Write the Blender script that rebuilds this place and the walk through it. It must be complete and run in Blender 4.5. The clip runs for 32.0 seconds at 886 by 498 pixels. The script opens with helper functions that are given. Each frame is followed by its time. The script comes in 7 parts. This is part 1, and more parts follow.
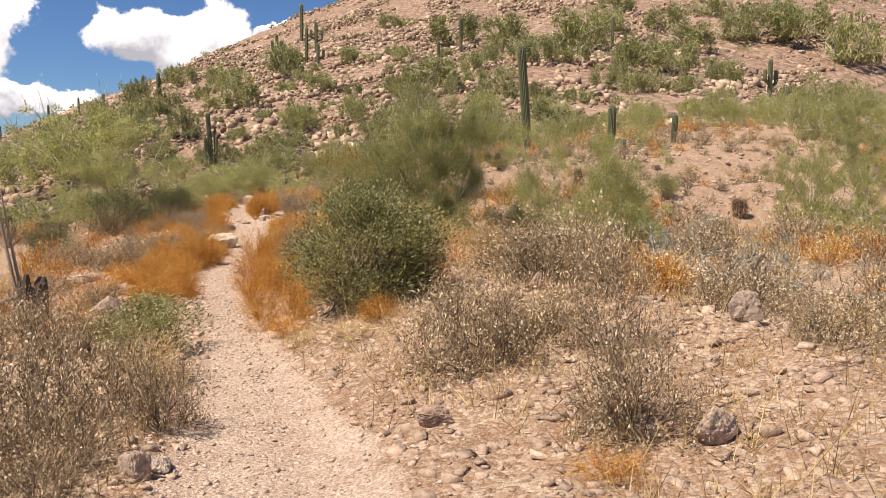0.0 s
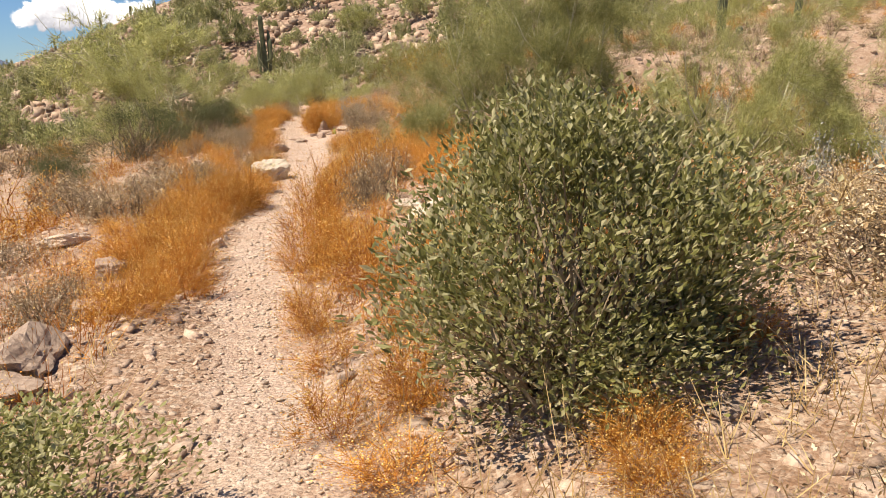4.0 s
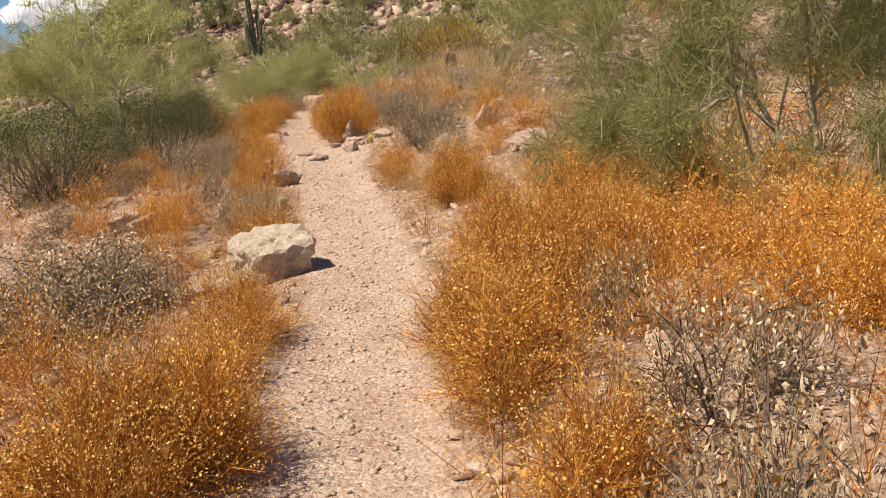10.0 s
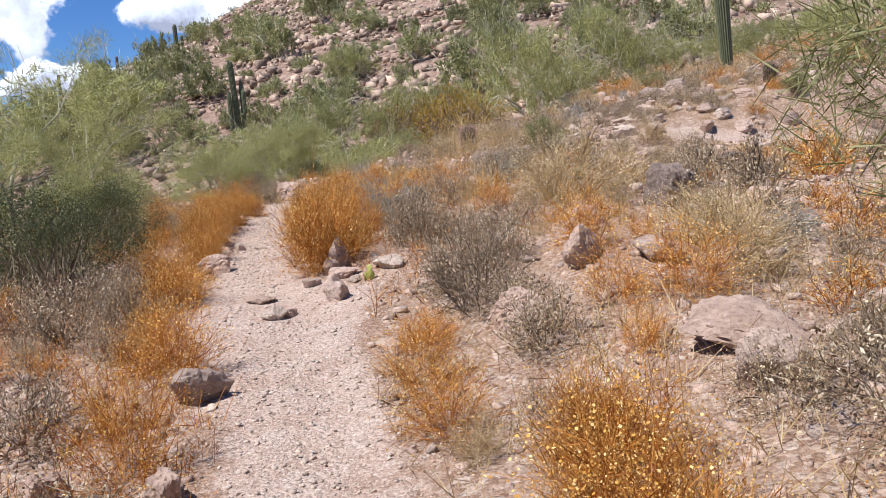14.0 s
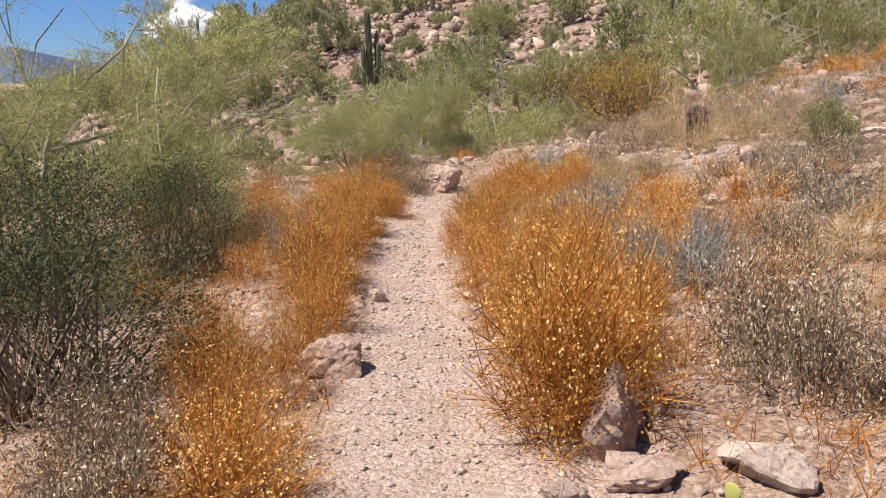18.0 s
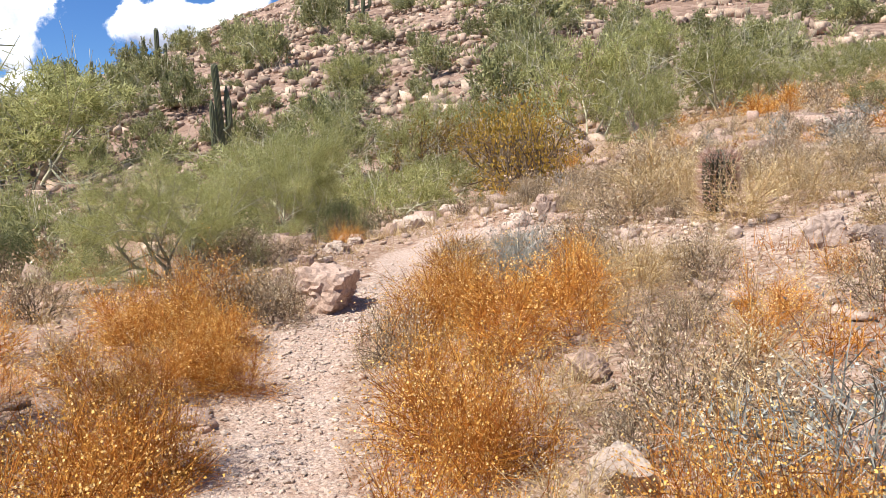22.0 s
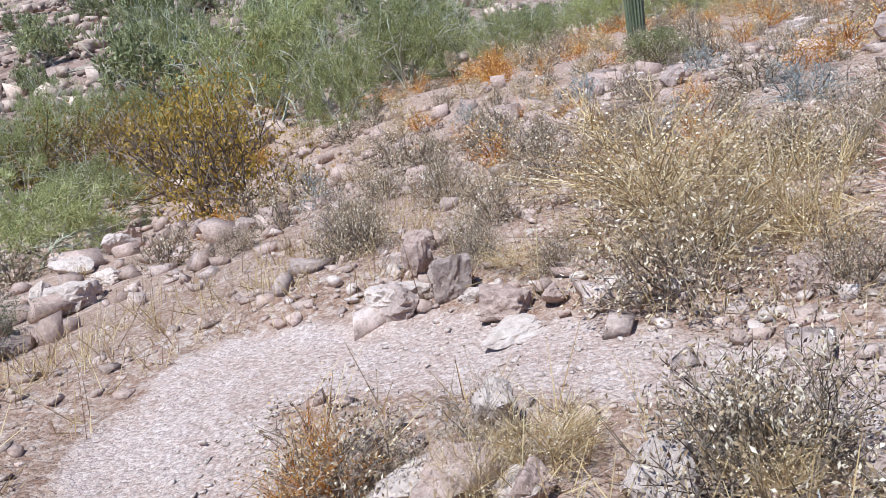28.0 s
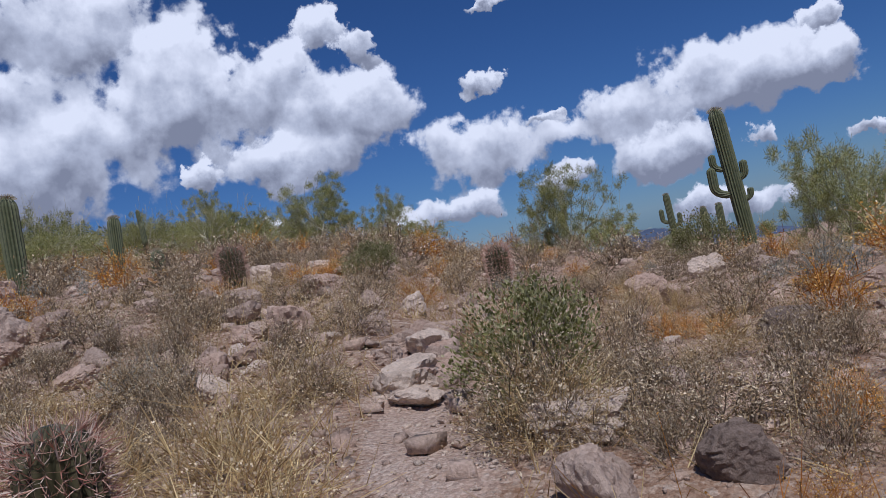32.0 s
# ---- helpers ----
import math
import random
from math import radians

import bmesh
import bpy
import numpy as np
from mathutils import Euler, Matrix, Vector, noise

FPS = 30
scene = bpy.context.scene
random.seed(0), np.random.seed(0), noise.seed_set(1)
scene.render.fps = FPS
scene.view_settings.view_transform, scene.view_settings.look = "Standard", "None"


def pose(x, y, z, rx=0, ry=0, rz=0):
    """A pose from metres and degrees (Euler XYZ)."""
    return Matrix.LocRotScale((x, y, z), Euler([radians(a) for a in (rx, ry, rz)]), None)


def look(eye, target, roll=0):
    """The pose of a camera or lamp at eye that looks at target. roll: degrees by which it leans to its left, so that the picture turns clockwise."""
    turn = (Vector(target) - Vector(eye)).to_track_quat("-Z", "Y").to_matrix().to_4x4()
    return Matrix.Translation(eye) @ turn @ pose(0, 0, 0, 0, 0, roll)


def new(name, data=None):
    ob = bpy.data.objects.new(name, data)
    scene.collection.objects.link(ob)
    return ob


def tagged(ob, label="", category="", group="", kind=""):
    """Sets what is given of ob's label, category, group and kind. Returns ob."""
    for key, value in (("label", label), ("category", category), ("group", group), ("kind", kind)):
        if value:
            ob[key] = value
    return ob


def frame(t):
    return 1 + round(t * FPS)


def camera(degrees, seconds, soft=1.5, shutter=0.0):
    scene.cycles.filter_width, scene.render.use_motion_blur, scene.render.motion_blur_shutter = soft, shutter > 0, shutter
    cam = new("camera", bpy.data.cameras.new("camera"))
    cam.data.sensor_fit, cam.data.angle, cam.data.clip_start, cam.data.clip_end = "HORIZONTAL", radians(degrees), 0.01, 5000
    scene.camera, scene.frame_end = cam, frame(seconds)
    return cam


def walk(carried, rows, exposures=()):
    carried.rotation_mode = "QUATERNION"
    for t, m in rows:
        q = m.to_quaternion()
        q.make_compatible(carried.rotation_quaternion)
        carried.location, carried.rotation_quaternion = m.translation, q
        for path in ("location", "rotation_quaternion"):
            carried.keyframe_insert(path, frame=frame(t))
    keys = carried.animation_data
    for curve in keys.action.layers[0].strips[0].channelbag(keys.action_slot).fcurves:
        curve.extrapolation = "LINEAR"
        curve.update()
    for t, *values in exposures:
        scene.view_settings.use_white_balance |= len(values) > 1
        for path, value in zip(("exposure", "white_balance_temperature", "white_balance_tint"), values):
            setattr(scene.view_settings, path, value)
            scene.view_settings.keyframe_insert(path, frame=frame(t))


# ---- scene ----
cam = camera(55.0, 32.0, soft=0.6)


def at(x, y, z, yaw, pitch, roll):
    """Eye, heading to the left of north, tilt up and lean, in metres and degrees."""
    return pose(x, y, z, 0, 0, yaw) @ pose(0, 0, 0, 90 + pitch, 0, roll) if not roll else pose(x, y, z, 0, 0, yaw) @ pose(0, 0, 0, 90 + pitch, 0, 0) @ pose(0, 0, 0, 0, 0, roll)


PATH = [
    (0, at(0.075, 0.047, 1.761, -15.45, -6.45, -0.29)),
    (0.5, at(0.168, 0.761, 1.718, -14.55, -8.06, 0.50)),
    (1, at(0.172, 1.465, 1.712, -11.13, -9.24, -1.15)),
    (1.5, at(0.216, 2.072, 1.767, -9.88, -8.65, -1.36)),
    (2, at(0.260, 2.654, 1.757, -8.32, -7.08, -1.12)),
    (2.5, at(0.265, 3.263, 1.725, -10.56, -8.89, -0.60)),
    (3, at(0.357, 3.945, 1.646, -10.46, -9.82, -3.00)),
    (3.5, at(0.394, 4.561, 1.616, -12.33, -10.73, -2.82)),
    (4, at(0.423, 5.221, 1.589, -11.18, -12.75, -1.96)),
    (4.5, at(0.460, 5.962, 1.577, -5.96, -10.96, -1.72)),
    (5, at(0.411, 6.596, 1.529, -3.94, -11.12, -1.82)),
    (5.5, at(0.321, 7.188, 1.466, -4.15, -12.27, -2.24)),
    (6, at(0.232, 7.802, 1.413, -5.63, -13.44, -3.28)),
    (6.5, at(0.184, 8.505, 1.393, -7.41, -13.65, -5.12)),
    (7, at(0.224, 9.362, 1.429, -8.55, -11.94, -6.76)),
    (7.5, at(0.213, 10.155, 1.369, -10.40, -11.80, -4.24)),
    (8, at(0.199, 10.893, 1.387, -10.26, -11.82, -4.85)),
    (8.5, at(0.283, 11.574, 1.388, -10.64, -12.48, -2.96)),
    (9, at(0.291, 12.285, 1.387, -11.62, -9.18, -3.39)),
    (9.5, at(0.370, 13.047, 1.331, -11.32, -11.89, -5.74)),
    (10, at(0.448, 13.772, 1.283, -11.18, -14.02, -4.25)),
    (10.5, at(0.465, 14.421, 1.289, -15.01, -16.97, -4.88)),
    (11, at(0.654, 15.163, 1.327, -13.77, -15.39, -6.04)),
    (11.5, at(0.704, 15.844, 1.301, -15.72, -13.64, -3.83)),
    (12, at(0.784, 16.519, 1.300, -13.19, -15.32, -5.73)),
    (12.5, at(0.915, 17.186, 1.299, -11.15, -12.90, -5.50)),
    (13, at(0.936, 17.839, 1.309, -13.71, -11.27, -4.30)),
    (13.5, at(1.006, 18.506, 1.300, -12.38, -9.60, -6.16)),
    (14, at(1.073, 19.180, 1.272, -12.18, -9.43, -4.25)),
    (14.5, at(1.131, 19.850, 1.239, -12.50, -10.20, -1.99)),
    (15, at(1.171, 20.505, 1.218, -12.73, -11.36, -0.40)),
    (15.5, at(1.187, 21.136, 1.223, -12.27, -12.32, -0.41)),
    (16, at(1.170, 21.730, 1.271, -10.51, -12.54, -4.40)),
    (16.5, at(1.160, 22.342, 1.253, -6.16, -13.55, -2.55)),
    (17, at(1.062, 22.986, 1.261, -7.76, -11.36, -0.74)),
    (17.5, at(0.957, 23.583, 1.253, -5.86, -12.67, -2.81)),
    (18, at(0.843, 24.165, 1.268, -4.33, -11.40, -0.44)),
    (18.5, at(0.738, 24.716, 1.282, -8.35, -11.58, -3.36)),
    (19, at(0.708, 25.291, 1.260, -8.34, -10.84, -3.21)),
    (19.5, at(0.814, 25.943, 1.204, -13.07, -10.68, 0.25)),
    (20, at(0.827, 26.615, 1.174, -16.44, -7.20, -1.05)),
    (20.5, at(0.930, 27.267, 1.169, -16.43, -7.01, 0.79)),
    (21, at(0.927, 27.833, 1.159, -16.45, -8.21, -1.38)),
    (21.5, at(0.983, 28.584, 1.133, -10.38, -6.64, -2.98)),
    (22, at(1.079, 29.219, 1.071, -13.57, -7.67, -1.84)),
    (22.5, at(0.968, 29.744, 1.123, -16.84, -7.02, -2.00)),
    (23, at(0.971, 30.340, 1.118, -13.51, -4.99, -5.76)),
    (23.5, at(1.022, 30.889, 1.111, -16.41, -5.50, -5.03)),
    (24, at(1.050, 31.443, 1.098, -15.19, -7.73, -5.51)),
    (24.5, at(1.091, 31.884, 1.116, -12.30, -6.57, -6.27)),
    (25, at(1.080, 32.384, 1.075, -17.31, -7.90, -5.86)),
    (25.5, at(1.139, 32.872, 1.051, -19.63, -10.09, -7.39)),
    (26, at(1.271, 33.361, 1.036, -21.24, -10.45, -5.12)),
    (26.5, at(1.444, 33.831, 1.029, -22.96, -9.79, -3.85)),
    (27, at(1.629, 34.260, 1.033, -25.63, -8.95, -4.81)),
    (27.5, at(1.785, 34.630, 1.057, -30.16, -8.93, -6.64)),
    (28, at(1.919, 34.913, 1.064, -37.12, -10.00, -5.58)),
    (28.5, at(2.073, 35.145, 1.036, -49.06, -10.55, -4.14)),
    (29, at(2.170, 35.195, 1.072, -65.34, -9.78, -5.25)),
    (29.5, at(2.228, 35.184, 1.129, -75.46, -8.07, -8.60)),
    (30, at(2.280, 35.113, 1.160, -82.96, -3.34, -12.65)),
    (30.5, at(2.318, 35.062, 1.163, -86.95, -1.64, -14.14)),
    (31, at(2.340, 35.026, 1.191, -91.12, -0.12, -12.15)),
    (31.5, at(2.334, 35.007, 1.195, -93.75, -0.18, -10.95)),
    (32, at(2.330, 35.021, 1.182, -93.25, 0.13, -11.56)),
]
EXPOSURES = [
    (0, 0.38, 7150, 14),
    (2.5, 0.45, 7200, 16),
    (4, 0.55, 7250, 12),
    (7, 0.32, 7400, 13),
    (9, 0.33, 7350, 14),
    (10.5, 0.22, 7200, 14),
    (12, 0.30, 6200, 12),
    (13, 0.33, 5650, 14),
    (14.5, 0.32, 5800, 14),
    (16, 0.32, 6250, 15),
    (17, 0.37, 6150, 17),
    (18, 0.36, 6250, 17),
    (19, 0.40, 6300, 14),
    (20, 0.50, 6250, 12),
    (21, 0.67, 6250, 14),
    (22, 0.58, 6100, 13),
    (23, 0.50, 6250, 17),
    (24, 0.38, 6400, 17),
    (25, 0.36, 6600, 17),
    (27.5, 0.38, 5250, 11),
    (29.3, 0.40, 4600, 8),
    (30.2, 0.20, 4800, 12),
    (30.6, -0.28, 4800, 15),
    (31, -0.66, 5050, 17),
    (32, -0.78, 5450, 17),
]
walk(cam, PATH, EXPOSURES)

# ---------------------------------------------------------------- sky, clouds and sun
SUN_ELEVATION, SUN_AZIMUTH = 60.0, -100.0  # azimuth clockwise from +y
world = bpy.data.worlds.new("desert_sky")
scene.world = world
world.use_nodes = True
wn = world.node_tree
for n in list(wn.nodes):
    wn.nodes.remove(n)


def wmath(op, a, b=None, c=None):
    n = wn.nodes.new("ShaderNodeMath")
    n.operation = op
    for i, v in enumerate((a, b, c)):
        if v is None:
            continue
        if isinstance(v, (int, float)):
            n.inputs[i].default_value = v
        else:
            wn.links.new(v, n.inputs[i])
    return n.outputs[0]


sky = wn.nodes.new("ShaderNodeTexSky")
sky.sky_type = "NISHITA"
sky.sun_disc = False
sky.sun_elevation = radians(SUN_ELEVATION)
sky.sun_rotation = radians(SUN_AZIMUTH)
sky.altitude, sky.air_density, sky.dust_density, sky.ozone_density = 900, 0.9, 0.05, 6.0
coord = wn.nodes.new("ShaderNodeTexCoord")
sep = wn.nodes.new("ShaderNodeSeparateXYZ")
wn.links.new(coord.outputs["Generated"], sep.inputs[0])
dx, dy, dz = sep.outputs
fluff = wn.nodes.new("ShaderNodeTexNoise")
fluff.inputs["Scale"].default_value, fluff.inputs["Detail"].default_value, fluff.inputs["Roughness"].default_value = 13.0, 8.0, 0.52
fine = wn.nodes.new("ShaderNodeTexNoise")
fine.inputs["Scale"].default_value, fine.inputs["Detail"].default_value, fine.inputs["Roughness"].default_value = 5.0, 3.0, 0.5
for n in (fluff, fine):
    wn.links.new(coord.outputs["Generated"], n.inputs["Vector"])
ragged = wn.nodes.new("ShaderNodeTexNoise")
ragged.inputs["Scale"].default_value, ragged.inputs["Detail"].default_value, ragged.inputs["Roughness"].default_value = 30.0, 6.0, 0.6
wn.links.new(coord.outputs["Generated"], ragged.inputs["Vector"])
rsep = wn.nodes.new("ShaderNodeSeparateColor")
wn.links.new(ragged.outputs["Color"], rsep.inputs[0])
azim = wmath("ADD", wmath("MULTIPLY", wmath("ARCTAN2", dx, dy), 57.29578), wmath("MULTIPLY", wmath("SUBTRACT", rsep.outputs[0], 0.5), 5.5))
elev = wmath("ADD", wmath("MULTIPLY", wmath("ARCSINE", dz), 57.29578), wmath("MULTIPLY", wmath("SUBTRACT", rsep.outputs[1], 0.5), 3.2))
# cumulus banks: azimuth, elevation, half width and half height in degrees
CLOUDS = [
    (71.1, 17.7, 6.0, 3.9),
    (70.0, 10.4, 9.1, 5.3),
    (77.3, 13.2, 4.9, 4.4),
    (84.1, 12.4, 4.2, 3.2),
    (88.2, 10.2, 5.3, 3.0),
    (86.2, 7.9, 5.3, 2.3),
    (97.0, 6.2, 5.3, 2.8),
    (94.3, 2.5, 4.2, 1.2),
    (78.4, 7.8, 1.1, 1.1),
    (87.9, 15.8, 1.8, 1.5),
    (90.2, 14.3, 1.5, 1.3),
    (107.0, 6.4, 3.9, 2.8),
    (115.0, 7.3, 4.2, 2.8),
    (118.7, 6.5, 3.9, 1.6),
    (108.6, 3.6, 4.2, 1.8),
    (114.3, 2.8, 1.5, 1.1),
    (112.7, -0.6, 5.3, 1.1),
    (97.9, 10.3, 1.8, 0.8),
    (99.3, 15.2, 2.1, 0.4),
    (101.3, 7.3, 1.6, 0.4),
    (119.0, 9.4, 1.5, 0.8),
    (71.7, 4.6, 1.0, 0.4),
    (81.9, 3.5, 2.1, 0.8),
    (120.7, 1.8, 1.6, 0.6),
    (102.6, 3.4, 2.5, 1.1),
    (61.4, 10.5, 5.3, 3.2),
    (66.3, 14.2, 9.8, 2.8),
    (80.3, 12.5, 9.1, 2.1),
    (-1.8, 7.1, 4.8, 1.8),
    (-12, 7.2, 3.0, 3.2),
    (-11.2, 3.4, 3.6, 1.0),
    (5.1, 7.9, 1.5, 0.5),
    (-8.2, 11.0, 2.1, 1.1),
    (12.0, 11.0, 2.3, 1.0),
    (3.6, 12.2, 2.1, 0.5),
    (140, 12, 9, 3),
    (-60, 14, 12, 4),
]
field, under, total = None, None, None
for ca, ce, rx, ry in CLOUDS:
    u = wmath("DIVIDE", wmath("SUBTRACT", azim, ca), rx * 1.05)
    v = wmath("DIVIDE", wmath("SUBTRACT", elev, ce), ry * 1.05)
    r = wmath("SUBTRACT", 1.0, wmath("SQRT", wmath("ADD", wmath("MULTIPLY", u, u), wmath("MULTIPLY", v, v))))
    w = wmath("POWER", wmath("MAXIMUM", wmath("ADD", r, 0.35), 0.0), 5.0)
    wv = wmath("MULTIPLY", w, v)
    field = r if field is None else wmath("SMOOTH_MAX", field, r, 0.15)
    under = wv if under is None else wmath("ADD", under, wv)
    total = w if total is None else wmath("ADD", total, w)
side = wmath("DIVIDE", under, wmath("ADD", total, 0.001))  # -1 under a bank, +1 on top of it
shift = wn.nodes.new("ShaderNodeVectorMath")
shift.operation = "ADD"
shift.inputs[1].default_value = (-0.012, 0.0, 0.022)
wn.links.new(coord.outputs["Generated"], shift.inputs[0])
above = wn.nodes.new("ShaderNodeTexNoise")
for key in ("Scale", "Detail", "Roughness"):
    above.inputs[key].default_value = fluff.inputs[key].default_value
wn.links.new(shift.outputs[0], above.inputs["Vector"])
relief = wmath("SUBTRACT", fluff.outputs["Fac"], above.outputs["Fac"])
lump = wmath("ADD", wmath("MULTIPLY", wmath("SUBTRACT", fluff.outputs["Fac"], 0.5), 2.9), wmath("MULTIPLY", wmath("SUBTRACT", fine.outputs["Fac"], 0.5), 1.0))
dens = wmath("ADD", wmath("MULTIPLY", field, 1.25), lump)
mask = wn.nodes.new("ShaderNodeMapRange")
mask.interpolation_type = "SMOOTHSTEP"
mask.inputs["From Min"].default_value, mask.inputs["From Max"].default_value = 0.0, 0.30
wn.links.new(dens, mask.inputs["Value"])
shade = wn.nodes.new("ShaderNodeValToRGB")
shade.color_ramp.elements[0].position, shade.color_ramp.elements[0].color = 0.0, (0.29, 0.305, 0.36, 1)
shade.color_ramp.elements[1].position, shade.color_ramp.elements[1].color = 1.0, (1.0, 1.0, 1.0, 1)
shade.color_ramp.elements.new(0.5).color = (0.60, 0.62, 0.67, 1)
thick = wmath("ADD", wmath("MULTIPLY", side, 0.85), wmath("ADD", wmath("MULTIPLY", relief, 2.6), wmath("SUBTRACT", 0.66, wmath("MULTIPLY", dens, 0.20))))
wn.links.new(thick, shade.inputs["Fac"])
bright = wn.nodes.new("ShaderNodeMix")
bright.data_type, bright.blend_type = "RGBA", "MULTIPLY"
bright.inputs[0].default_value = 1.0
wn.links.new(shade.outputs["Color"], bright.inputs[6])
bright.inputs[7].default_value = (21.5, 21.4, 21.2, 1)
mixsky = wn.nodes.new("ShaderNodeMix")
mixsky.data_type = "RGBA"
wn.links.new(mask.outputs["Result"], mixsky.inputs[0])
deep = wn.nodes.new("ShaderNodeMix")
deep.data_type, deep.blend_type = "RGBA", "MULTIPLY"
deep.inputs[0].default_value = 1.0
deep.inputs[7].default_value = (0.70, 0.93, 1.22, 1)
wn.links.new(sky.outputs["Color"], deep.inputs[6])
wn.links.new(deep.outputs[2], mixsky.inputs[6])
wn.links.new(bright.outputs[2], mixsky.inputs[7])
bg = wn.nodes.new("ShaderNodeBackground")
bg.inputs["Strength"].default_value = 0.062
wout = wn.nodes.new("ShaderNodeOutputWorld")
wn.links.new(mixsky.outputs[2], bg.inputs["Color"])
wn.links.new(bg.outputs[0], wout.inputs["Surface"])

lamp = bpy.data.lights.new("sun", "SUN")
lamp.energy, lamp.angle, lamp.color = 5.0, radians(0.53), (1.0, 0.93, 0.83)
sun = new("sun", lamp)
_a, _e = radians(SUN_AZIMUTH), radians(SUN_ELEVATION)
sun.matrix_world = look((math.sin(_a) * math.cos(_e) * 50, math.cos(_a) * math.cos(_e) * 50, math.sin(_e) * 50), (0, 0, 0))

# ---------------------------------------------------------------- materials
def nodes_of(name):
    m = bpy.data.materials.new(name)
    m.use_nodes = True
    nt = m.node_tree
    b = nt.nodes["Principled BSDF"]
    return m, nt, b


def noise_node(nt, scale, detail=4.0, rough=0.6, vec=None):
    n = nt.nodes.new("ShaderNodeTexNoise")
    n.inputs["Scale"].default_value = scale
    n.inputs["Detail"].default_value = detail
    n.inputs["Roughness"].default_value = rough
    if vec is not None:
        nt.links.new(vec, n.inputs["Vector"])
    return n


def ramp_node(nt, fac, stops):
    r = nt.nodes.new("ShaderNodeValToRGB")
    while len(r.color_ramp.elements) < len(stops):
        r.color_ramp.elements.new(0.5)
    for e, (p, c) in zip(r.color_ramp.elements, stops):
        e.position = p
        e.color = (*c, 1)
    nt.links.new(fac, r.inputs["Fac"])
    return r


def mix_node(nt, fac, a, b, blend="MIX"):
    x = nt.nodes.new("ShaderNodeMix")
    x.data_type = "RGBA"
    x.blend_type = blend
    for v, i in ((fac, 0), (a, 6), (b, 7)):
        if isinstance(v, (int, float)):
            x.inputs[i].default_value = v
        elif isinstance(v, tuple):
            x.inputs[i].default_value = (*v, 1)
        else:
            nt.links.new(v, x.inputs[i])
    return x.outputs[2]


def bump_to(nt, bsdf, height, strength=0.5, dist=0.02):
    b = nt.nodes.new("ShaderNodeBump")
    b.inputs["Strength"].default_value = strength
    b.inputs["Distance"].default_value = dist
    nt.links.new(height, b.inputs["Height"])
    nt.links.new(b.outputs["Normal"], bsdf.inputs["Normal"])


def plant_mat(name, dark, mid, light, rough=0.75, translucent=0.0, island=True):
    """Leaves, straw and twigs: tones differ from piece to piece and from plant to plant."""
    m, nt, b = nodes_of(name)
    g = nt.nodes.new("ShaderNodeNewGeometry")
    o = nt.nodes.new("ShaderNodeObjectInfo")
    r = ramp_node(nt, g.outputs["Random Per Island"], [(0.0, dark), (0.5, mid), (1.0, light)])
    t = nt.nodes.new("ShaderNodeHueSaturation")
    v = nt.nodes.new("ShaderNodeMapRange")
    v.inputs["To Min"].default_value, v.inputs["To Max"].default_value = 0.82, 1.18
    nt.links.new(o.outputs["Random"], v.inputs["Value"])
    nt.links.new(v.outputs["Result"], t.inputs["Value"])
    nt.links.new(r.outputs["Color"], t.inputs["Color"])
    nt.links.new(t.outputs["Color"], b.inputs["Base Color"])
    b.inputs["Roughness"].default_value = rough
    b.inputs["Specular IOR Level"].default_value = 0.25
    if translucent > 0:
        out = nt.nodes["Material Output"]
        tr = nt.nodes.new("ShaderNodeBsdfTranslucent")
        nt.links.new(t.outputs["Color"], tr.inputs["Color"])
        mx = nt.nodes.new("ShaderNodeMixShader")
        mx.inputs[0].default_value = translucent
        nt.links.new(b.outputs[0], mx.inputs[1])
        nt.links.new(tr.outputs[0], mx.inputs[2])
        nt.links.new(mx.outputs[0], out.inputs["Surface"])
    return m


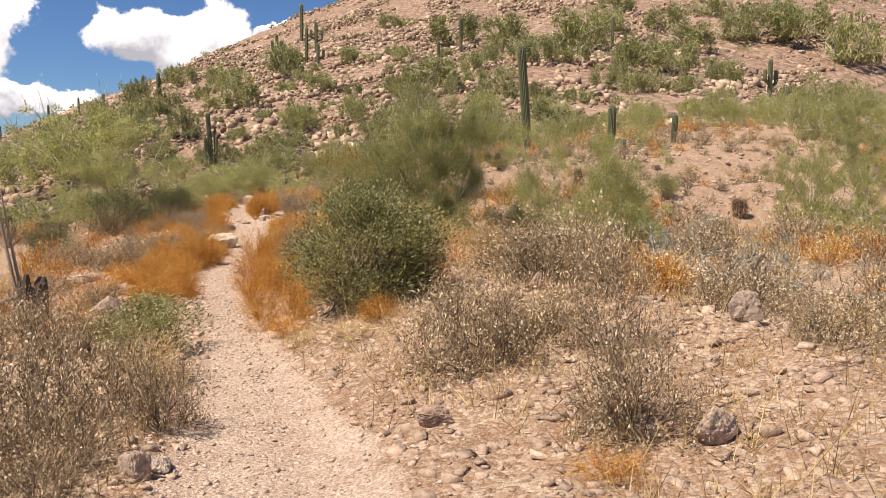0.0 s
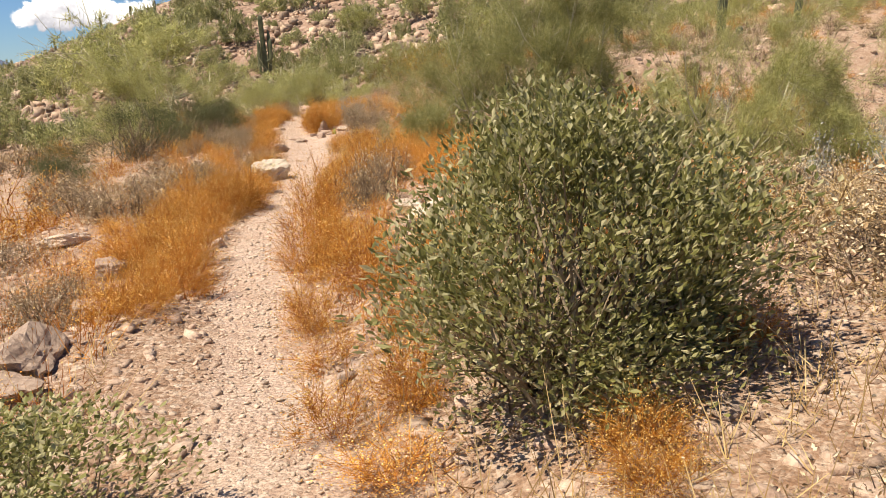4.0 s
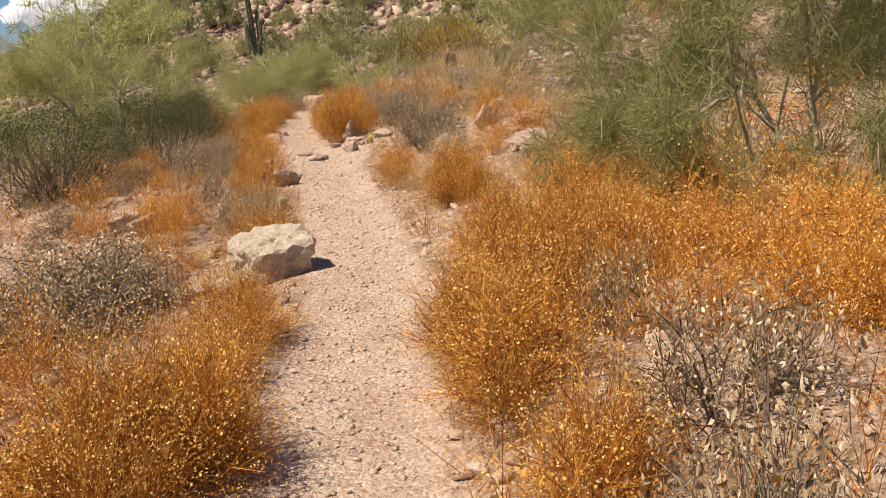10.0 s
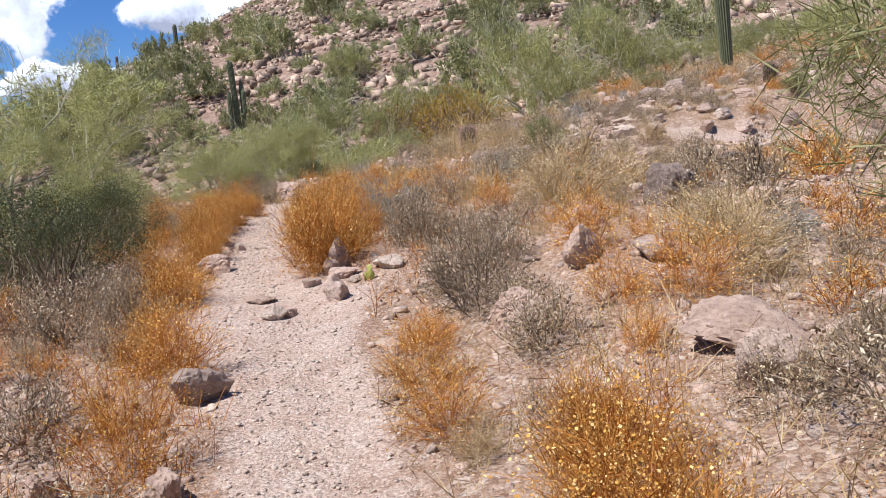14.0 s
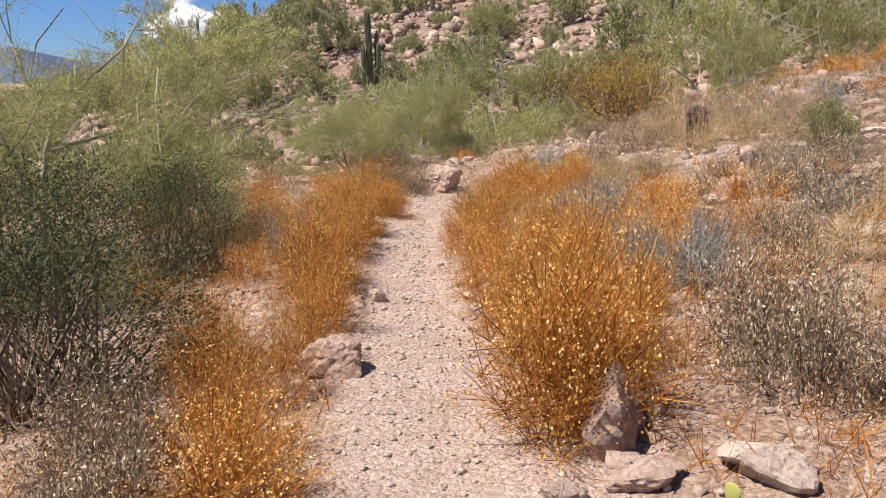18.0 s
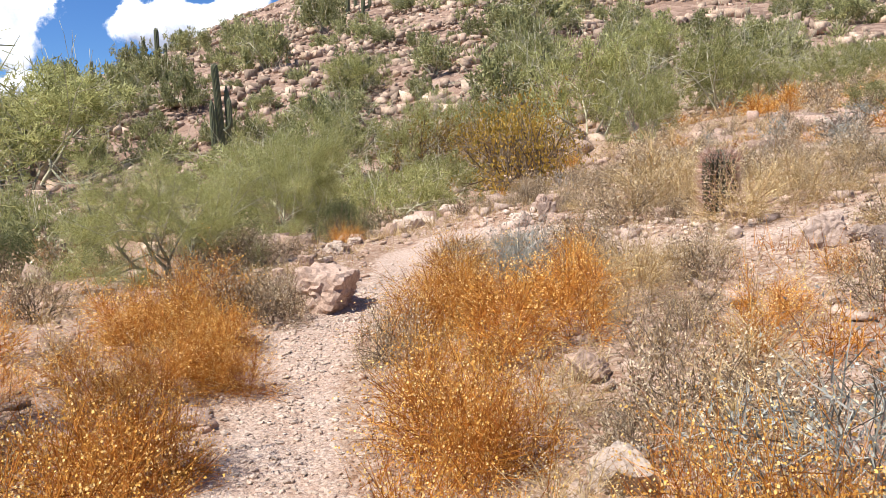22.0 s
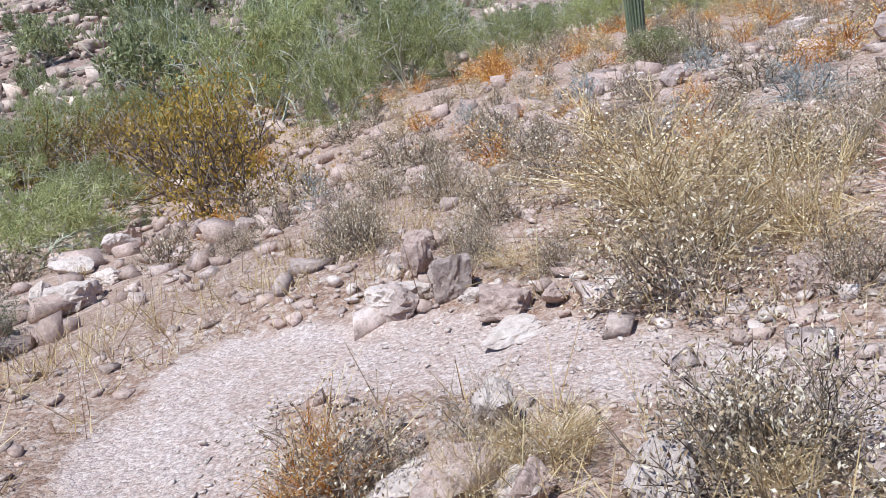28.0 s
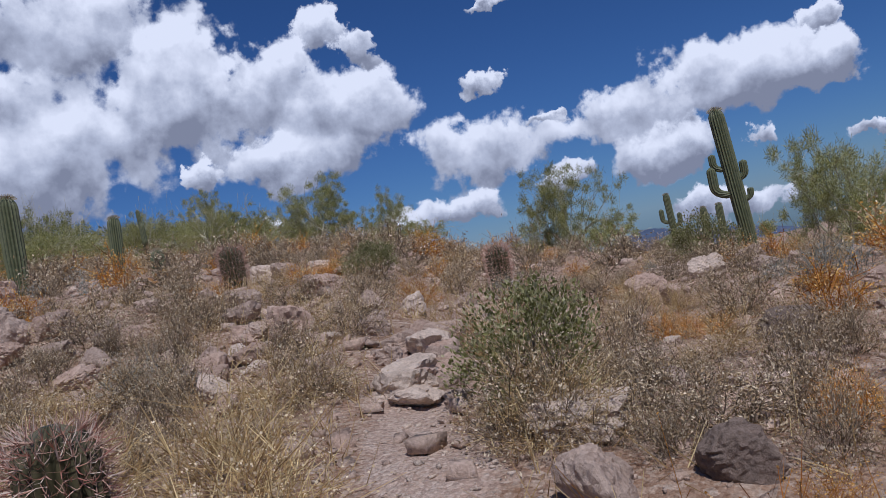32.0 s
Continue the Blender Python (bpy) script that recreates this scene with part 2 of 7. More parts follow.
def rock_mat(name, dark, mid, light, scale=6.0, lichen=None, spread=(0.82, 1.2)):
    m, nt, b = nodes_of(name)
    tc = nt.nodes.new("ShaderNodeTexCoord")
    o = nt.nodes.new("ShaderNodeObjectInfo")
    add = nt.nodes.new("ShaderNodeVectorMath")
    add.operation = "ADD"
    geo = nt.nodes.new("ShaderNodeNewGeometry")
    nt.links.new(geo.outputs["Position"], add.inputs[0])
    nt.links.new(o.outputs["Random"], add.inputs[1])
    big = noise_node(nt, scale * 0.9, 5, 0.65, add.outputs[0])
    fine = noise_node(nt, scale * 5, 6, 0.75, add.outputs[0])
    r = ramp_node(nt, big.outputs["Fac"], [(0.28, dark), (0.5, mid), (0.72, light)])
    c = mix_node(nt, 0.5, r.outputs["Color"], ramp_node(nt, fine.outputs["Fac"], [(0.30, tuple(0.5 * v for v in mid)), (0.60, tuple(min(1, 1.15 * v) for v in light))]).outputs["Color"])
    if lichen:
        ln = noise_node(nt, scale * 1.2, 5, 0.7, add.outputs[0])
        lf = ramp_node(nt, ln.outputs["Fac"], [(0.57, (0, 0, 0)), (0.64, (0.75, 0.75, 0.75))])
        c = mix_node(nt, lf.outputs["Color"], c, lichen)
    h = nt.nodes.new("ShaderNodeHueSaturation")
    v = nt.nodes.new("ShaderNodeMapRange")
    v.inputs["To Min"].default_value, v.inputs["To Max"].default_value = 0.88, 1.18
    nt.links.new(o.outputs["Random"], v.inputs["Value"])
    nt.links.new(v.outputs["Result"], h.inputs["Value"])
    nt.links.new(c, h.inputs["Color"])
    isl = nt.nodes.new("ShaderNodeMapRange")
    isl.inputs["To Min"].default_value, isl.inputs["To Max"].default_value = spread
    nt.links.new(geo.outputs["Random Per Island"], isl.inputs["Value"])
    c2 = nt.nodes.new("ShaderNodeHueSaturation")
    nt.links.new(isl.outputs["Result"], c2.inputs["Value"])
    nt.links.new(h.outputs["Color"], c2.inputs["Color"])
    nt.links.new(c2.outputs["Color"], b.inputs["Base Color"])
    b.inputs["Roughness"].default_value = 0.9
    b.inputs["Specular IOR Level"].default_value = 0.2
    bump_to(nt, b, fine.outputs["Fac"], 0.9, 0.02)
    return m


def ground_mat():
    """Dry, stony desert soil with broken pebbles; the trodden trail is paler and finer."""
    m, nt, b = nodes_of("desert_soil")
    geo = nt.nodes.new("ShaderNodeNewGeometry")
    p = geo.outputs["Position"]
    warp = noise_node(nt, 14.0, 3, 0.6, p)
    shifted = nt.nodes.new("ShaderNodeVectorMath")
    shifted.operation = "MULTIPLY_ADD"
    shifted.inputs[1].default_value = (0.05, 0.05, 0.05)
    nt.links.new(warp.outputs["Color"], shifted.inputs[0])
    nt.links.new(p, shifted.inputs[2])
    big = noise_node(nt, 0.45, 6, 0.65, p)
    med = noise_node(nt, 3.0, 6, 0.7, p)
    fine = noise_node(nt, 55.0, 5, 0.75, p)

    def cells(scale):
        v = nt.nodes.new("ShaderNodeTexVoronoi")
        v.inputs["Scale"].default_value = scale
        v.inputs["Randomness"].default_value = 1.0
        nt.links.new(shifted.outputs[0], v.inputs["Vector"])
        return v

    v1, v2, v3 = cells(27.0), cells(60.0), cells(1.3)
    soil = ramp_node(nt, big.outputs["Fac"], [(0.33, (0.24, 0.12, 0.055)), (0.5, (0.37, 0.21, 0.11)), (0.66, (0.46, 0.30, 0.185))])
    soil2 = ramp_node(nt, med.outputs["Fac"], [(0.38, (0.22, 0.105, 0.045)), (0.6, (0.48, 0.32, 0.20))])
    base = mix_node(nt, 0.5, soil.outputs["Color"], soil2.outputs["Color"])
    tones = [(0.05, (0.20, 0.12, 0.08)), (0.35, (0.42, 0.27, 0.18)), (0.6, (0.62, 0.47, 0.35)), (0.95, (0.84, 0.73, 0.60))]
    peb1 = ramp_node(nt, v1.outputs["Color"], tones)
    peb2 = ramp_node(nt, v2.outputs["Color"], tones)
    some = ramp_node(nt, med.outputs["Fac"], [(0.40, (0.1, 0.1, 0.1)), (0.58, (0.7, 0.7, 0.7))])
    base = mix_node(nt, 0.45, base, peb2.outputs["Color"])
    base = mix_node(nt, some.outputs["Color"], base, peb1.outputs["Color"])
    # broken rock shows through on the hill
    hillr = nt.nodes.new("ShaderNodeAttribute")
    hillr.attribute_name = "hill"
    slab = ramp_node(nt, v3.outputs["Color"], [(0.1, (0.13, 0.08, 0.06)), (0.5, (0.29, 0.19, 0.14)), (0.9, (0.50, 0.37, 0.29))])
    rocky = mix_node(nt, 0.7, base, slab.outputs["Color"])
    base = mix_node(nt, hillr.outputs["Fac"], base, rocky)
    trail = ramp_node(nt, med.outputs["Fac"], [(0.34, (0.58, 0.42, 0.32)), (0.52, (0.71, 0.55, 0.44)), (0.68, (0.79, 0.655, 0.545))])
    tpeb = mix_node(nt, 0.42, trail.outputs["Color"], peb2.outputs["Color"])
    at = nt.nodes.new("ShaderNodeAttribute")
    at.attribute_name = "trail"
    edge = nt.nodes.new("ShaderNodeMath")
    edge.operation = "ADD"
    nt.links.new(at.outputs["Fac"], edge.inputs[0])
    frayed = nt.nodes.new("ShaderNodeMath")
    frayed.operation = "MULTIPLY_ADD"
    nt.links.new(med.outputs["Fac"], frayed.inputs[0])
    frayed.inputs[1].default_value, frayed.inputs[2].default_value = 1.1, -0.55
    nt.links.new(frayed.outputs[0], edge.inputs[1])
    er = ramp_node(nt, edge.outputs[0], [(0.35, (0, 0, 0)), (0.65, (1, 1, 1))])
    c = mix_node(nt, er.outputs["Color"], base, tpeb)
    fr = ramp_node(nt, fine.outputs["Fac"], [(0.32, (0.6, 0.57, 0.54)), (0.68, (1.16, 1.16, 1.16))])
    c = mix_node(nt, 1.0, c, fr.outputs["Color"], "MULTIPLY")
    nt.links.new(c, b.inputs["Base Color"])
    b.inputs["Roughness"].default_value = 0.95
    b.inputs["Specular IOR Level"].default_value = 0.15

    def add(x, k, y):
        n = nt.nodes.new("ShaderNodeMath")
        n.operation = "MULTIPLY_ADD"
        nt.links.new(x, n.inputs[0])
        n.inputs[1].default_value = k
        nt.links.new(y, n.inputs[2])
        return n.outputs[0]

    h = add(v2.outputs["Distance"], -0.5, fine.outputs["Fac"])
    h = add(v1.outputs["Distance"], -1.0, h)
    h = add(med.outputs["Fac"], 2.0, h)
    ledge = nt.nodes.new("ShaderNodeMath")
    ledge.operation = "MULTIPLY"
    nt.links.new(v3.outputs["Distance"], ledge.inputs[0])
    nt.links.new(hillr.outputs["Fac"], ledge.inputs[1])
    h = add(ledge.outputs[0], -14.0, h)
    bump_to(nt, b, h, 0.8, 0.022)
    return m


def cactus_mat(name, valley, rib, spine):
    """Waxy ribbed skin: furrows darker, areoles in pale dotted rows along the ribs."""
    m, nt, b = nodes_of(name)
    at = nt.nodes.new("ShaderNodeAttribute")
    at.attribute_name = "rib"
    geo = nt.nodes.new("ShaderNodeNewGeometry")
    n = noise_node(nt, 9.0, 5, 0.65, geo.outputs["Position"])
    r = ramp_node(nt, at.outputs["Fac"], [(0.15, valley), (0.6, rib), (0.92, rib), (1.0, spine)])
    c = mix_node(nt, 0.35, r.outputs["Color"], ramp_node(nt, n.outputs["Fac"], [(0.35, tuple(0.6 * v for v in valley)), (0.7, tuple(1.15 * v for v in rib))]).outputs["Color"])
    nt.links.new(c, b.inputs["Base Color"])
    b.inputs["Roughness"].default_value = 0.6
    bump_to(nt, b, n.outputs["Fac"], 0.3, 0.01)
    return m


M = {
    "soil": ground_mat(),
    "rock_pink": rock_mat("pinkish_rock", (0.24, 0.145, 0.10), (0.44, 0.295, 0.21), (0.63, 0.475, 0.365)),
    "rock_grey": rock_mat("grey_brown_rock", (0.22, 0.145, 0.105), (0.42, 0.30, 0.22), (0.60, 0.47, 0.37)),
    "rock_dark": rock_mat("dark_brown_rock", (0.06, 0.04, 0.03), (0.17, 0.12, 0.09), (0.36, 0.28, 0.22)),
    "rock_pale": rock_mat("pale_caliche_rock", (0.40, 0.29, 0.20), (0.60, 0.46, 0.345), (0.76, 0.63, 0.50)),
    "rock_soil": rock_mat("soil_coloured_stone", (0.36, 0.235, 0.155), (0.55, 0.385, 0.275), (0.70, 0.535, 0.41), spread=(0.72, 1.25)),
    "rock_lichen": rock_mat("lichened_rock", (0.20, 0.15, 0.10), (0.56, 0.45, 0.33), (0.77, 0.67, 0.53), 9.0, (0.46, 0.42, 0.18)),
    "rock_hill": rock_mat("brown_hillside_rock", (0.15, 0.10, 0.068), (0.38, 0.265, 0.18), (0.60, 0.46, 0.34), 0.9, spread=(0.5, 1.4)),
    "straw": plant_mat("orange_straw", (0.20, 0.062, 0.010), (0.47, 0.175, 0.024), (0.70, 0.34, 0.06), 0.8, 0.12),
    "seed": plant_mat("dry_seed_heads", (0.52, 0.24, 0.035), (0.78, 0.46, 0.10), (0.92, 0.70, 0.30), 0.8, 0.2),
    "seed2": plant_mat("pale_seed_heads", (0.40, 0.29, 0.16), (0.60, 0.47, 0.28), (0.80, 0.69, 0.48), 0.85, 0.05),
    "tanstraw": plant_mat("tan_straw", (0.30, 0.185, 0.075), (0.50, 0.345, 0.145), (0.70, 0.55, 0.28), 0.85, 0.05),
    "tanleaf": plant_mat("dry_curled_leaves", (0.20, 0.13, 0.065), (0.43, 0.31, 0.165), (0.78, 0.67, 0.47), 0.85, 0.05),
    "twig": plant_mat("grey_brown_twigs", (0.11, 0.08, 0.05), (0.235, 0.175, 0.11), (0.40, 0.315, 0.21), 0.9),
    "silver": plant_mat("silver_grey_twigs", (0.19, 0.195, 0.155), (0.31, 0.315, 0.26), (0.47, 0.47, 0.40), 0.85),
    "jojoba": plant_mat("leathery_olive_leaves", (0.16, 0.165, 0.05), (0.31, 0.305, 0.105), (0.60, 0.56, 0.32), 0.45, 0.38),
    "verde": plant_mat("green_thin_twigs", (0.175, 0.18, 0.055), (0.39, 0.39, 0.14), (0.62, 0.61, 0.29), 0.6, 0.45),
    "creosote": plant_mat("olive_small_leaves", (0.17, 0.13, 0.02), (0.36, 0.23, 0.03), (0.48, 0.31, 0.06), 0.6, 0.3),
    "darkgreen": plant_mat("dark_green_leaves", (0.045, 0.055, 0.018), (0.10, 0.112, 0.04), (0.20, 0.21, 0.09), 0.6, 0.2),
    "scrub": plant_mat("olive_scrub_leaves", (0.16, 0.17, 0.07), (0.35, 0.35, 0.145), (0.55, 0.54, 0.27), 0.7, 0.38),
    "pad": plant_mat("yellow_green_pads", (0.28, 0.30, 0.07), (0.42, 0.43, 0.11), (0.55, 0.54, 0.18), 0.6),
    "wool": plant_mat("pale_woolly_spines", (0.30, 0.25, 0.15), (0.45, 0.39, 0.26), (0.60, 0.54, 0.40), 0.8),
    "bark": rock_mat("grey_green_bark", (0.26, 0.24, 0.13), (0.42, 0.40, 0.25), (0.58, 0.54, 0.39), 12.0),
    "deadwood": rock_mat("bleached_wood", (0.22, 0.16, 0.11), (0.36, 0.28, 0.21), (0.50, 0.42, 0.34), 12.0),
    "darkwood": rock_mat("dark_rotten_wood", (0.05, 0.035, 0.025), (0.10, 0.075, 0.055), (0.18, 0.13, 0.10), 12.0),
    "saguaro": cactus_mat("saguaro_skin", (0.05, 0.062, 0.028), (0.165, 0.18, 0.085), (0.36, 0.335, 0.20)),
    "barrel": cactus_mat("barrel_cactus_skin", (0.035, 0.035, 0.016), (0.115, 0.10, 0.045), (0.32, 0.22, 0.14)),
    "spine": plant_mat("red_straw_spines", (0.34, 0.13, 0.09), (0.56, 0.37, 0.27), (0.76, 0.62, 0.50), 0.6),
    "cholla": plant_mat("straw_cholla_spines", (0.40, 0.30, 0.15), (0.58, 0.48, 0.28), (0.75, 0.66, 0.45), 0.7, 0.2),
}

# ---------------------------------------------------------------- lie of the land
TRAIL_Y = np.array([-30, -8, 0, 4, 8, 12, 16, 20, 24, 27, 30.5, 34, 36.4, 80.0])
TRAIL_X = np.array([-1.5, -0.2, 0.05, 0.12, 0.12, 0.16, 0.42, 0.8, 0.95, 0.85, 0.95, 1.5, 2.3, 2.9])
TRAIL_Z = np.array([0.3, 0.2, 0.1, 0.06, 0.0, -0.2, -0.36, -0.42, -0.36, -0.31, -0.34, -0.33, -0.27, -0.3])


def lattice(ix, iy, seed):
    h = np.sin(ix * 127.1 + iy * 311.7 + seed * 74.7) * 43758.5453
    return h - np.floor(h)


def vnoise(x, y, seed=0.0):
    """Smooth value noise, -1 to 1."""
    x, y = np.asarray(x, float), np.asarray(y, float)
    ix, iy = np.floor(x), np.floor(y)
    u, v = x - ix, y - iy
    u, v = u * u * (3 - 2 * u), v * v * (3 - 2 * v)
    a = lattice(ix, iy, seed) * (1 - u) + lattice(ix + 1, iy, seed) * u
    b = lattice(ix, iy + 1, seed) * (1 - u) + lattice(ix + 1, iy + 1, seed) * u
    return (a * (1 - v) + b * v) * 2 - 1


def land_x(y):
    """Middle of the terrace that the trail follows."""
    return np.interp(y, TRAIL_Y, TRAIL_X)


# the trodden line: along the slope, round the bend and off to the east; x, y, half width
LINE = [
    (-1.0, -30, 0.4), (0.0, -6, 0.5), (0.3, 2.5, 0.62), (0.35, 4.5, 0.56), (0.32, 6.4, 0.40), (0.34, 8, 0.31),
    (0.29, 10, 0.28), (0.24, 12, 0.27), (0.30, 14, 0.32), (0.42, 15.5, 0.37), (0.62, 17.2, 0.42), (0.98, 19, 0.41),
    (1.08, 20.5, 0.41), (1.19, 23, 0.40), (1.18, 25, 0.46), (1.20, 26.3, 0.75), (1.05, 27.8, 0.46), (1.06, 29.5, 0.31),
    (1.08, 31.5, 0.28), (1.22, 33.5, 0.25), (1.50, 34.9, 0.30), (1.88, 35.6, 0.30), (2.30, 36.3, 0.28), (2.66, 37.3, 0.34),
    (3.00, 38.4, 0.40), (3.45, 38.7, 0.42), (3.95, 38.2, 0.40), (4.22, 37.4, 0.30), (4.36, 36.6, 0.22), (4.55, 35.75, 0.24),
    (4.92, 35.22, 0.27), (5.6, 35.04, 0.24), (6.3, 35.16, 0.18), (7.4, 35.0, 0.24), (9.0, 34.8, 0.22), (13.0, 33.0, 0.25),
]


def trail_x(y):
    return np.interp(y, [q[1] for q in LINE[:25]], [q[0] for q in LINE[:25]])


def trail_half(y):
    return np.interp(y, [q[1] for q in LINE[:25]], [q[2] for q in LINE[:25]])


def trail_gap(x, y):
    """Metres beyond the trodden edge, counted from 0.35 m at the edge itself."""
    x, y = np.asarray(x, float), np.asarray(y, float)
    d = np.full(np.broadcast(x, y).shape, 1e9)
    for (ax, ay, aw), (bx, by, bw) in zip(LINE[:-1], LINE[1:]):
        t = np.clip(((x - ax) * (bx - ax) + (y - ay) * (by - ay)) / ((bx - ax) ** 2 + (by - ay) ** 2), 0, 1)
        d = np.minimum(d, np.hypot(x - ax - t * (bx - ax), y - ay - t * (by - ay)) - aw - t * (bw - aw))
    return np.maximum(d + 0.35, 0)


def near_land(x, y):
    yc = np.clip(y, -30, 80)
    z = np.interp(yc, TRAIL_Y, TRAIL_Z)
    d = x - land_x(np.minimum(yc, 36.4))
    rise = np.maximum(d - 0.45, 0)
    s2 = np.interp(yc, [14, 22, 27, 30, 32, 34, 35.5, 38, 45, 52], [0.19, 0.18, 0.15, 0.02, -0.06, -0.03, 0.09, 0.13, 0.14, 0.15])
    cap = np.interp(yc, [18, 30, 41, 52], [9, 5.5, 5.5, 9])
    more = np.interp(yc, [18, 30, 41, 52], [0.0, 0.0, 0.035, 0.05])
    past = np.maximum(rise - 3.5, 0)
    up = 0.18 * np.minimum(rise, 3.5) + np.where(past < cap, s2 * past, s2 * cap + more * np.minimum(past - cap, 30))
    left = np.maximum(-d - 0.45, 0)
    down = -(0.10 * np.minimum(left, 4) + 0.17 * np.clip(left - 4, 0, 14))
    z = z + up + down
    # ground falls off to the wash beyond the bend
    north = np.clip(y - 39.5, 0, 22)
    z = z - 0.13 * north * np.clip(1.25 - np.maximum(x - 4, 0) / 22, 0, 1)
    # the eastern slope leans down to the south; a low rise in the north-east
    z = z + 0.105 * np.clip(y - 35, -14, 0) * np.clip((x - 3.5) / 4, 0, 1)
    z = z + 0.75 * np.clip((y - 40) / 8, 0, 1) * np.clip((x - 8) / 8, 0, 1)
    # the land sinks again in the south-east
    z = z - 2.0 * np.clip((x - 9) / 9, 0, 1) * np.clip((30.5 - y) / 4, 0, 1)
    # its eastern brow
    z = z + np.interp(x, [7, 13, 20, 30], [0, 0.28, 0.5, 0.9]) * np.interp(y, [19, 25, 31, 36, 42, 50], [0, 0.9, 1.0, 0.8, 0.8, 0])
    return z


def hill_land(x, y):
    r = np.hypot((x - 59.3) / 0.602, y - 239.0)
    main = 42.1 - 0.24 * (np.sqrt(r * r + 225) - 15)
    r = np.hypot((x - 119.7) / 0.985, y - 264.1)
    return np.maximum(main, 74.0 - 0.43 * (np.sqrt(r * r + 225) - 15))


def land(x, y):
    """Height of the ground."""
    x, y = np.asarray(x, float), np.asarray(y, float)
    a, b = near_land(x, y), hill_land(x, y)
    k = 1.2
    h = np.clip(0.5 + 0.5 * (a - b) / k, 0, 1)
    z = b * (1 - h) + a * h + k * h * (1 - h)
    z = z - 0.06 * np.clip(x - 34, 0, 3300) * np.clip((52 - y) / 20, 0, 1)
    z = np.maximum(z, -4.5 - 195 * np.clip((x - 34) / 3300, 0, 1))
    g = np.clip((trail_gap(x, y) - 0.25) / 0.5, 0, 1)
    onhill = np.clip((b - a) / 3, 0, 1)
    bump = 0.10 * vnoise(x * 0.45, y * 0.45, 1) + 0.045 * vnoise(x * 1.3, y * 1.3, 2) + 0.02 * vnoise(x * 4, y * 4, 3)
    fine = 0.008 * vnoise(x * 6, y * 6, 4) + 0.012 * vnoise(x * 2.1, y * 2.1, 5)
    big = 1.1 * vnoise(x * 0.06, y * 0.06, 6) + 0.5 * vnoise(x * 0.2, y * 0.2, 7)
    return z + bump * g + fine + 0.03 * g + big * onhill

# ---------------------------------------------------------------- small helpers
def part(name, mesh, parent, label=""):
    ob = new(name, mesh)
    ob.parent = parent
    if label:
        ob["label"] = label
    return ob


def soup(name, V, F, mat, smooth=False):
    me = bpy.data.meshes.new(name)
    me.from_pydata(np.asarray(V, float).tolist(), [], [list(map(int, q)) for q in F])
    me.materials.append(mat)
    if smooth:
        me.polygons.foreach_set("use_smooth", [True] * len(me.polygons))
    me.update()
    return me


def unit(v):
    return v / np.maximum(np.linalg.norm(v, axis=-1, keepdims=True), 1e-9)


def ribbons(rng, a, b, width, sag=0.0):
    """Thin bent straps from points a to points b: stems and twigs seen from any side."""
    n = len(a)
    side = unit(np.cross(b - a, rng.normal(size=(n, 3))))
    mid = (a + b) / 2 + rng.normal(size=(n, 3)) * np.linalg.norm(b - a, axis=1, keepdims=True) * 0.07 - np.array([0, 0, 1]) * sag
    w = np.asarray(width).reshape(-1, 1) * np.ones((n, 1)) / 2
    V = np.stack([a - side * w, a + side * w, mid - side * w * 0.8, mid + side * w * 0.8, b - side * w * 0.35, b + side * w * 0.35], 1).reshape(-1, 3)
    i = np.arange(n)[:, None] * 6
    F = np.concatenate([i + np.array([[0, 1, 3, 2]]), i + np.array([[2, 3, 5, 4]])])
    return V, F


def straps(rng, a, b, width):
    """Plain thin straps, one face each."""
    n = len(a)
    side = unit(np.cross(b - a, rng.normal(size=(n, 3))))
    w = np.asarray(width).reshape(-1, 1) * np.ones((n, 1)) / 2
    V = np.stack([a - side * w, a + side * w, b + side * w * 0.4, b - side * w * 0.4], 1).reshape(-1, 3)
    return V, np.arange(n)[:, None] * 4 + np.array([[0, 1, 2, 3]])


def even(*meshes):
    """Brings the parts of a plant together to 1 m across and 1 m high."""
    co = []
    for me in meshes:
        if me is not None:
            v = np.empty(len(me.vertices) * 3)
            me.vertices.foreach_get("co", v)
            co.append(v.reshape(-1, 3))
    big = co[-1] if len(co[-1]) > 50 else np.concatenate(co)
    w = 2 * np.percentile(np.hypot(big[:, 0], big[:, 1]), 90)
    h = np.percentile(big[:, 2], 97)
    for me, v in zip([m for m in meshes if m is not None], co):
        me.vertices.foreach_set("co", (v / np.array([w, w, h])).reshape(-1))
        me.update()
    return meshes


def leaves(rng, c, d, length, width):
    """Small folded blades at c pointing along d."""
    n = len(c)
    d = unit(d)
    s = unit(np.cross(d, rng.normal(size=(n, 3))))
    up = np.cross(s, d)
    L = np.asarray(length).reshape(-1, 1) * np.ones((n, 1))
    W = np.asarray(width).reshape(-1, 1) * np.ones((n, 1)) / 2
    V = np.stack([c, c + d * L * 0.5 + s * W + up * W * 0.35, c + d * L, c + d * L * 0.5 - s * W + up * W * 0.35], 1).reshape(-1, 3)
    i = np.arange(n)[:, None] * 4
    return V, np.concatenate([i + np.array([[0, 1, 2]]), i + np.array([[0, 2, 3]])])


def chips(rng, c, size):
    """Tiny four-cornered seed heads at c."""
    n = len(c)
    d = unit(rng.normal(size=(n, 3)))
    s = unit(np.cross(d, rng.normal(size=(n, 3))))
    S = np.asarray(size).reshape(-1, 1) * np.ones((n, 1)) / 2
    V = np.stack([c + d * S, c + s * S, c - d * S, c - s * S], 1).reshape(-1, 3)
    return V, np.arange(n)[:, None] * 4 + np.array([[0, 1, 2, 3]])


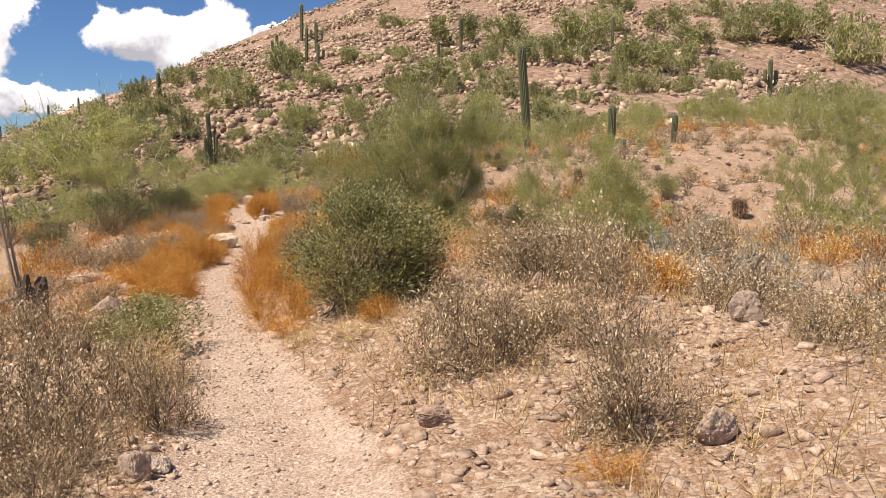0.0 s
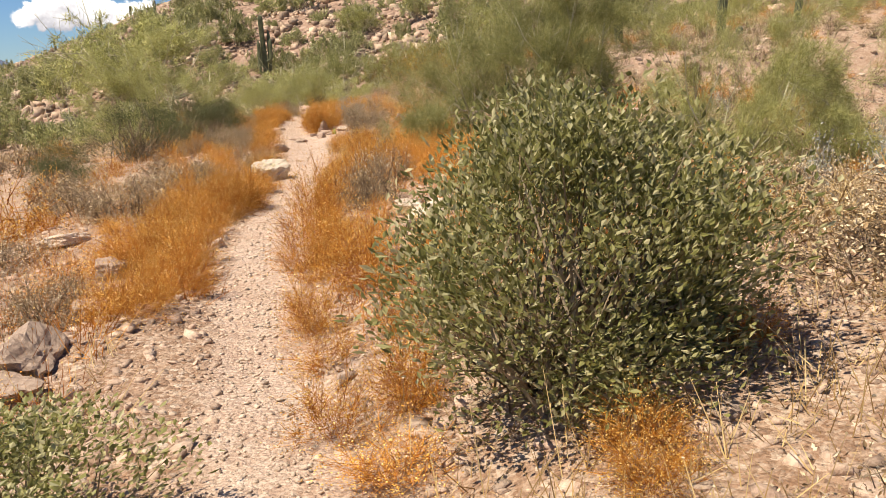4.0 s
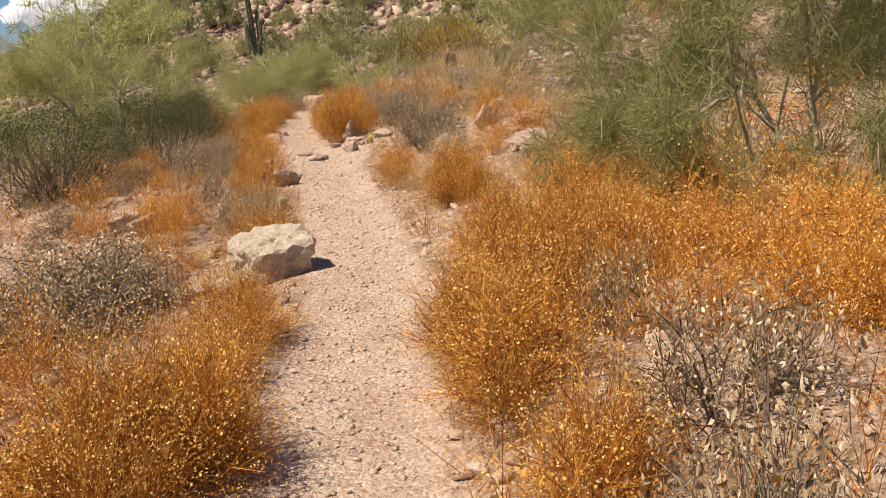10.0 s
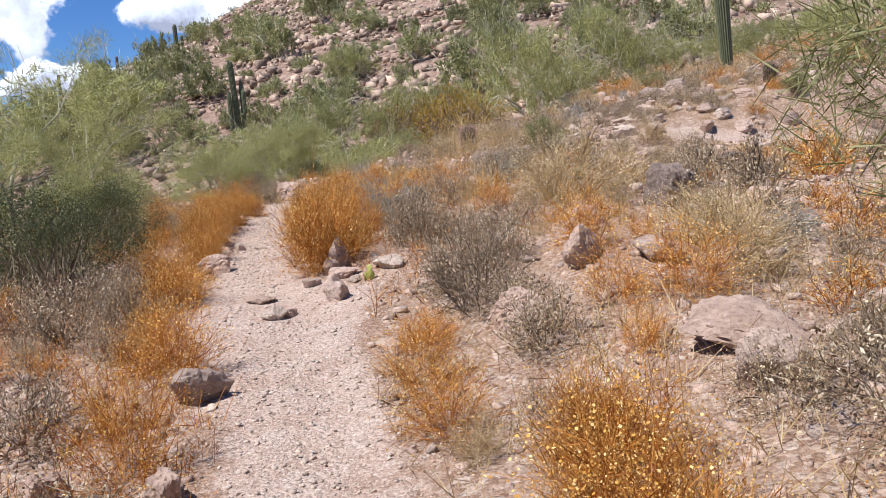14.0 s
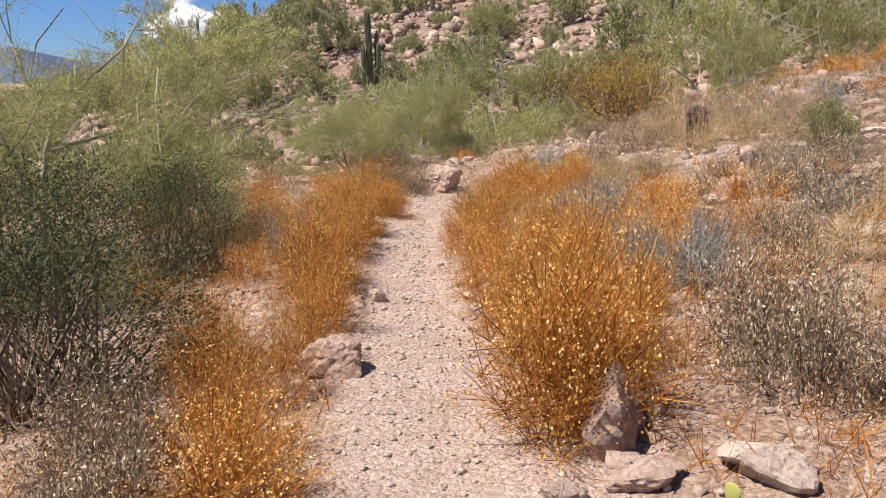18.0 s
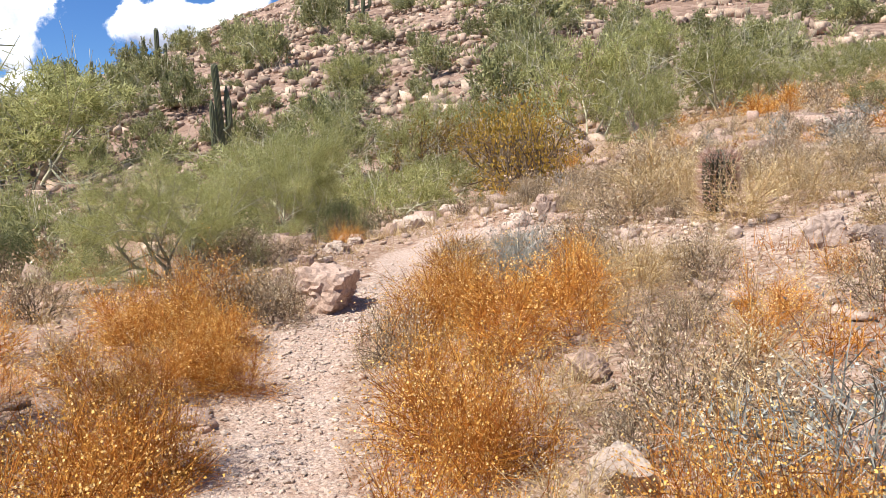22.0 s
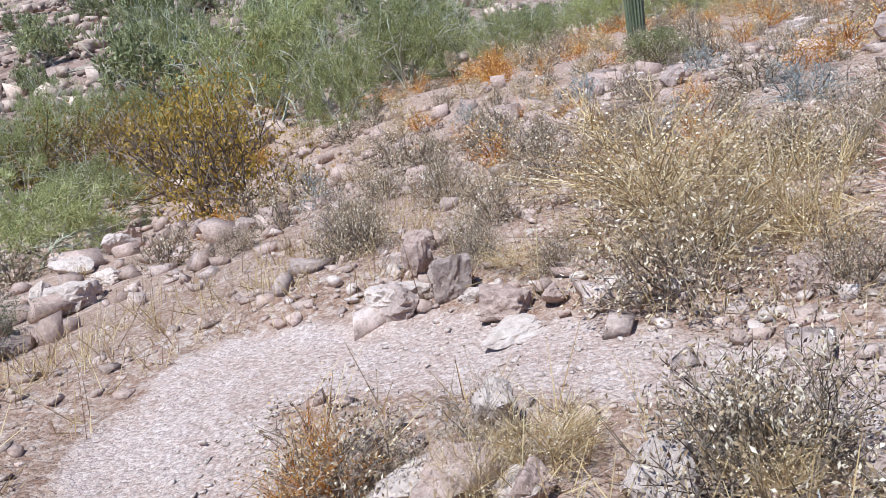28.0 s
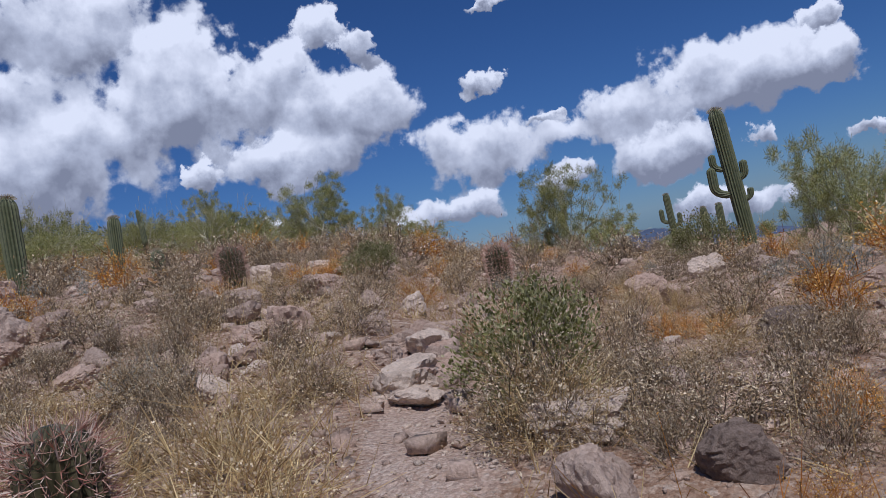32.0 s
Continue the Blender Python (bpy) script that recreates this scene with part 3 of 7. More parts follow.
def tubes(paths, sides=6):
    """Tapered round limbs. Each path: list of (point, radius)."""
    V, F = [], []
    ang = np.linspace(0, 2 * math.pi, sides, endpoint=False)
    for path in paths:
        pts = np.array([p for p, r in path], float)
        start = len(V)
        for k, (p, r) in enumerate(path):
            t = unit(pts[min(k + 1, len(pts) - 1)] - pts[max(k - 1, 0)])
            s = unit(np.cross(t, np.array([0.31, 0.17, 0.93]) if abs(t[2]) < 0.9 else np.array([1.0, 0.2, 0])))
            u = np.cross(t, s)
            V.extend(list(np.asarray(p) + r * (np.cos(a) * s + np.sin(a) * u)) for a in ang)
        for k in range(len(path) - 1):
            for j in range(sides):
                a, b = start + k * sides + j, start + k * sides + (j + 1) % sides
                F.append((a, b, b + sides, a + sides))
        F.append([start + (len(path) - 1) * sides + j for j in range(sides)])
    return V, F


def join(*pairs):
    V, F, n = [], [], 0
    for v, f in pairs:
        v = np.asarray(v, float)
        V.append(v)
        F.extend([[int(i) + n for i in q] for q in f])
        n += len(v)
    return np.concatenate(V), F


def thing(name, label, category, group="", kind=""):
    return tagged(new(name), label, category, group, kind)


# ---------------------------------------------------------------- plants, each kind built in a few forms of 1 m across
def make_tuft(seed, stems=46, subs=780, heads=2100, straw="straw", seedm="seed", dot=0.0155, wide=0.72):
    """A rounded mound of wiry stems that fork outwards, its outside thick with small seed heads."""
    rng = np.random.default_rng(seed)
    th, el = rng.uniform(0, 6.283, stems), np.arcsin(rng.uniform(0.12, 1.0, stems))
    a = np.stack([0.12 * np.cos(th), 0.12 * np.sin(th), np.full(stems, -0.04)], 1) * rng.uniform(0, 1, (stems, 1))
    lobe = rng.uniform(0.72, 1.0, stems)
    d = np.stack([0.5 * np.cos(th) * np.cos(el), 0.5 * np.sin(th) * np.cos(el), 0.95 * np.sin(el)], 1) * lobe[:, None]
    b = a + d * 0.8
    k = rng.integers(0, stems, subs)
    f = rng.uniform(0.3, 1.0, subs)[:, None]
    s = a[k] * (1 - f) + b[k] * f
    e = s + d[k] * rng.uniform(0.08, 0.30, (subs, 1)) + rng.normal(size=(subs, 3)) * np.array([0.11, 0.11, 0.08])
    e[:, 2] = np.maximum(e[:, 2], 0.02)
    stem = soup("stems", *join(ribbons(rng, a, b, 0.0060 * wide, -0.02), straps(rng, s, e, 0.0062 * wide)), M[straw])
    j = rng.integers(0, len(e), heads)
    c = e[j] + rng.normal(size=(heads, 3)) * 0.030
    c[:, 2] = np.maximum(c[:, 2], 0.02)
    head = soup("seed_heads", *chips(rng, c, rng.uniform(0.55, 1.25, heads) * dot), M[seedm])
    return even(stem, head)


def make_shrub(seed, twig="twig", leaf="tanleaf", nleaf=1000, stems=20, leafsize=0.027, spread=1.0, wide=1.0, fork=3):
    """A mound of forking twigs with small dry leaves."""
    rng = np.random.default_rng(seed)
    A, B, W, tips = [], [], [], []
    for _ in range(stems):
        th, el = rng.uniform(0, 6.283), rng.uniform(0.02, 1.35)
        d = np.array([math.cos(th) * math.cos(el) * spread, math.sin(th) * math.cos(el) * spread, math.sin(el)])
        stack = [(np.array([0.06 * math.cos(th), 0.06 * math.sin(th), -0.03]), d, rng.uniform(0.17, 0.26), 0)]
        while stack:
            p, d, ln, lv = stack.pop()
            q = p + d * ln
            q[2] = max(q[2], 0.015)
            A.append(p)
            B.append(q)
            W.append((0.014, 0.009, 0.0062, 0.0045)[lv] * wide)
            if lv == 3:
                tips.append(q)
                continue
            for _ in range(fork):
                stack.append((p + (q - p) * rng.uniform(0.5, 1), unit(d + rng.normal(size=3) * 0.62 + np.array([0, 0, 0.03])), ln * rng.uniform(0.6, 0.95), lv + 1))
    A, B, W, tips = np.array(A), np.array(B), np.array(W), np.array(tips)
    thick = W > 0.0085 * wide
    stem = soup("stems", *join(ribbons(rng, A[thick], B[thick], W[thick]), straps(rng, A[~thick], B[~thick], W[~thick])), M[twig])
    lf = None
    if nleaf:
        k = rng.integers(0, len(tips), nleaf)
        c = tips[k] + rng.normal(size=(nleaf, 3)) * 0.04
        c[:, 2] = np.maximum(c[:, 2], 0.02)
        lf = soup("leaves", *leaves(rng, c, rng.normal(size=(nleaf, 3)) + np.array([0, 0, 0.4]), rng.uniform(0.6, 1.3, nleaf) * leafsize, rng.uniform(0.5, 1.0, nleaf) * leafsize * 0.6), M[leaf])
    return even(stem, lf)


def make_leafy(seed, leaf="jojoba", n=5200, length=0.034, width=0.016, twig="twig", lumps=26):
    """Dense evergreen bush, leafy to the ground: upright leaves gathered in lumps with gaps between."""
    rng = np.random.default_rng(seed)
    th, el = rng.uniform(0, 6.283, lumps), rng.uniform(-0.75, 1.45, lumps)
    rad = rng.uniform(0.22, 0.40, lumps)
    cen = np.stack([rad * np.cos(th) * np.cos(el), rad * np.sin(th) * np.cos(el), 0.36 + 0.42 * np.sin(el) * rng.uniform(0.7, 1.08, lumps)], 1)
    size = rng.uniform(0.12, 0.20, lumps)
    k = rng.integers(0, lumps, n)
    q = unit(rng.normal(size=(n, 3))) * (rng.uniform(0, 1, n) ** 0.5)[:, None]
    c = cen[k] + q * size[k][:, None] * np.array([1, 1, 1.2])
    c[:, 2] = np.abs(c[:, 2]) + 0.02
    d = unit(c - np.array([0, 0, 0.2])) * 0.7 + np.array([0, 0, 0.8]) + rng.normal(size=(n, 3)) * 0.6
    lf = soup("leaves", *leaves(rng, c, d, rng.uniform(0.7, 1.25, n) * length, rng.uniform(0.7, 1.2, n) * width), M[leaf])
    m = lumps * 4
    k = rng.integers(0, lumps, m)
    b = cen[k] + rng.normal(size=(m, 3)) * size[k][:, None] * 0.25
    b[:, 2] = np.maximum(b[:, 2], 0.05)
    a = np.stack([rng.normal(0, 0.09, m), rng.normal(0, 0.09, m), np.full(m, -0.03)], 1)
    st = soup("stems", *ribbons(rng, a, b, 0.008), M[twig])
    return even(st, lf)


def make_verde(seed, clumps=150, each=110, wide=0.0030, lens=(0.035, 0.085), sides=6, leaf="verde", spray=0.040, level=2, stem=0.011, lobes=0):
    """Palo verde: crooked grey-green limbs forking from the ground; the crown is many separate sprays of thin green twigs with gaps between."""
    rng = np.random.default_rng(seed)
    paths, tips = [], []

    def limb(p, d, r, n, lv):
        path = [(p, r)]
        for i in range(n):
            d = unit(d + rng.normal(size=3) * 0.30 + np.array([0, 0, 0.03]))
            p = p + d * rng.uniform(0.06, 0.11)
            p = np.array([p[0], p[1], max(p[2], 0.05)])
            r *= 0.82
            path.append((p, r))
            if lv > 0 and i >= 1:
                for _ in range(2):
                    limb(p, unit(d + rng.normal(size=3) * 0.7), r * 0.65, n - 1, lv - 1)
            if lv <= 1:
                tips.append(p)
        paths.append(path)

    for i in range(5):
        th = i * 1.257 + rng.uniform(-0.5, 0.5)
        limb(np.array([0.02 * math.cos(th), 0.02 * math.sin(th), -0.03]), unit(np.array([math.cos(th) * 0.8, math.sin(th) * 0.8, rng.uniform(0.4, 1.0)])), stem, 4, level)
    trunk = soup("trunk", *tubes(paths, sides), M["bark"], True)
    tips = np.array(tips)
    cen = tips[rng.choice(len(tips), clumps, replace=len(tips) < clumps)] + rng.normal(size=(clumps, 3)) * 0.02
    if lobes:
        rx, hz = np.percentile(np.hypot(tips[:, 0], tips[:, 1]), 85), np.percentile(tips[:, 2], 90)
        th, el = np.arange(lobes) * 2.399 + rng.uniform(-0.3, 0.3, lobes), np.arcsin(rng.uniform(0.0, 1.0, lobes))
        ball = np.stack([rx * 0.72 * np.cos(th) * np.cos(el), rx * 0.72 * np.sin(th) * np.cos(el), hz * (0.32 + 0.46 * np.sin(el))], 1)
        fat = rng.uniform(0.26, 0.42, lobes) * rx
        k = rng.integers(0, lobes, clumps)
        cen = ball[k] + unit(rng.normal(size=(clumps, 3))) * (fat[k] * rng.uniform(0, 1, clumps) ** 0.4)[:, None]
        cen[:, 2] = np.abs(cen[:, 2])
    size = rng.uniform(0.6, 1.4, clumps) * spray
    k = np.repeat(np.arange(clumps), each)
    n = len(k)
    out = unit(cen - np.array([0, 0, 0.12]))[k]
    q = unit(rng.normal(size=(n, 3))) * (rng.uniform(0, 1, n) ** 0.5)[:, None]
    a = cen[k] + q * size[k][:, None] * np.array([1.15, 1.15, 0.8])
    a[:, 2] = np.maximum(a[:, 2], 0.04)
    d = unit(out * 0.45 + q * 0.6 + rng.normal(size=(n, 3)) * 0.75)
    b = a + d * rng.uniform(*lens, n)[:, None]
    crown = soup("crown", *straps(rng, a, b, wide), M[leaf])
    return even(trunk, crown)


def ribbed(profile, ribs, lean, depth, mat, name, arms=0):
    """A ribbed cactus stem along a path of (x, y, z, radius)."""
    sides = ribs * 4
    V, F, rib = [], [], []
    pts = np.array([p[:3] for p in profile], float)
    for k, (x, y, z, r) in enumerate(profile):
        t = unit(pts[min(k + 1, len(pts) - 1)] - pts[max(k - 1, 0)])
        s = unit(np.cross(t, np.array([0, 1.0, 0.05])))
        u = np.cross(t, s)
        for j in range(sides):
            ph = j / 4
            f = 0.5 + 0.5 * math.cos(2 * math.pi * ph)
            rr = r * (1 - depth * (1 - f))
            a = 2 * math.pi * j / sides
            V.append(pts[k] + rr * (math.cos(a) * s + math.sin(a) * u))
            rib.append(f)
    n = len(profile)
    for k in range(n - 1):
        for j in range(sides):
            a, b = k * sides + j, k * sides + (j + 1) % sides
            F.append((a, b, b + sides, a + sides))
    F.append([(n - 1) * sides + j for j in range(sides)])
    me = soup(name, V, F, mat, False)
    at = me.attributes.new("rib", "FLOAT", "POINT")
    at.data.foreach_set("value", rib)
    return me


def column(h, r, base=0.85, steps=14):
    """Height and radius along an upright stem with a round top."""
    out = []
    for i in range(steps + 1):
        f = math.sin(i / steps * math.pi / 2) ** 1.0
        z = h * f
        top = max(0.0, (z - (h - r * 1.3)) / (r * 1.3))
        rr = r * (base + (1 - base) * min(1, f * 2.5)) * math.sqrt(max(0.004, 1 - top ** 2.2))
        out.append((0, 0, z, rr))
    return out


def saguaro(x, y, h, r, arms=(), lean=(0, 0), far=False, label="", sink=0.08):
    """arms: (height on the stem, direction in degrees, reach, arm height, arm radius)."""
    z = float(land(x, y)) - sink
    o = thing("saguaro", label or "tall ribbed green saguaro cactus standing among desert shrubs", "cactus", "saguaros")
    r = r * 0.78 if far else r
    prof = [(lean[0] * q[2] / h, lean[1] * q[2] / h, q[2], q[3]) for q in column(h, r, 0.82, 12 if far else 22)]
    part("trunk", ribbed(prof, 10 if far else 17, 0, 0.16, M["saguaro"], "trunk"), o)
    wr = np.random.default_rng(int(abs(x) * 10 + abs(y)))
    tip = np.array(prof[-1][:3])
    dirs = unit(wr.normal(size=(90 if far else 260, 3)) + np.array([0, 0, 0.6]))
    dirs[:, 2] = np.abs(dirs[:, 2])
    root = tip + dirs * np.array([r * 0.7, r * 0.7, r * 0.35]) - np.array([0, 0, r * 0.35])
    part("crown", soup("crown", *straps(wr, root, root + dirs * r * 0.35, 0.05 * r), M["wool"]), o, "pale woolly spine crown")["kind"] = "stuff"
    for ah, deg, reach, height, ar in arms:
        c, s = math.cos(radians(deg)), math.sin(radians(deg))
        f = ah / h
        bx, by = lean[0] * f, lean[1] * f
        p = []
        for i in range(6):
            a = i / 5 * math.pi / 2
            p.append((bx + c * (r * 0.7 + (reach - r * 0.7) * math.sin(a)), by + s * (r * 0.7 + (reach - r * 0.7) * math.sin(a)), ah + 0.5 * reach * (1 - math.cos(a)), ar * (0.75 + 0.25 * i / 5)))
        zb = ah + 0.5 * reach
        for i in range(1, 8):
            f2 = i / 7
            p.append((bx + c * reach, by + s * reach, zb + (height) * f2, ar * math.sqrt(max(0.03, 1 - max(0, (f2 - 0.75) / 0.25) ** 2.2))))
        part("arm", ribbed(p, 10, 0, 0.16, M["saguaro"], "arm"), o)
    o.location = (x, y, z)
    o.rotation_euler = (0, 0, (x * 7.3 + y * 3.1) % 6.28 if not arms else 0)
    return o


def make_barrel(seed, h=0.62, r=0.17):
    rng = np.random.default_rng(seed)
    prof = []
    for i in range(17):
        f = i / 16
        top = max(0.0, (f - 0.72) / 0.28)
        prof.append((0, 0, h * f, r * (0.86 + 0.14 * math.sin(min(1, f * 1.6) * math.pi / 2)) * math.sqrt(max(0.04, 1 - top ** 2.4))))
    body = ribbed(prof, 20, 0, 0.2, M["barrel"], "body")
    a, b, w = [], [], []
    for j in range(20):
        th = 2 * math.pi * j / 20
        for i in range(1, 16):
            f = i / 16
            rr = np.interp(f * 16, range(17), [p[3] for p in prof])
            p = np.array([rr * math.cos(th), rr * math.sin(th), h * f])
            for _ in range(9 if f > 0.75 else 5):
                d = unit(np.array([math.cos(th), math.sin(th), 0.25 + (0.8 if f > 0.8 else 0)]) + rng.normal(size=3) * 0.6)
                a.append(p)
                b.append(p + d * rng.uniform(0.05, 0.11))
                w.append(0.005)
    sp = soup("spines", *ribbons(rng, np.array(a), np.array(b), np.array(w), 0.006), M["spine"])
    return body, sp


def make_rock(seed, flat=0.8, blocky=False):
    """A broken boulder about 1 m across: flat fracture faces, worn edges, pits and knobs."""
    rng = np.random.default_rng(seed)
    bm = bmesh.new()
    bmesh.ops.create_icosphere(bm, subdivisions=4, radius=1.0)
    planes = unit(rng.normal(size=(13, 3)))
    depth = rng.uniform(0.34, 0.52, 13)
    if blocky:
        planes[:6] = unit(np.concatenate([np.eye(3), -np.eye(3)]) + rng.normal(size=(6, 3)) * 0.16)
        depth = np.where(np.arange(13) < 6, rng.uniform(0.40, 0.47, 13), rng.uniform(0.53, 0.64, 13))
    for v in bm.verts:
        d = np.array(v.co)
        c = planes @ d
        reach = np.where(c > 0.05, depth / np.maximum(c, 0.05), 9.0)
        r = -math.log(float(np.sum(np.exp(-26 * np.minimum(reach, 0.9))))) / 26
        q = Vector(d) * 2.2 + Vector((seed * 1.7, 0, 0))
        r *= 1 + 0.11 * noise.noise(q) + 0.12 * noise.noise(q * 2.3) + 0.075 * noise.noise(q * 5.0) + 0.04 * noise.noise(q * 11.0)
        v.co = Vector((d[0] * r, d[1] * r, d[2] * r * flat))
    span = np.ptp(np.array([v.co for v in bm.verts]), axis=0)
    mid = np.array([v.co for v in bm.verts]).max(axis=0) - span / 2
    for v in bm.verts:
        v.co = Vector((np.array(v.co) - mid) * np.array([0.86, 0.86, 0.70]) / span)
    me = bpy.data.meshes.new("rock")
    bm.to_mesh(me)
    bm.free()
    return me


def stones_mesh(name, P, S, mat, rng, squash=0.6, small=False):
    """Many small angular stones in one mesh. P: places, S: sizes."""
    g = (1 + 5 ** 0.5) / 2
    ico = unit(np.array([(-1, g, 0), (1, g, 0), (-1, -g, 0), (1, -g, 0), (0, -1, g), (0, 1, g), (0, -1, -g), (0, 1, -g), (g, 0, -1), (g, 0, 1), (-g, 0, -1), (-g, 0, 1)], float))
    tri = np.array([(0, 11, 5), (0, 5, 1), (0, 1, 7), (0, 7, 10), (0, 10, 11), (1, 5, 9), (5, 11, 4), (11, 10, 2), (10, 7, 6), (7, 1, 8), (3, 9, 4), (3, 4, 2), (3, 2, 6), (3, 6, 8), (3, 8, 9), (4, 9, 5), (2, 4, 11), (6, 2, 10), (8, 6, 7), (9, 8, 1)])
    if small:
        ico = np.array([(x, y, z) for x in (-0.75, 0.75) for y in (-0.75, 0.75) for z in (-0.75, 0.75)], float)
        tri = np.array([(0, 1, 3), (0, 3, 2), (4, 6, 7), (4, 7, 5), (0, 4, 5), (0, 5, 1), (2, 3, 7), (2, 7, 6), (0, 2, 6), (0, 6, 4), (1, 5, 7), (1, 7, 3)])
    m = len(ico)
    n = len(P)
    sc = rng.uniform(0.55, 1.25, (n, 1, 3)) * np.array([1, 1, squash])
    jig = rng.uniform(0.5, 1.3, (n, m, 1))
    th = rng.uniform(0, 6.283, n)
    R = np.zeros((n, 3, 3))
    R[:, 0, 0], R[:, 0, 1], R[:, 1, 0], R[:, 1, 1], R[:, 2, 2] = np.cos(th), -np.sin(th), np.sin(th), np.cos(th), 1
    if small:
        tl = rng.normal(0, 0.35, n)
        T = np.zeros((n, 3, 3))
        T[:, 0, 0], T[:, 1, 1], T[:, 1, 2], T[:, 2, 1], T[:, 2, 2] = 1, np.cos(tl), -np.sin(tl), np.sin(tl), np.cos(tl)
        R = R @ T
    V = np.einsum("nij,nkj->nki", R, ico[None] * jig * sc) * np.asarray(S)[:, None, None] / 2 + P[:, None]
    F = (tri[None] + np.arange(n)[:, None, None] * m).reshape(-1, 3)
    me = bpy.data.meshes.new(name)
    me.vertices.add(n * m)
    me.vertices.foreach_set("co", V.reshape(-1))
    me.loops.add(len(F) * 3)
    me.loops.foreach_set("vertex_index", F.reshape(-1))
    me.polygons.add(len(F))
    me.polygons.foreach_set("loop_start", np.arange(len(F)) * 3)
    me.materials.append(mat)
    me.update(calc_edges=True)
    return me


TUFTS = [make_tuft(s) for s in (1, 2, 3, 4, 5)]
FARTUFTS = [make_tuft(s, 30, 190, 460, dot=0.030, wide=2.0) for s in (6, 7)]
TANTUFTS = [make_tuft(s, 40, 700, 1700, "tanstraw", "seed2", 0.0135, 0.8) for s in (11, 12, 13)]
FARTAN = [make_tuft(s, 30, 130, 320, "tanstraw", "seed2", 0.040, 2.2) for s in (14, 15)]
SHRUBS = [make_shrub(s, nleaf=2100, stems=24) for s in (21, 22, 23, 24)]
FARSHRUBS = [make_shrub(s, "twig", "tanleaf", 420, 24, 0.045, 1.0, 2.4, 2) for s in (25, 26, 27)]
BARE = [make_shrub(s, "twig", "tanleaf", 160, 16, 0.03, 0.85, 0.8) for s in (31, 32)]
FARBARE = [make_shrub(s, "twig", "tanleaf", 60, 14, 0.04, 0.85, 1.5, 2) for s in (33, 34)]
SILVER = [make_shrub(s, "silver", "silver", 900, 24, 0.022, 1.0, 1.1) for s in (41, 42)]
FARSILVER = [make_shrub(s, "silver", "silver", 380, 16, 0.05, 1.0, 2.2, 2) for s in (43, 44)]
JOJOBA = [make_leafy(s) for s in (51, 52)]
BIGJOJOBA = [make_leafy(53, "jojoba", 24000, 0.024, 0.0105, "twig", 60)]
DARK = [make_leafy(s, "darkgreen", 13000, 0.017, 0.0062, "twig", 44) for s in (61, 62)]
VERDE = [make_verde(s, 400, 150, 0.0013, (0.016, 0.052), 6, "verde", 0.040, 2, 0.008) for s in (71, 72)]
MIDVERDE = [make_verde(s, 160, 58, 0.0044, (0.014, 0.040), 4, "verde", 0.036, 2, 0.009, 14) for s in (74, 75, 76)]
FARVERDE = [make_verde(s, 90, 36, 0.013, (0.018, 0.042), 3, "scrub", 0.046, 1, 0.009, 9) for s in (77, 78, 79)]
OPENVERDE = [make_verde(s, 170, 150, 0.0024, (0.012, 0.036), 5, "verde", 0.042, 2, 0.013) for s in (85, 86, 87)]
LIMBVERDE = [make_verde(s, 420, 130, 0.0012, (0.012, 0.040), 6, "verde", 0.046, 2, 0.012) for s in (88, 89)]
LUSHVERDE = [make_verde(72, 620, 150, 0.0013, (0.014, 0.046), 6, "verde", 0.046, 2, 0.009)]
CREOSOTE = [make_shrub(s, "twig", "creosote", 3000, 16, 0.022, 0.62, 1.3) for s in (81, 82)]
BARRELS = [make_barrel(91)]
ROCKS = [make_rock(s) for s in range(101, 109)] + [make_rock(s, 0.9, True) for s in (111, 112, 113, 114)]
COUNT = {}
FAR_GROWTH = {}


def plant(forms, name, x, y, w, h, label, category, group, names=("branchwork", "foliage"), turn=None, tilt=(0, 0)):
    """Stands one plant on the ground, w metres across and h high."""
    if forms in (FARTUFTS, FARTAN, FARSHRUBS, FARBARE, FARSILVER) and trail_gap(x, y) > (2.7 if forms is FARTUFTS else 6.5):
        FAR_GROWTH.setdefault(name, []).append((x, y, w, h))
        return None
    if forms is TUFTS and trail_gap(x, y) > 1.5:
        FAR_GROWTH.setdefault("dry_grass_drift", []).append((x, y, w, h))
        return None
    if trail_gap(x, y) < 0.15 + 0.18 * w and w < 1.2:
        return None
    if name == "dry_grass_tuft" and 19.1 < y < 21.0 and 1 < x < 0.25 * w + float(np.interp(y, [19.2, 19.7, 20.1, 20.5, 20.8], [1.45, 1.8, 2.05, 2.4, 2.7])):
        return None  # bare gravel beside the trail
    i = COUNT.get(name, 0)
    COUNT[name] = i + 1
    a, b = forms[i % len(forms)]
    o = thing(name, label, category, group)
    p = part(names[0], a, o)
    if names[0] in {"branchwork", "trunk"}:
        p["kind"] = "stuff"
    if b is not None:
        part(names[1], b, o)["kind"] = "stuff"
    o.location = (x, y, float(land(x, y)) - 0.02)
    o.rotation_euler = (tilt[0], tilt[1], (i * 2.399 + x) % 6.283 if turn is None else turn)
    o.scale = (w, w, h)
    return o


def tuft(x, y, w, h):
    w = max(w, 0.95 * h)
    return plant(TUFTS if trail_gap(x, y) < 2.7 else FARTUFTS, "dry_grass_tuft", x, y, w, h, "orange dried wild buckwheat tuft with yellow seed heads", "grass", "orange tufts", ("branchwork", "seed_haze"))


def tan_tuft(x, y, w, h):
    return plant(TANTUFTS if trail_gap(x, y) < 4.2 else FARTAN, "straw_tuft", x, y, w, h, "pale straw-coloured dry grass tuft on stony soil", "grass", "straw tufts", ("branchwork", "seed_haze"))


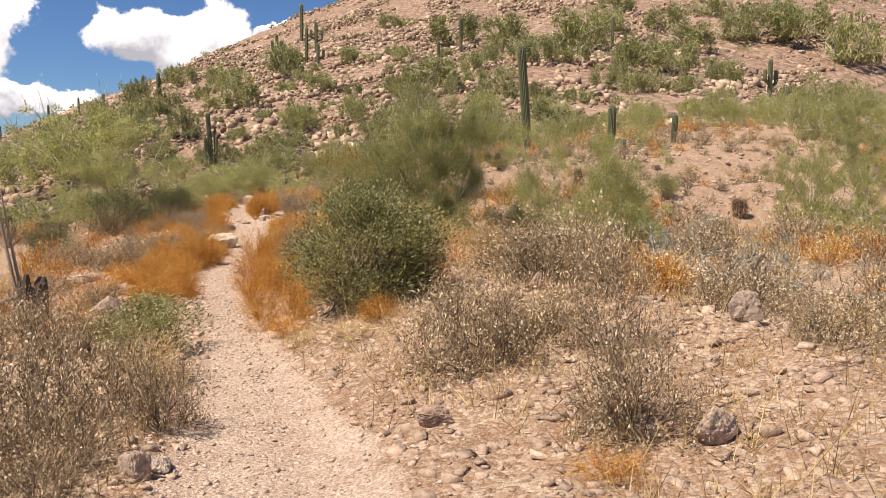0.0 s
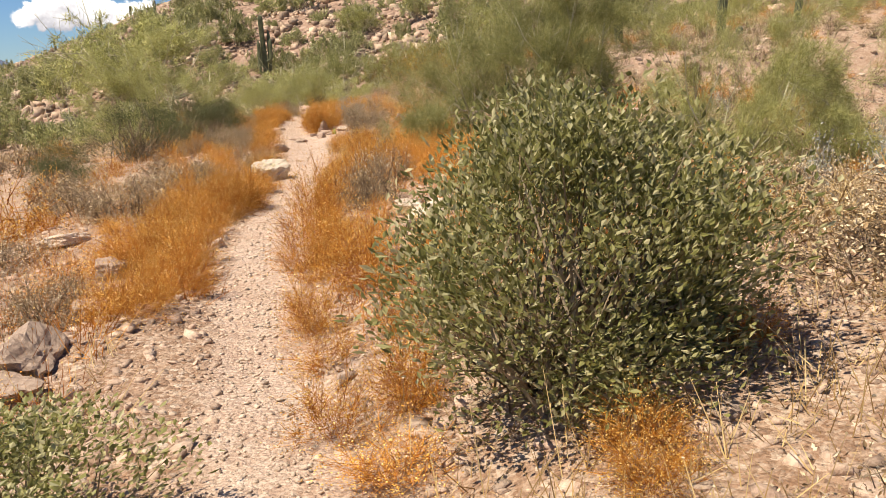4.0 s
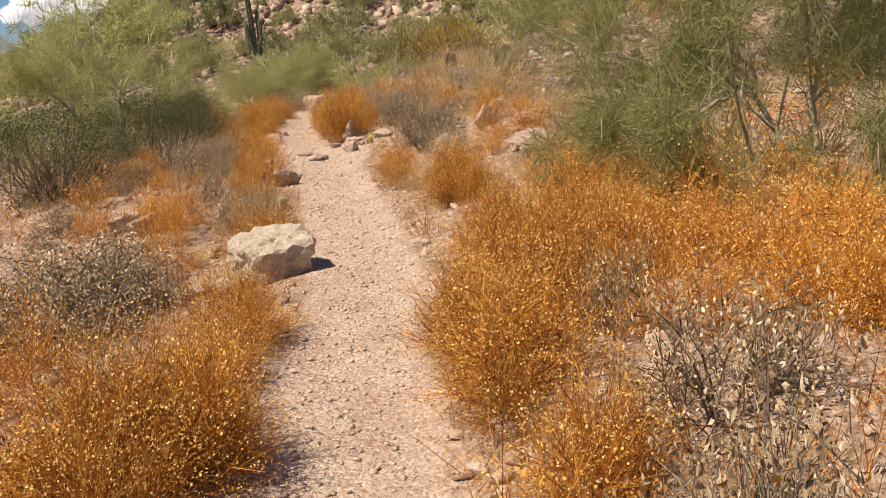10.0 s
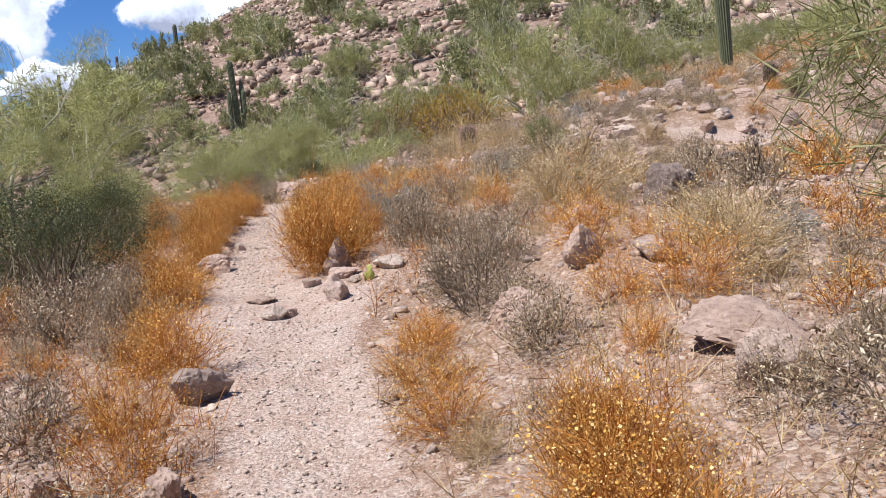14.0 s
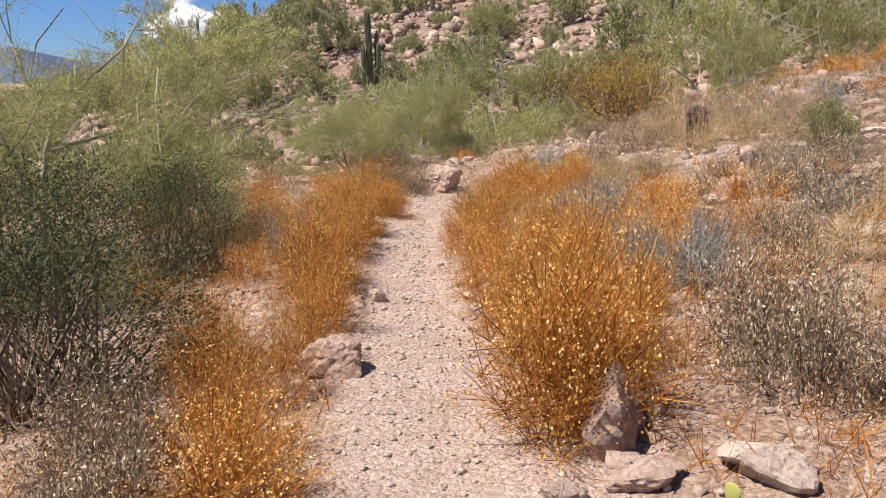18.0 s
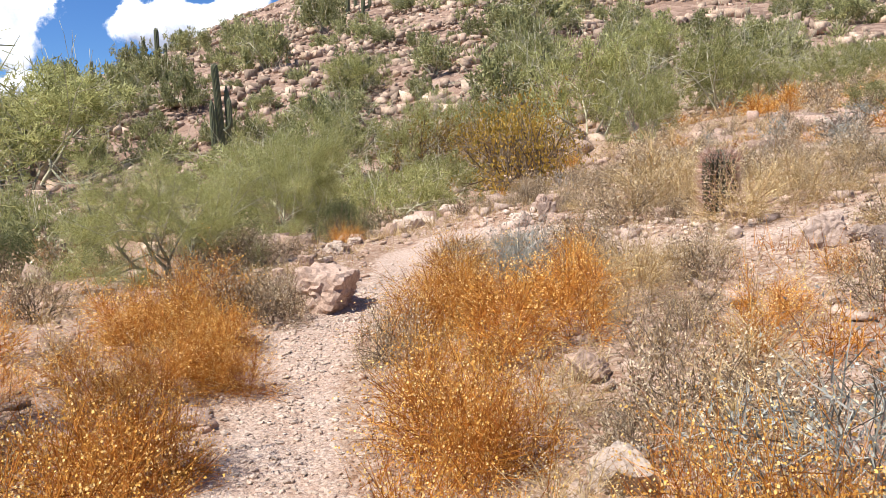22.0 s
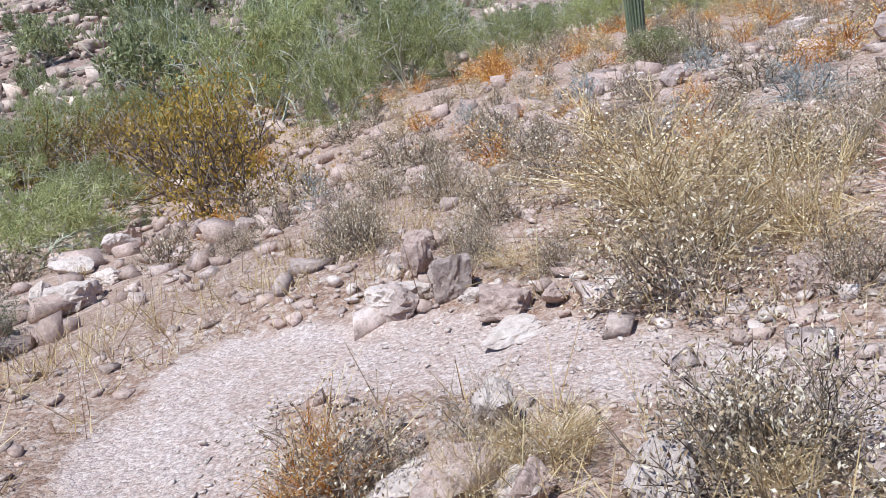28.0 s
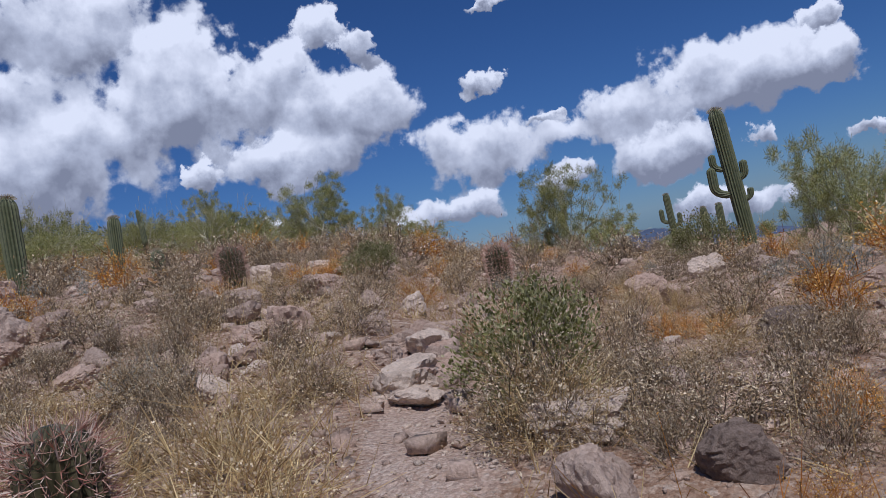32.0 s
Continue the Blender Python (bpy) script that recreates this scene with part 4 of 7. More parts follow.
def shrub(x, y, w, h):
    return plant(SHRUBS if trail_gap(x, y) < 4.2 else FARSHRUBS, "dry_shrub", x, y, w, h, "dry grey-brown brittlebush with curled tan leaves", "shrub", "dry shrubs")


def bare(x, y, w, h):
    return plant(BARE if trail_gap(x, y) < 4.2 else FARBARE, "bare_shrub", x, y, w, h, "nearly leafless grey-brown twiggy desert shrub", "shrub", "bare shrubs")


def silver(x, y, w, h):
    return plant(SILVER if trail_gap(x, y) < 4.2 else FARSILVER, "silver_shrub", x, y, w, h, "silver-grey bursage shrub among orange grass", "shrub", "silver shrubs")


def jojoba(x, y, w, h, big=False):
    return plant(BIGJOJOBA if big else JOJOBA, "jojoba_bush", x, y, w, h, "dense rounded jojoba bush with leathery olive-green leaves", "bush", "jojoba bushes")


def dark_bush(x, y, w, h):
    return plant(DARK, "evergreen_bush", x, y, w, h, "dark green dense evergreen desert bush below the trail", "bush", "evergreen bushes")


def verde(x, y, w, h, turn=None):
    return plant(VERDE, "palo_verde", x, y, w, h, "airy green palo verde tree with crooked limbs", "tree", "palo verdes", ("trunk", "crown"), turn)


def open_verde(x, y, w, h, turn=None):
    return plant(LIMBVERDE if x < 10 else OPENVERDE, "open_palo_verde", x, y, w, h, "open grey-green palo verde with bare crooked limbs showing", "tree", "open palo verdes", ("trunk", "crown"), turn)


def lush_verde(x, y, w, h):
    return plant(LUSHVERDE, "lush_palo_verde", x, y, w, h, "wide yellow-green palo verde overhanging orange grass", "tree", "palo verdes", ("trunk", "crown"), 3.4)


def mid_verde(x, y, w, h):
    return plant(VERDE if trail_gap(x, y) < 6.5 else MIDVERDE, "palo_verde_tree", x, y, w, h, "rounded yellow-green palo verde tree on the slope", "tree", "slope palo verdes", ("trunk", "crown"))


def far_verde(x, y, w, h):
    return plant(FARVERDE, "hill_tree", x, y, w, h, "small green palo verde on the rocky hillside", "tree", "hillside trees", ("trunk", "crown"))


def creosote(x, y, w, h):
    return plant(CREOSOTE, "creosote_bush", x, y, w, h, "olive-yellow creosote bush with dark upright stems", "bush", "creosote bushes")


def barrel(x, y, h, r, tilt=(0, 0)):
    return plant(BARRELS, "barrel_cactus", x, y, r / 0.17, h / 0.62, "ribbed barrel cactus with reddish straw-coloured curved spines", "cactus", "barrel cacti", ("body", "spine_cover"), None, tilt)


ROCK_LABEL = {"rock_pink": "angular pinkish-brown boulder resting on stony soil", "rock_grey": "weathered grey-brown boulder resting on stony soil", "rock_dark": "dark brown angular boulder on stony soil", "rock_pale": "pale cream boulder beside the trail", "rock_lichen": "cream boulder with yellow-green lichen patches"}
ROCK_MESH = {}


def rock(x, y, w, h, kind="rock_pink", d=None, turn=None, form=None):
    """A boulder w metres wide and h above the ground, a quarter of it buried."""
    i = COUNT.get("rock", 0)
    COUNT["rock"] = i + 1
    key = ((i if form is None else form) % len(ROCKS), kind)
    if key not in ROCK_MESH:
        me = ROCKS[key[0]].copy()
        me.materials.append(M[kind])
        ROCK_MESH[key] = me
    o = tagged(new("boulder" if w > 0.3 else "stone", ROCK_MESH[key]), ROCK_LABEL[kind], "rock", "boulders")
    s = h / 0.52
    o.scale = (w / 0.86, (d or w * 0.8) / 0.86, s)
    o.location = (x, y, float(land(x, y)) + h * 0.3)
    o.rotation_euler = (0.12 * math.sin(i * 1.7), 0.12 * math.cos(i * 2.3), (i * 1.3) % 6.28 if turn is None else turn)
    return o

# ---------------------------------------------------------------- the ground sheet
def spaced(lo, hi, step, out):
    core = np.arange(lo, hi + 1e-6, step)
    grow_by = step * 1.13 ** np.arange(1, 80)
    tail = np.cumsum(grow_by)
    tail = np.append(tail[tail < out], out)
    return np.concatenate([lo - tail[::-1], core, hi + tail])


gx, gy = spaced(-7, 13, 0.11, 3500), spaced(-2, 42, 0.13, 3500)
GX, GY = np.meshgrid(gx, gy)
GZ = land(GX, GY)
nx, ny = len(gx), len(gy)
me = bpy.data.meshes.new("ground")
me.vertices.add(nx * ny)
me.vertices.foreach_set("co", np.stack([GX, GY, GZ], -1).reshape(-1))
q = (np.arange(ny - 1)[:, None] * nx + np.arange(nx - 1)[None]).reshape(-1)
F = np.stack([q, q + 1, q + nx + 1, q + nx], 1)
me.loops.add(F.size)
me.loops.foreach_set("vertex_index", F.reshape(-1))
me.polygons.add(len(F))
me.polygons.foreach_set("loop_start", np.arange(len(F)) * 4)
me.polygons.foreach_set("use_smooth", [True] * len(F))
me.materials.append(M["soil"])
me.update(calc_edges=True)
mask_at = me.attributes.new("trail", "FLOAT", "POINT")
mask_at.data.foreach_set("value", (1 - np.clip((trail_gap(GX, GY) - 0.20) / 0.35, 0, 1)).reshape(-1))
hill_at = me.attributes.new("hill", "FLOAT", "POINT")
hill_at.data.foreach_set("value", np.clip((hill_land(GX, GY) - near_land(GX, GY)) / 3, 0, 1).reshape(-1))
ground = tagged(new("ground", me), "stony tan desert ground with a trodden pale gravel trail", "ground", kind="structure")

# ---------------------------------------------------------------- plants and boulders beside the trail
# jojobaB
jojoba(1.55, 8.42, 1.5, 1.16, True)
# jojoba
jojoba(-0.49, 7.96, 1.08, 0.52)
jojoba(6.45, 34.45, 0.75, 0.62)
jojoba(12.43, 35.32, 0.76, 0.44)
jojoba(13.72, 44.02, 1.28, 0.59)
# bare
bare(2.10, 3.92, 0.64, 0.71)
bare(2.35, 5.78, 0.72, 0.37)
bare(4.14, 5.95, 0.87, 0.39)
bare(2.46, 13.73, 0.57, 0.45)
bare(3.11, 18.36, 0.40, 0.30)
bare(2.56, 25.00, 0.95, 0.66)
bare(2.61, 25.13, 0.82, 0.62)
bare(3.01, 26.04, 0.65, 0.42)
bare(3.17, 33.26, 0.56, 0.39)
bare(3.83, 33.91, 0.62, 0.28)
# shrub
shrub(2.85, 32.35, 0.65, 0.42)
shrub(3.7, 31.9, 0.6, 0.36)
shrub(2.45, 31.9, 0.45, 0.3)
shrub(3.86, 36.10, 0.80, 0.42)
shrub(4.02, 35.62, 0.60, 0.34)
shrub(4.30, 34.60, 0.70, 0.34)
shrub(-0.22, 5.45, 0.55, 0.52)
shrub(-0.55, 5.95, 0.70, 0.50)
shrub(-1.25, 4.75, 0.85, 0.60)
shrub(-1.55, 5.60, 0.90, 0.62)
shrub(-0.75, 4.10, 0.60, 0.42)
shrub(-1.75, 6.80, 0.90, 0.55)
shrub(1.62, 5.45, 0.80, 0.55)
shrub(4.55, 4.60, 0.80, 0.45)
shrub(4.90, 6.80, 0.80, 0.45)
shrub(1.35, 35.55, 0.55, 0.32)
shrub(0.98, 35.90, 0.60, 0.34)
shrub(1.20, 38.90, 1.00, 0.42)
shrub(2.14, 3.80, 0.75, 0.53)
shrub(3.89, 4.50, 0.75, 0.36)
shrub(-0.73, 4.85, 0.75, 0.51)
shrub(2.64, 5.14, 0.72, 0.50)
shrub(1.87, 5.47, 0.91, 0.63)
shrub(-0.98, 5.62, 0.98, 0.68)
shrub(4.00, 5.81, 0.85, 0.47)
shrub(2.33, 5.89, 0.75, 0.38)
shrub(2.05, 6.66, 0.81, 0.43)
shrub(5.34, 7.61, 1.01, 0.41)
shrub(4.00, 7.63, 0.86, 0.39)
shrub(3.29, 7.93, 1.08, 0.54)
shrub(-0.94, 8.09, 0.78, 0.49)
shrub(-1.54, 8.57, 1.01, 0.59)
shrub(-1.97, 10.00, 1.00, 0.47)
shrub(-1.28, 11.40, 0.63, 0.33)
shrub(-1.34, 12.14, 0.78, 0.37)
shrub(2.88, 13.94, 0.45, 0.33)
shrub(-2.39, 14.85, 1.14, 0.39)
shrub(1.54, 15.11, 0.77, 0.68)
shrub(1.40, 15.34, 0.68, 0.47)
shrub(1.69, 15.37, 0.65, 0.18)
shrub(-1.09, 15.48, 0.54, 0.22)
shrub(8.40, 15.90, 1.00, 0.33)
shrub(1.92, 16.31, 0.84, 0.52)
shrub(-1.55, 17.05, 1.14, 0.59)
shrub(-1.85, 17.18, 0.70, 0.43)
shrub(3.72, 17.28, 0.70, 0.41)
shrub(2.01, 17.37, 0.42, 0.44)
shrub(-1.32, 18.21, 0.73, 0.41)
shrub(-2.41, 18.28, 1.10, 0.59)
shrub(-0.92, 19.30, 1.11, 0.47)
shrub(-1.71, 19.63, 0.68, 0.50)
shrub(-0.93, 19.86, 1.12, 0.52)
shrub(-0.65, 20.22, 0.69, 0.51)
shrub(-1.19, 20.26, 1.58, 0.55)
shrub(-1.21, 21.08, 1.47, 0.50)
shrub(3.30, 21.34, 0.77, 0.48)
shrub(3.45, 21.82, 0.89, 0.46)
shrub(0.35, 22.19, 0.66, 0.47)
shrub(3.17, 22.28, 0.58, 0.24)
shrub(0.16, 22.61, 0.84, 0.39)
shrub(2.69, 23.87, 0.70, 0.36)
shrub(-0.36, 24.25, 0.78, 0.45)
shrub(2.79, 24.72, 0.70, 0.33)
shrub(30.43, 24.74, 1.00, 0.42)
shrub(2.59, 25.61, 0.78, 0.53)
shrub(-0.06, 25.72, 0.51, 0.36)
shrub(3.04, 25.93, 0.69, 0.42)
shrub(-0.22, 26.82, 0.59, 0.39)
shrub(0.17, 26.93, 0.61, 0.21)
shrub(3.05, 27.00, 0.62, 0.31)
shrub(3.42, 27.06, 0.74, 0.31)
shrub(-0.17, 27.13, 0.67, 0.51)
shrub(2.89, 27.22, 0.58, 0.38)
shrub(2.60, 27.40, 0.60, 0.57)
shrub(2.68, 27.74, 0.83, 0.51)
shrub(2.62, 27.98, 0.68, 0.49)
shrub(-0.41, 28.01, 0.73, 0.45)
shrub(3.26, 29.07, 0.49, 0.46)
shrub(3.65, 29.71, 0.54, 0.38)
shrub(12.94, 30.66, 1.00, 0.39)
shrub(4.59, 31.03, 1.06, 0.50)
shrub(-0.01, 31.24, 0.45, 0.39)
shrub(4.53, 31.80, 0.50, 0.54)
shrub(4.75, 31.84, 0.67, 0.36)
shrub(2.94, 31.91, 0.81, 0.30)
shrub(4.81, 32.31, 0.73, 0.36)
shrub(13.38, 32.60, 0.93, 0.42)
shrub(5.91, 33.36, 0.55, 0.33)
shrub(6.80, 33.52, 0.46, 0.20)
shrub(3.60, 33.54, 0.47, 0.25)
shrub(13.01, 33.61, 1.00, 0.42)
shrub(5.33, 33.61, 0.42, 0.28)
shrub(5.79, 33.85, 0.71, 0.29)
shrub(6.44, 33.91, 0.66, 0.34)
shrub(6.87, 33.95, 0.41, 0.24)
shrub(5.58, 34.08, 0.45, 0.23)
shrub(5.86, 34.25, 0.45, 0.26)
shrub(13.08, 34.37, 1.00, 0.42)
shrub(5.97, 34.60, 0.72, 0.39)
shrub(4.50, 35.28, 0.36, 0.13)
shrub(10.55, 35.35, 0.69, 0.41)
shrub(9.04, 35.45, 0.65, 0.33)
shrub(7.23, 35.62, 0.47, 0.32)
shrub(1.13, 35.82, 0.82, 0.39)
shrub(8.19, 35.83, 0.50, 0.33)
shrub(9.20, 35.95, 0.49, 0.25)
shrub(1.32, 36.01, 0.58, 0.29)
shrub(10.79, 36.13, 0.76, 0.31)
shrub(4.06, 36.22, 0.54, 0.30)
shrub(6.47, 36.40, 0.40, 0.27)
shrub(6.97, 36.46, 0.47, 0.33)
shrub(1.15, 36.47, 0.67, 0.26)
shrub(5.13, 36.52, 0.45, 0.29)
shrub(7.90, 36.62, 0.59, 0.32)
shrub(7.62, 36.66, 0.70, 0.39)
shrub(10.25, 36.74, 0.66, 0.39)
shrub(10.69, 36.97, 0.88, 0.32)
shrub(0.63, 37.02, 0.67, 0.29)
shrub(9.45, 37.05, 0.59, 0.26)
shrub(4.91, 37.09, 0.96, 0.44)
shrub(3.15, 37.20, 0.64, 0.32)
shrub(7.00, 37.23, 0.64, 0.32)
shrub(10.99, 37.33, 0.92, 0.39)
shrub(6.55, 37.38, 0.74, 0.33)
shrub(6.45, 37.71, 0.84, 0.38)
shrub(8.96, 37.80, 0.64, 0.31)
shrub(8.06, 37.85, 0.85, 0.40)
shrub(4.90, 37.87, 0.36, 0.22)
shrub(10.26, 37.95, 1.00, 0.40)
shrub(9.61, 38.09, 0.56, 0.22)
shrub(0.62, 38.24, 0.84, 0.40)
shrub(4.83, 38.45, 0.33, 0.25)
shrub(1.19, 38.50, 0.70, 0.33)
shrub(4.94, 38.66, 0.39, 0.26)
shrub(1.63, 39.05, 0.55, 0.24)
shrub(8.06, 39.12, 0.76, 0.36)
shrub(7.05, 39.13, 0.70, 0.41)
shrub(1.02, 39.22, 1.22, 0.37)
shrub(6.32, 39.26, 0.83, 0.42)
shrub(4.69, 39.44, 0.45, 0.36)
shrub(9.45, 39.58, 0.93, 0.40)
shrub(4.78, 39.62, 0.64, 0.37)
shrub(7.42, 39.64, 0.63, 0.30)
shrub(5.12, 40.22, 0.55, 0.36)
shrub(7.92, 41.47, 1.00, 0.42)
shrub(5.12, 42.34, 0.57, 0.28)
shrub(9.19, 43.11, 0.86, 0.42)
shrub(5.06, 44.00, 0.76, 0.42)
shrub(15.43, 44.61, 0.92, 0.42)
shrub(8.59, 44.63, 0.84, 0.42)
shrub(16.56, 46.84, 1.00, 0.42)
shrub(10.53, 47.42, 1.00, 0.42)
shrub(12.78, 48.76, 0.80, 0.42)
shrub(4.03, 49.23, 1.00, 0.42)
shrub(4.49, 50.19, 1.36, 0.74)
# tan_tuft
tan_tuft(2.75, 31.7, 0.55, 0.34)
tan_tuft(3.3, 32.6, 0.6, 0.36)
tan_tuft(2.4, 32.6, 0.5, 0.34)
tan_tuft(4.6, 35.0, 0.5, 0.3)
tan_tuft(3.55, 36.70, 0.44, 0.24)
tan_tuft(3.15, 36.55, 0.40, 0.22)
tan_tuft(5.18, 5.91, 0.90, 0.32)
tan_tuft(2.57, 6.17, 0.85, 0.19)
tan_tuft(-0.46, 6.75, 0.82, 0.43)
tan_tuft(1.25, 7.09, 0.76, 0.14)
tan_tuft(0.86, 7.47, 0.51, 0.14)
shrub(3.26, 7.80, 1.05, 0.56)
shrub(3.86, 8.68, 1.47, 0.64)
shrub(3.19, 8.73, 1.07, 0.38)
tan_tuft(3.35, 9.29, 0.99, 0.49)
shrub(4.02, 10.48, 1.06, 0.48)
tan_tuft(2.02, 13.22, 0.45, 0.15)
tan_tuft(0.91, 13.70, 0.54, 0.13)
tan_tuft(1.89, 14.25, 0.58, 0.12)
tan_tuft(3.49, 18.70, 0.72, 0.41)
tan_tuft(4.19, 24.24, 0.90, 0.58)
tan_tuft(4.67, 25.08, 1.28, 0.53)
tan_tuft(4.64, 25.53, 0.59, 0.46)
tan_tuft(4.93, 26.05, 1.14, 0.41)
tan_tuft(4.04, 27.55, 0.76, 0.59)
tan_tuft(4.41, 28.06, 1.31, 0.83)
tan_tuft(4.24, 28.42, 0.75, 0.30)
tan_tuft(4.75, 28.48, 1.69, 0.66)
tan_tuft(12.49, 32.32, 0.73, 0.37)
tan_tuft(8.56, 34.45, 1.00, 0.56)
tan_tuft(5.94, 34.52, 0.74, 0.39)
tan_tuft(6.22, 34.52, 0.79, 0.38)
tan_tuft(4.29, 35.09, 0.50, 0.22)
tan_tuft(5.30, 35.76, 0.90, 0.58)
tan_tuft(7.34, 35.77, 1.00, 0.38)
tan_tuft(9.57, 35.86, 1.00, 0.28)
tan_tuft(6.02, 35.89, 0.75, 0.54)
tan_tuft(6.58, 35.91, 0.66, 0.29)
tan_tuft(6.08, 36.54, 0.76, 0.41)
tan_tuft(3.71, 36.76, 0.38, 0.20)
tan_tuft(5.52, 36.88, 0.63, 0.55)
tan_tuft(6.70, 36.90, 0.71, 0.37)
tan_tuft(7.68, 37.02, 1.00, 0.33)
tan_tuft(5.58, 37.21, 0.73, 0.51)
tan_tuft(5.17, 37.23, 0.81, 0.40)
tan_tuft(7.78, 37.46, 0.69, 0.28)
tan_tuft(6.12, 37.50, 0.94, 0.37)
tan_tuft(5.38, 37.54, 1.24, 0.66)
tan_tuft(4.84, 38.13, 0.48, 0.18)
tan_tuft(5.94, 38.20, 1.46, 0.65)
# tuft
tuft(1.79, 3.43, 0.44, 0.17)
tuft(1.57, 7.69, 0.37, 0.20)
tuft(1.49, 7.41, 0.36, 0.22)
tuft(1.54, 7.62, 0.46, 0.19)
tuft(0.79, 8.07, 0.57, 0.23)
tuft(5.02, 8.21, 0.52, 0.31)
tuft(4.68, 8.18, 0.50, 0.38)
tuft(4.84, 8.32, 0.54, 0.36)
tuft(4.86, 8.51, 0.56, 0.34)
tuft(4.83, 8.10, 0.53, 0.40)
tuft(0.61, 8.69, 0.52, 0.32)
tuft(4.74, 9.07, 0.51, 0.42)
tuft(5.10, 8.77, 0.45, 0.33)
tuft(5.24, 8.81, 0.54, 0.34)
tuft(4.77, 8.86, 0.49, 0.38)
tuft(4.70, 8.69, 0.55, 0.42)
tuft(0.94, 8.71, 0.36, 0.36)
tuft(0.94, 8.72, 0.38, 0.41)
tuft(0.65, 9.71, 0.51, 0.28)
tuft(5.20, 10.11, 0.40, 0.27)
tuft(5.21, 10.31, 0.40, 0.31)
tuft(0.61, 10.40, 0.46, 0.38)
tuft(0.55, 10.58, 0.38, 0.35)
tuft(-0.58, 10.93, 0.58, 0.30)
tuft(-0.48, 11.52, 0.41, 0.31)
tuft(-0.79, 11.64, 0.48, 0.30)
tuft(-0.78, 11.32, 0.46, 0.33)
tuft(-0.50, 11.18, 0.43, 0.41)
tuft(0.81, 12.54, 0.37, 0.19)
tuft(0.89, 12.62, 0.37, 0.20)
tuft(0.62, 12.59, 0.57, 0.64)
tuft(-0.31, 13.43, 0.37, 0.51)
tuft(-0.42, 13.26, 0.39, 0.45)
tuft(-0.70, 13.20, 0.40, 0.46)
tuft(-1.03, 13.78, 0.42, 0.26)
tuft(-1.22, 14.04, 0.50, 0.25)
tuft(-1.30, 13.84, 0.42, 0.25)
tuft(-0.99, 13.89, 0.45, 0.21)
tuft(-0.75, 13.75, 0.55, 0.42)
tuft(-0.66, 13.63, 0.43, 0.37)
tuft(-0.74, 13.61, 0.47, 0.43)
tuft(-0.76, 13.81, 0.50, 0.41)
tuft(-0.77, 14.14, 0.48, 0.42)
tuft(1.07, 13.99, 0.48, 0.30)
tuft(-0.69, 14.34, 0.46, 0.40)
tuft(-0.76, 14.58, 0.50, 0.34)
tuft(-0.62, 14.63, 0.48, 0.32)
tuft(-0.78, 14.60, 0.50, 0.37)
tuft(0.84, 14.52, 0.39, 0.84)
tuft(0.98, 14.70, 0.50, 0.33)
tuft(5.82, 15.25, 0.54, 0.38)
tuft(5.92, 15.22, 0.52, 0.31)
tuft(5.52, 15.37, 0.64, 0.40)
tuft(5.80, 15.61, 0.64, 0.38)
tuft(5.79, 15.17, 0.50, 0.34)
tuft(5.77, 15.18, 0.54, 0.35)
tuft(1.04, 15.60, 0.41, 0.42)
tuft(-0.84, 15.89, 0.53, 0.37)
tuft(-0.33, 15.80, 0.52, 0.48)
tuft(-0.94, 15.92, 0.53, 0.38)
tuft(-0.66, 15.49, 0.49, 0.42)
tuft(-0.19, 16.31, 0.51, 0.46)
tuft(-0.33, 15.95, 0.63, 0.46)
tuft(-0.24, 16.38, 0.57, 0.52)
tuft(-1.59, 16.14, 0.45, 0.23)
tuft(1.45, 16.24, 0.36, 0.46)
tuft(1.39, 16.18, 0.37, 0.47)
tuft(3.15, 16.52, 0.49, 0.24)
tuft(-0.65, 16.79, 0.59, 0.31)
tuft(-0.65, 16.19, 0.58, 0.39)
tuft(-0.45, 16.55, 0.59, 0.30)
tuft(-0.77, 16.74, 0.53, 0.34)
tuft(-1.07, 16.59, 0.43, 0.30)
tuft(2.97, 16.66, 0.39, 0.30)
tuft(2.95, 16.47, 0.46, 0.24)
tuft(2.79, 16.75, 0.49, 0.26)
tuft(2.77, 16.69, 0.44, 0.22)
tuft(1.23, 16.72, 0.42, 0.40)
tuft(-0.34, 16.63, 0.49, 0.51)
tuft(0.05, 16.94, 0.53, 0.65)
tuft(-0.29, 16.95, 0.53, 0.58)
tuft(-0.23, 16.92, 0.54, 0.58)
tuft(-0.14, 16.49, 0.46, 0.60)
tuft(2.88, 16.80, 0.43, 0.32)
tuft(3.13, 16.69, 0.43, 0.37)
tuft(2.96, 16.73, 0.44, 0.28)
tuft(3.01, 16.66, 0.51, 0.36)
tuft(-0.80, 16.69, 0.49, 0.28)
tuft(-0.73, 16.91, 0.42, 0.35)
tuft(-0.54, 16.98, 0.41, 0.36)
tuft(-0.62, 17.03, 0.54, 0.28)
tuft(-0.50, 16.71, 0.54, 0.37)
tuft(1.27, 17.01, 0.51, 0.48)
tuft(-0.27, 17.10, 0.39, 0.56)
tuft(-0.29, 17.22, 0.40, 0.56)
tuft(0.09, 17.20, 0.44, 0.52)
tuft(0.07, 17.09, 0.42, 0.47)
tuft(1.29, 17.31, 0.36, 0.44)
tuft(1.33, 17.53, 0.36, 0.40)
tuft(1.44, 17.54, 0.45, 0.44)
tuft(1.92, 17.77, 0.51, 0.43)
tuft(1.53, 17.51, 0.49, 0.46)
tuft(1.84, 17.64, 0.51, 0.46)
tuft(-0.14, 17.70, 0.46, 0.30)
tuft(0.05, 17.87, 0.44, 0.32)
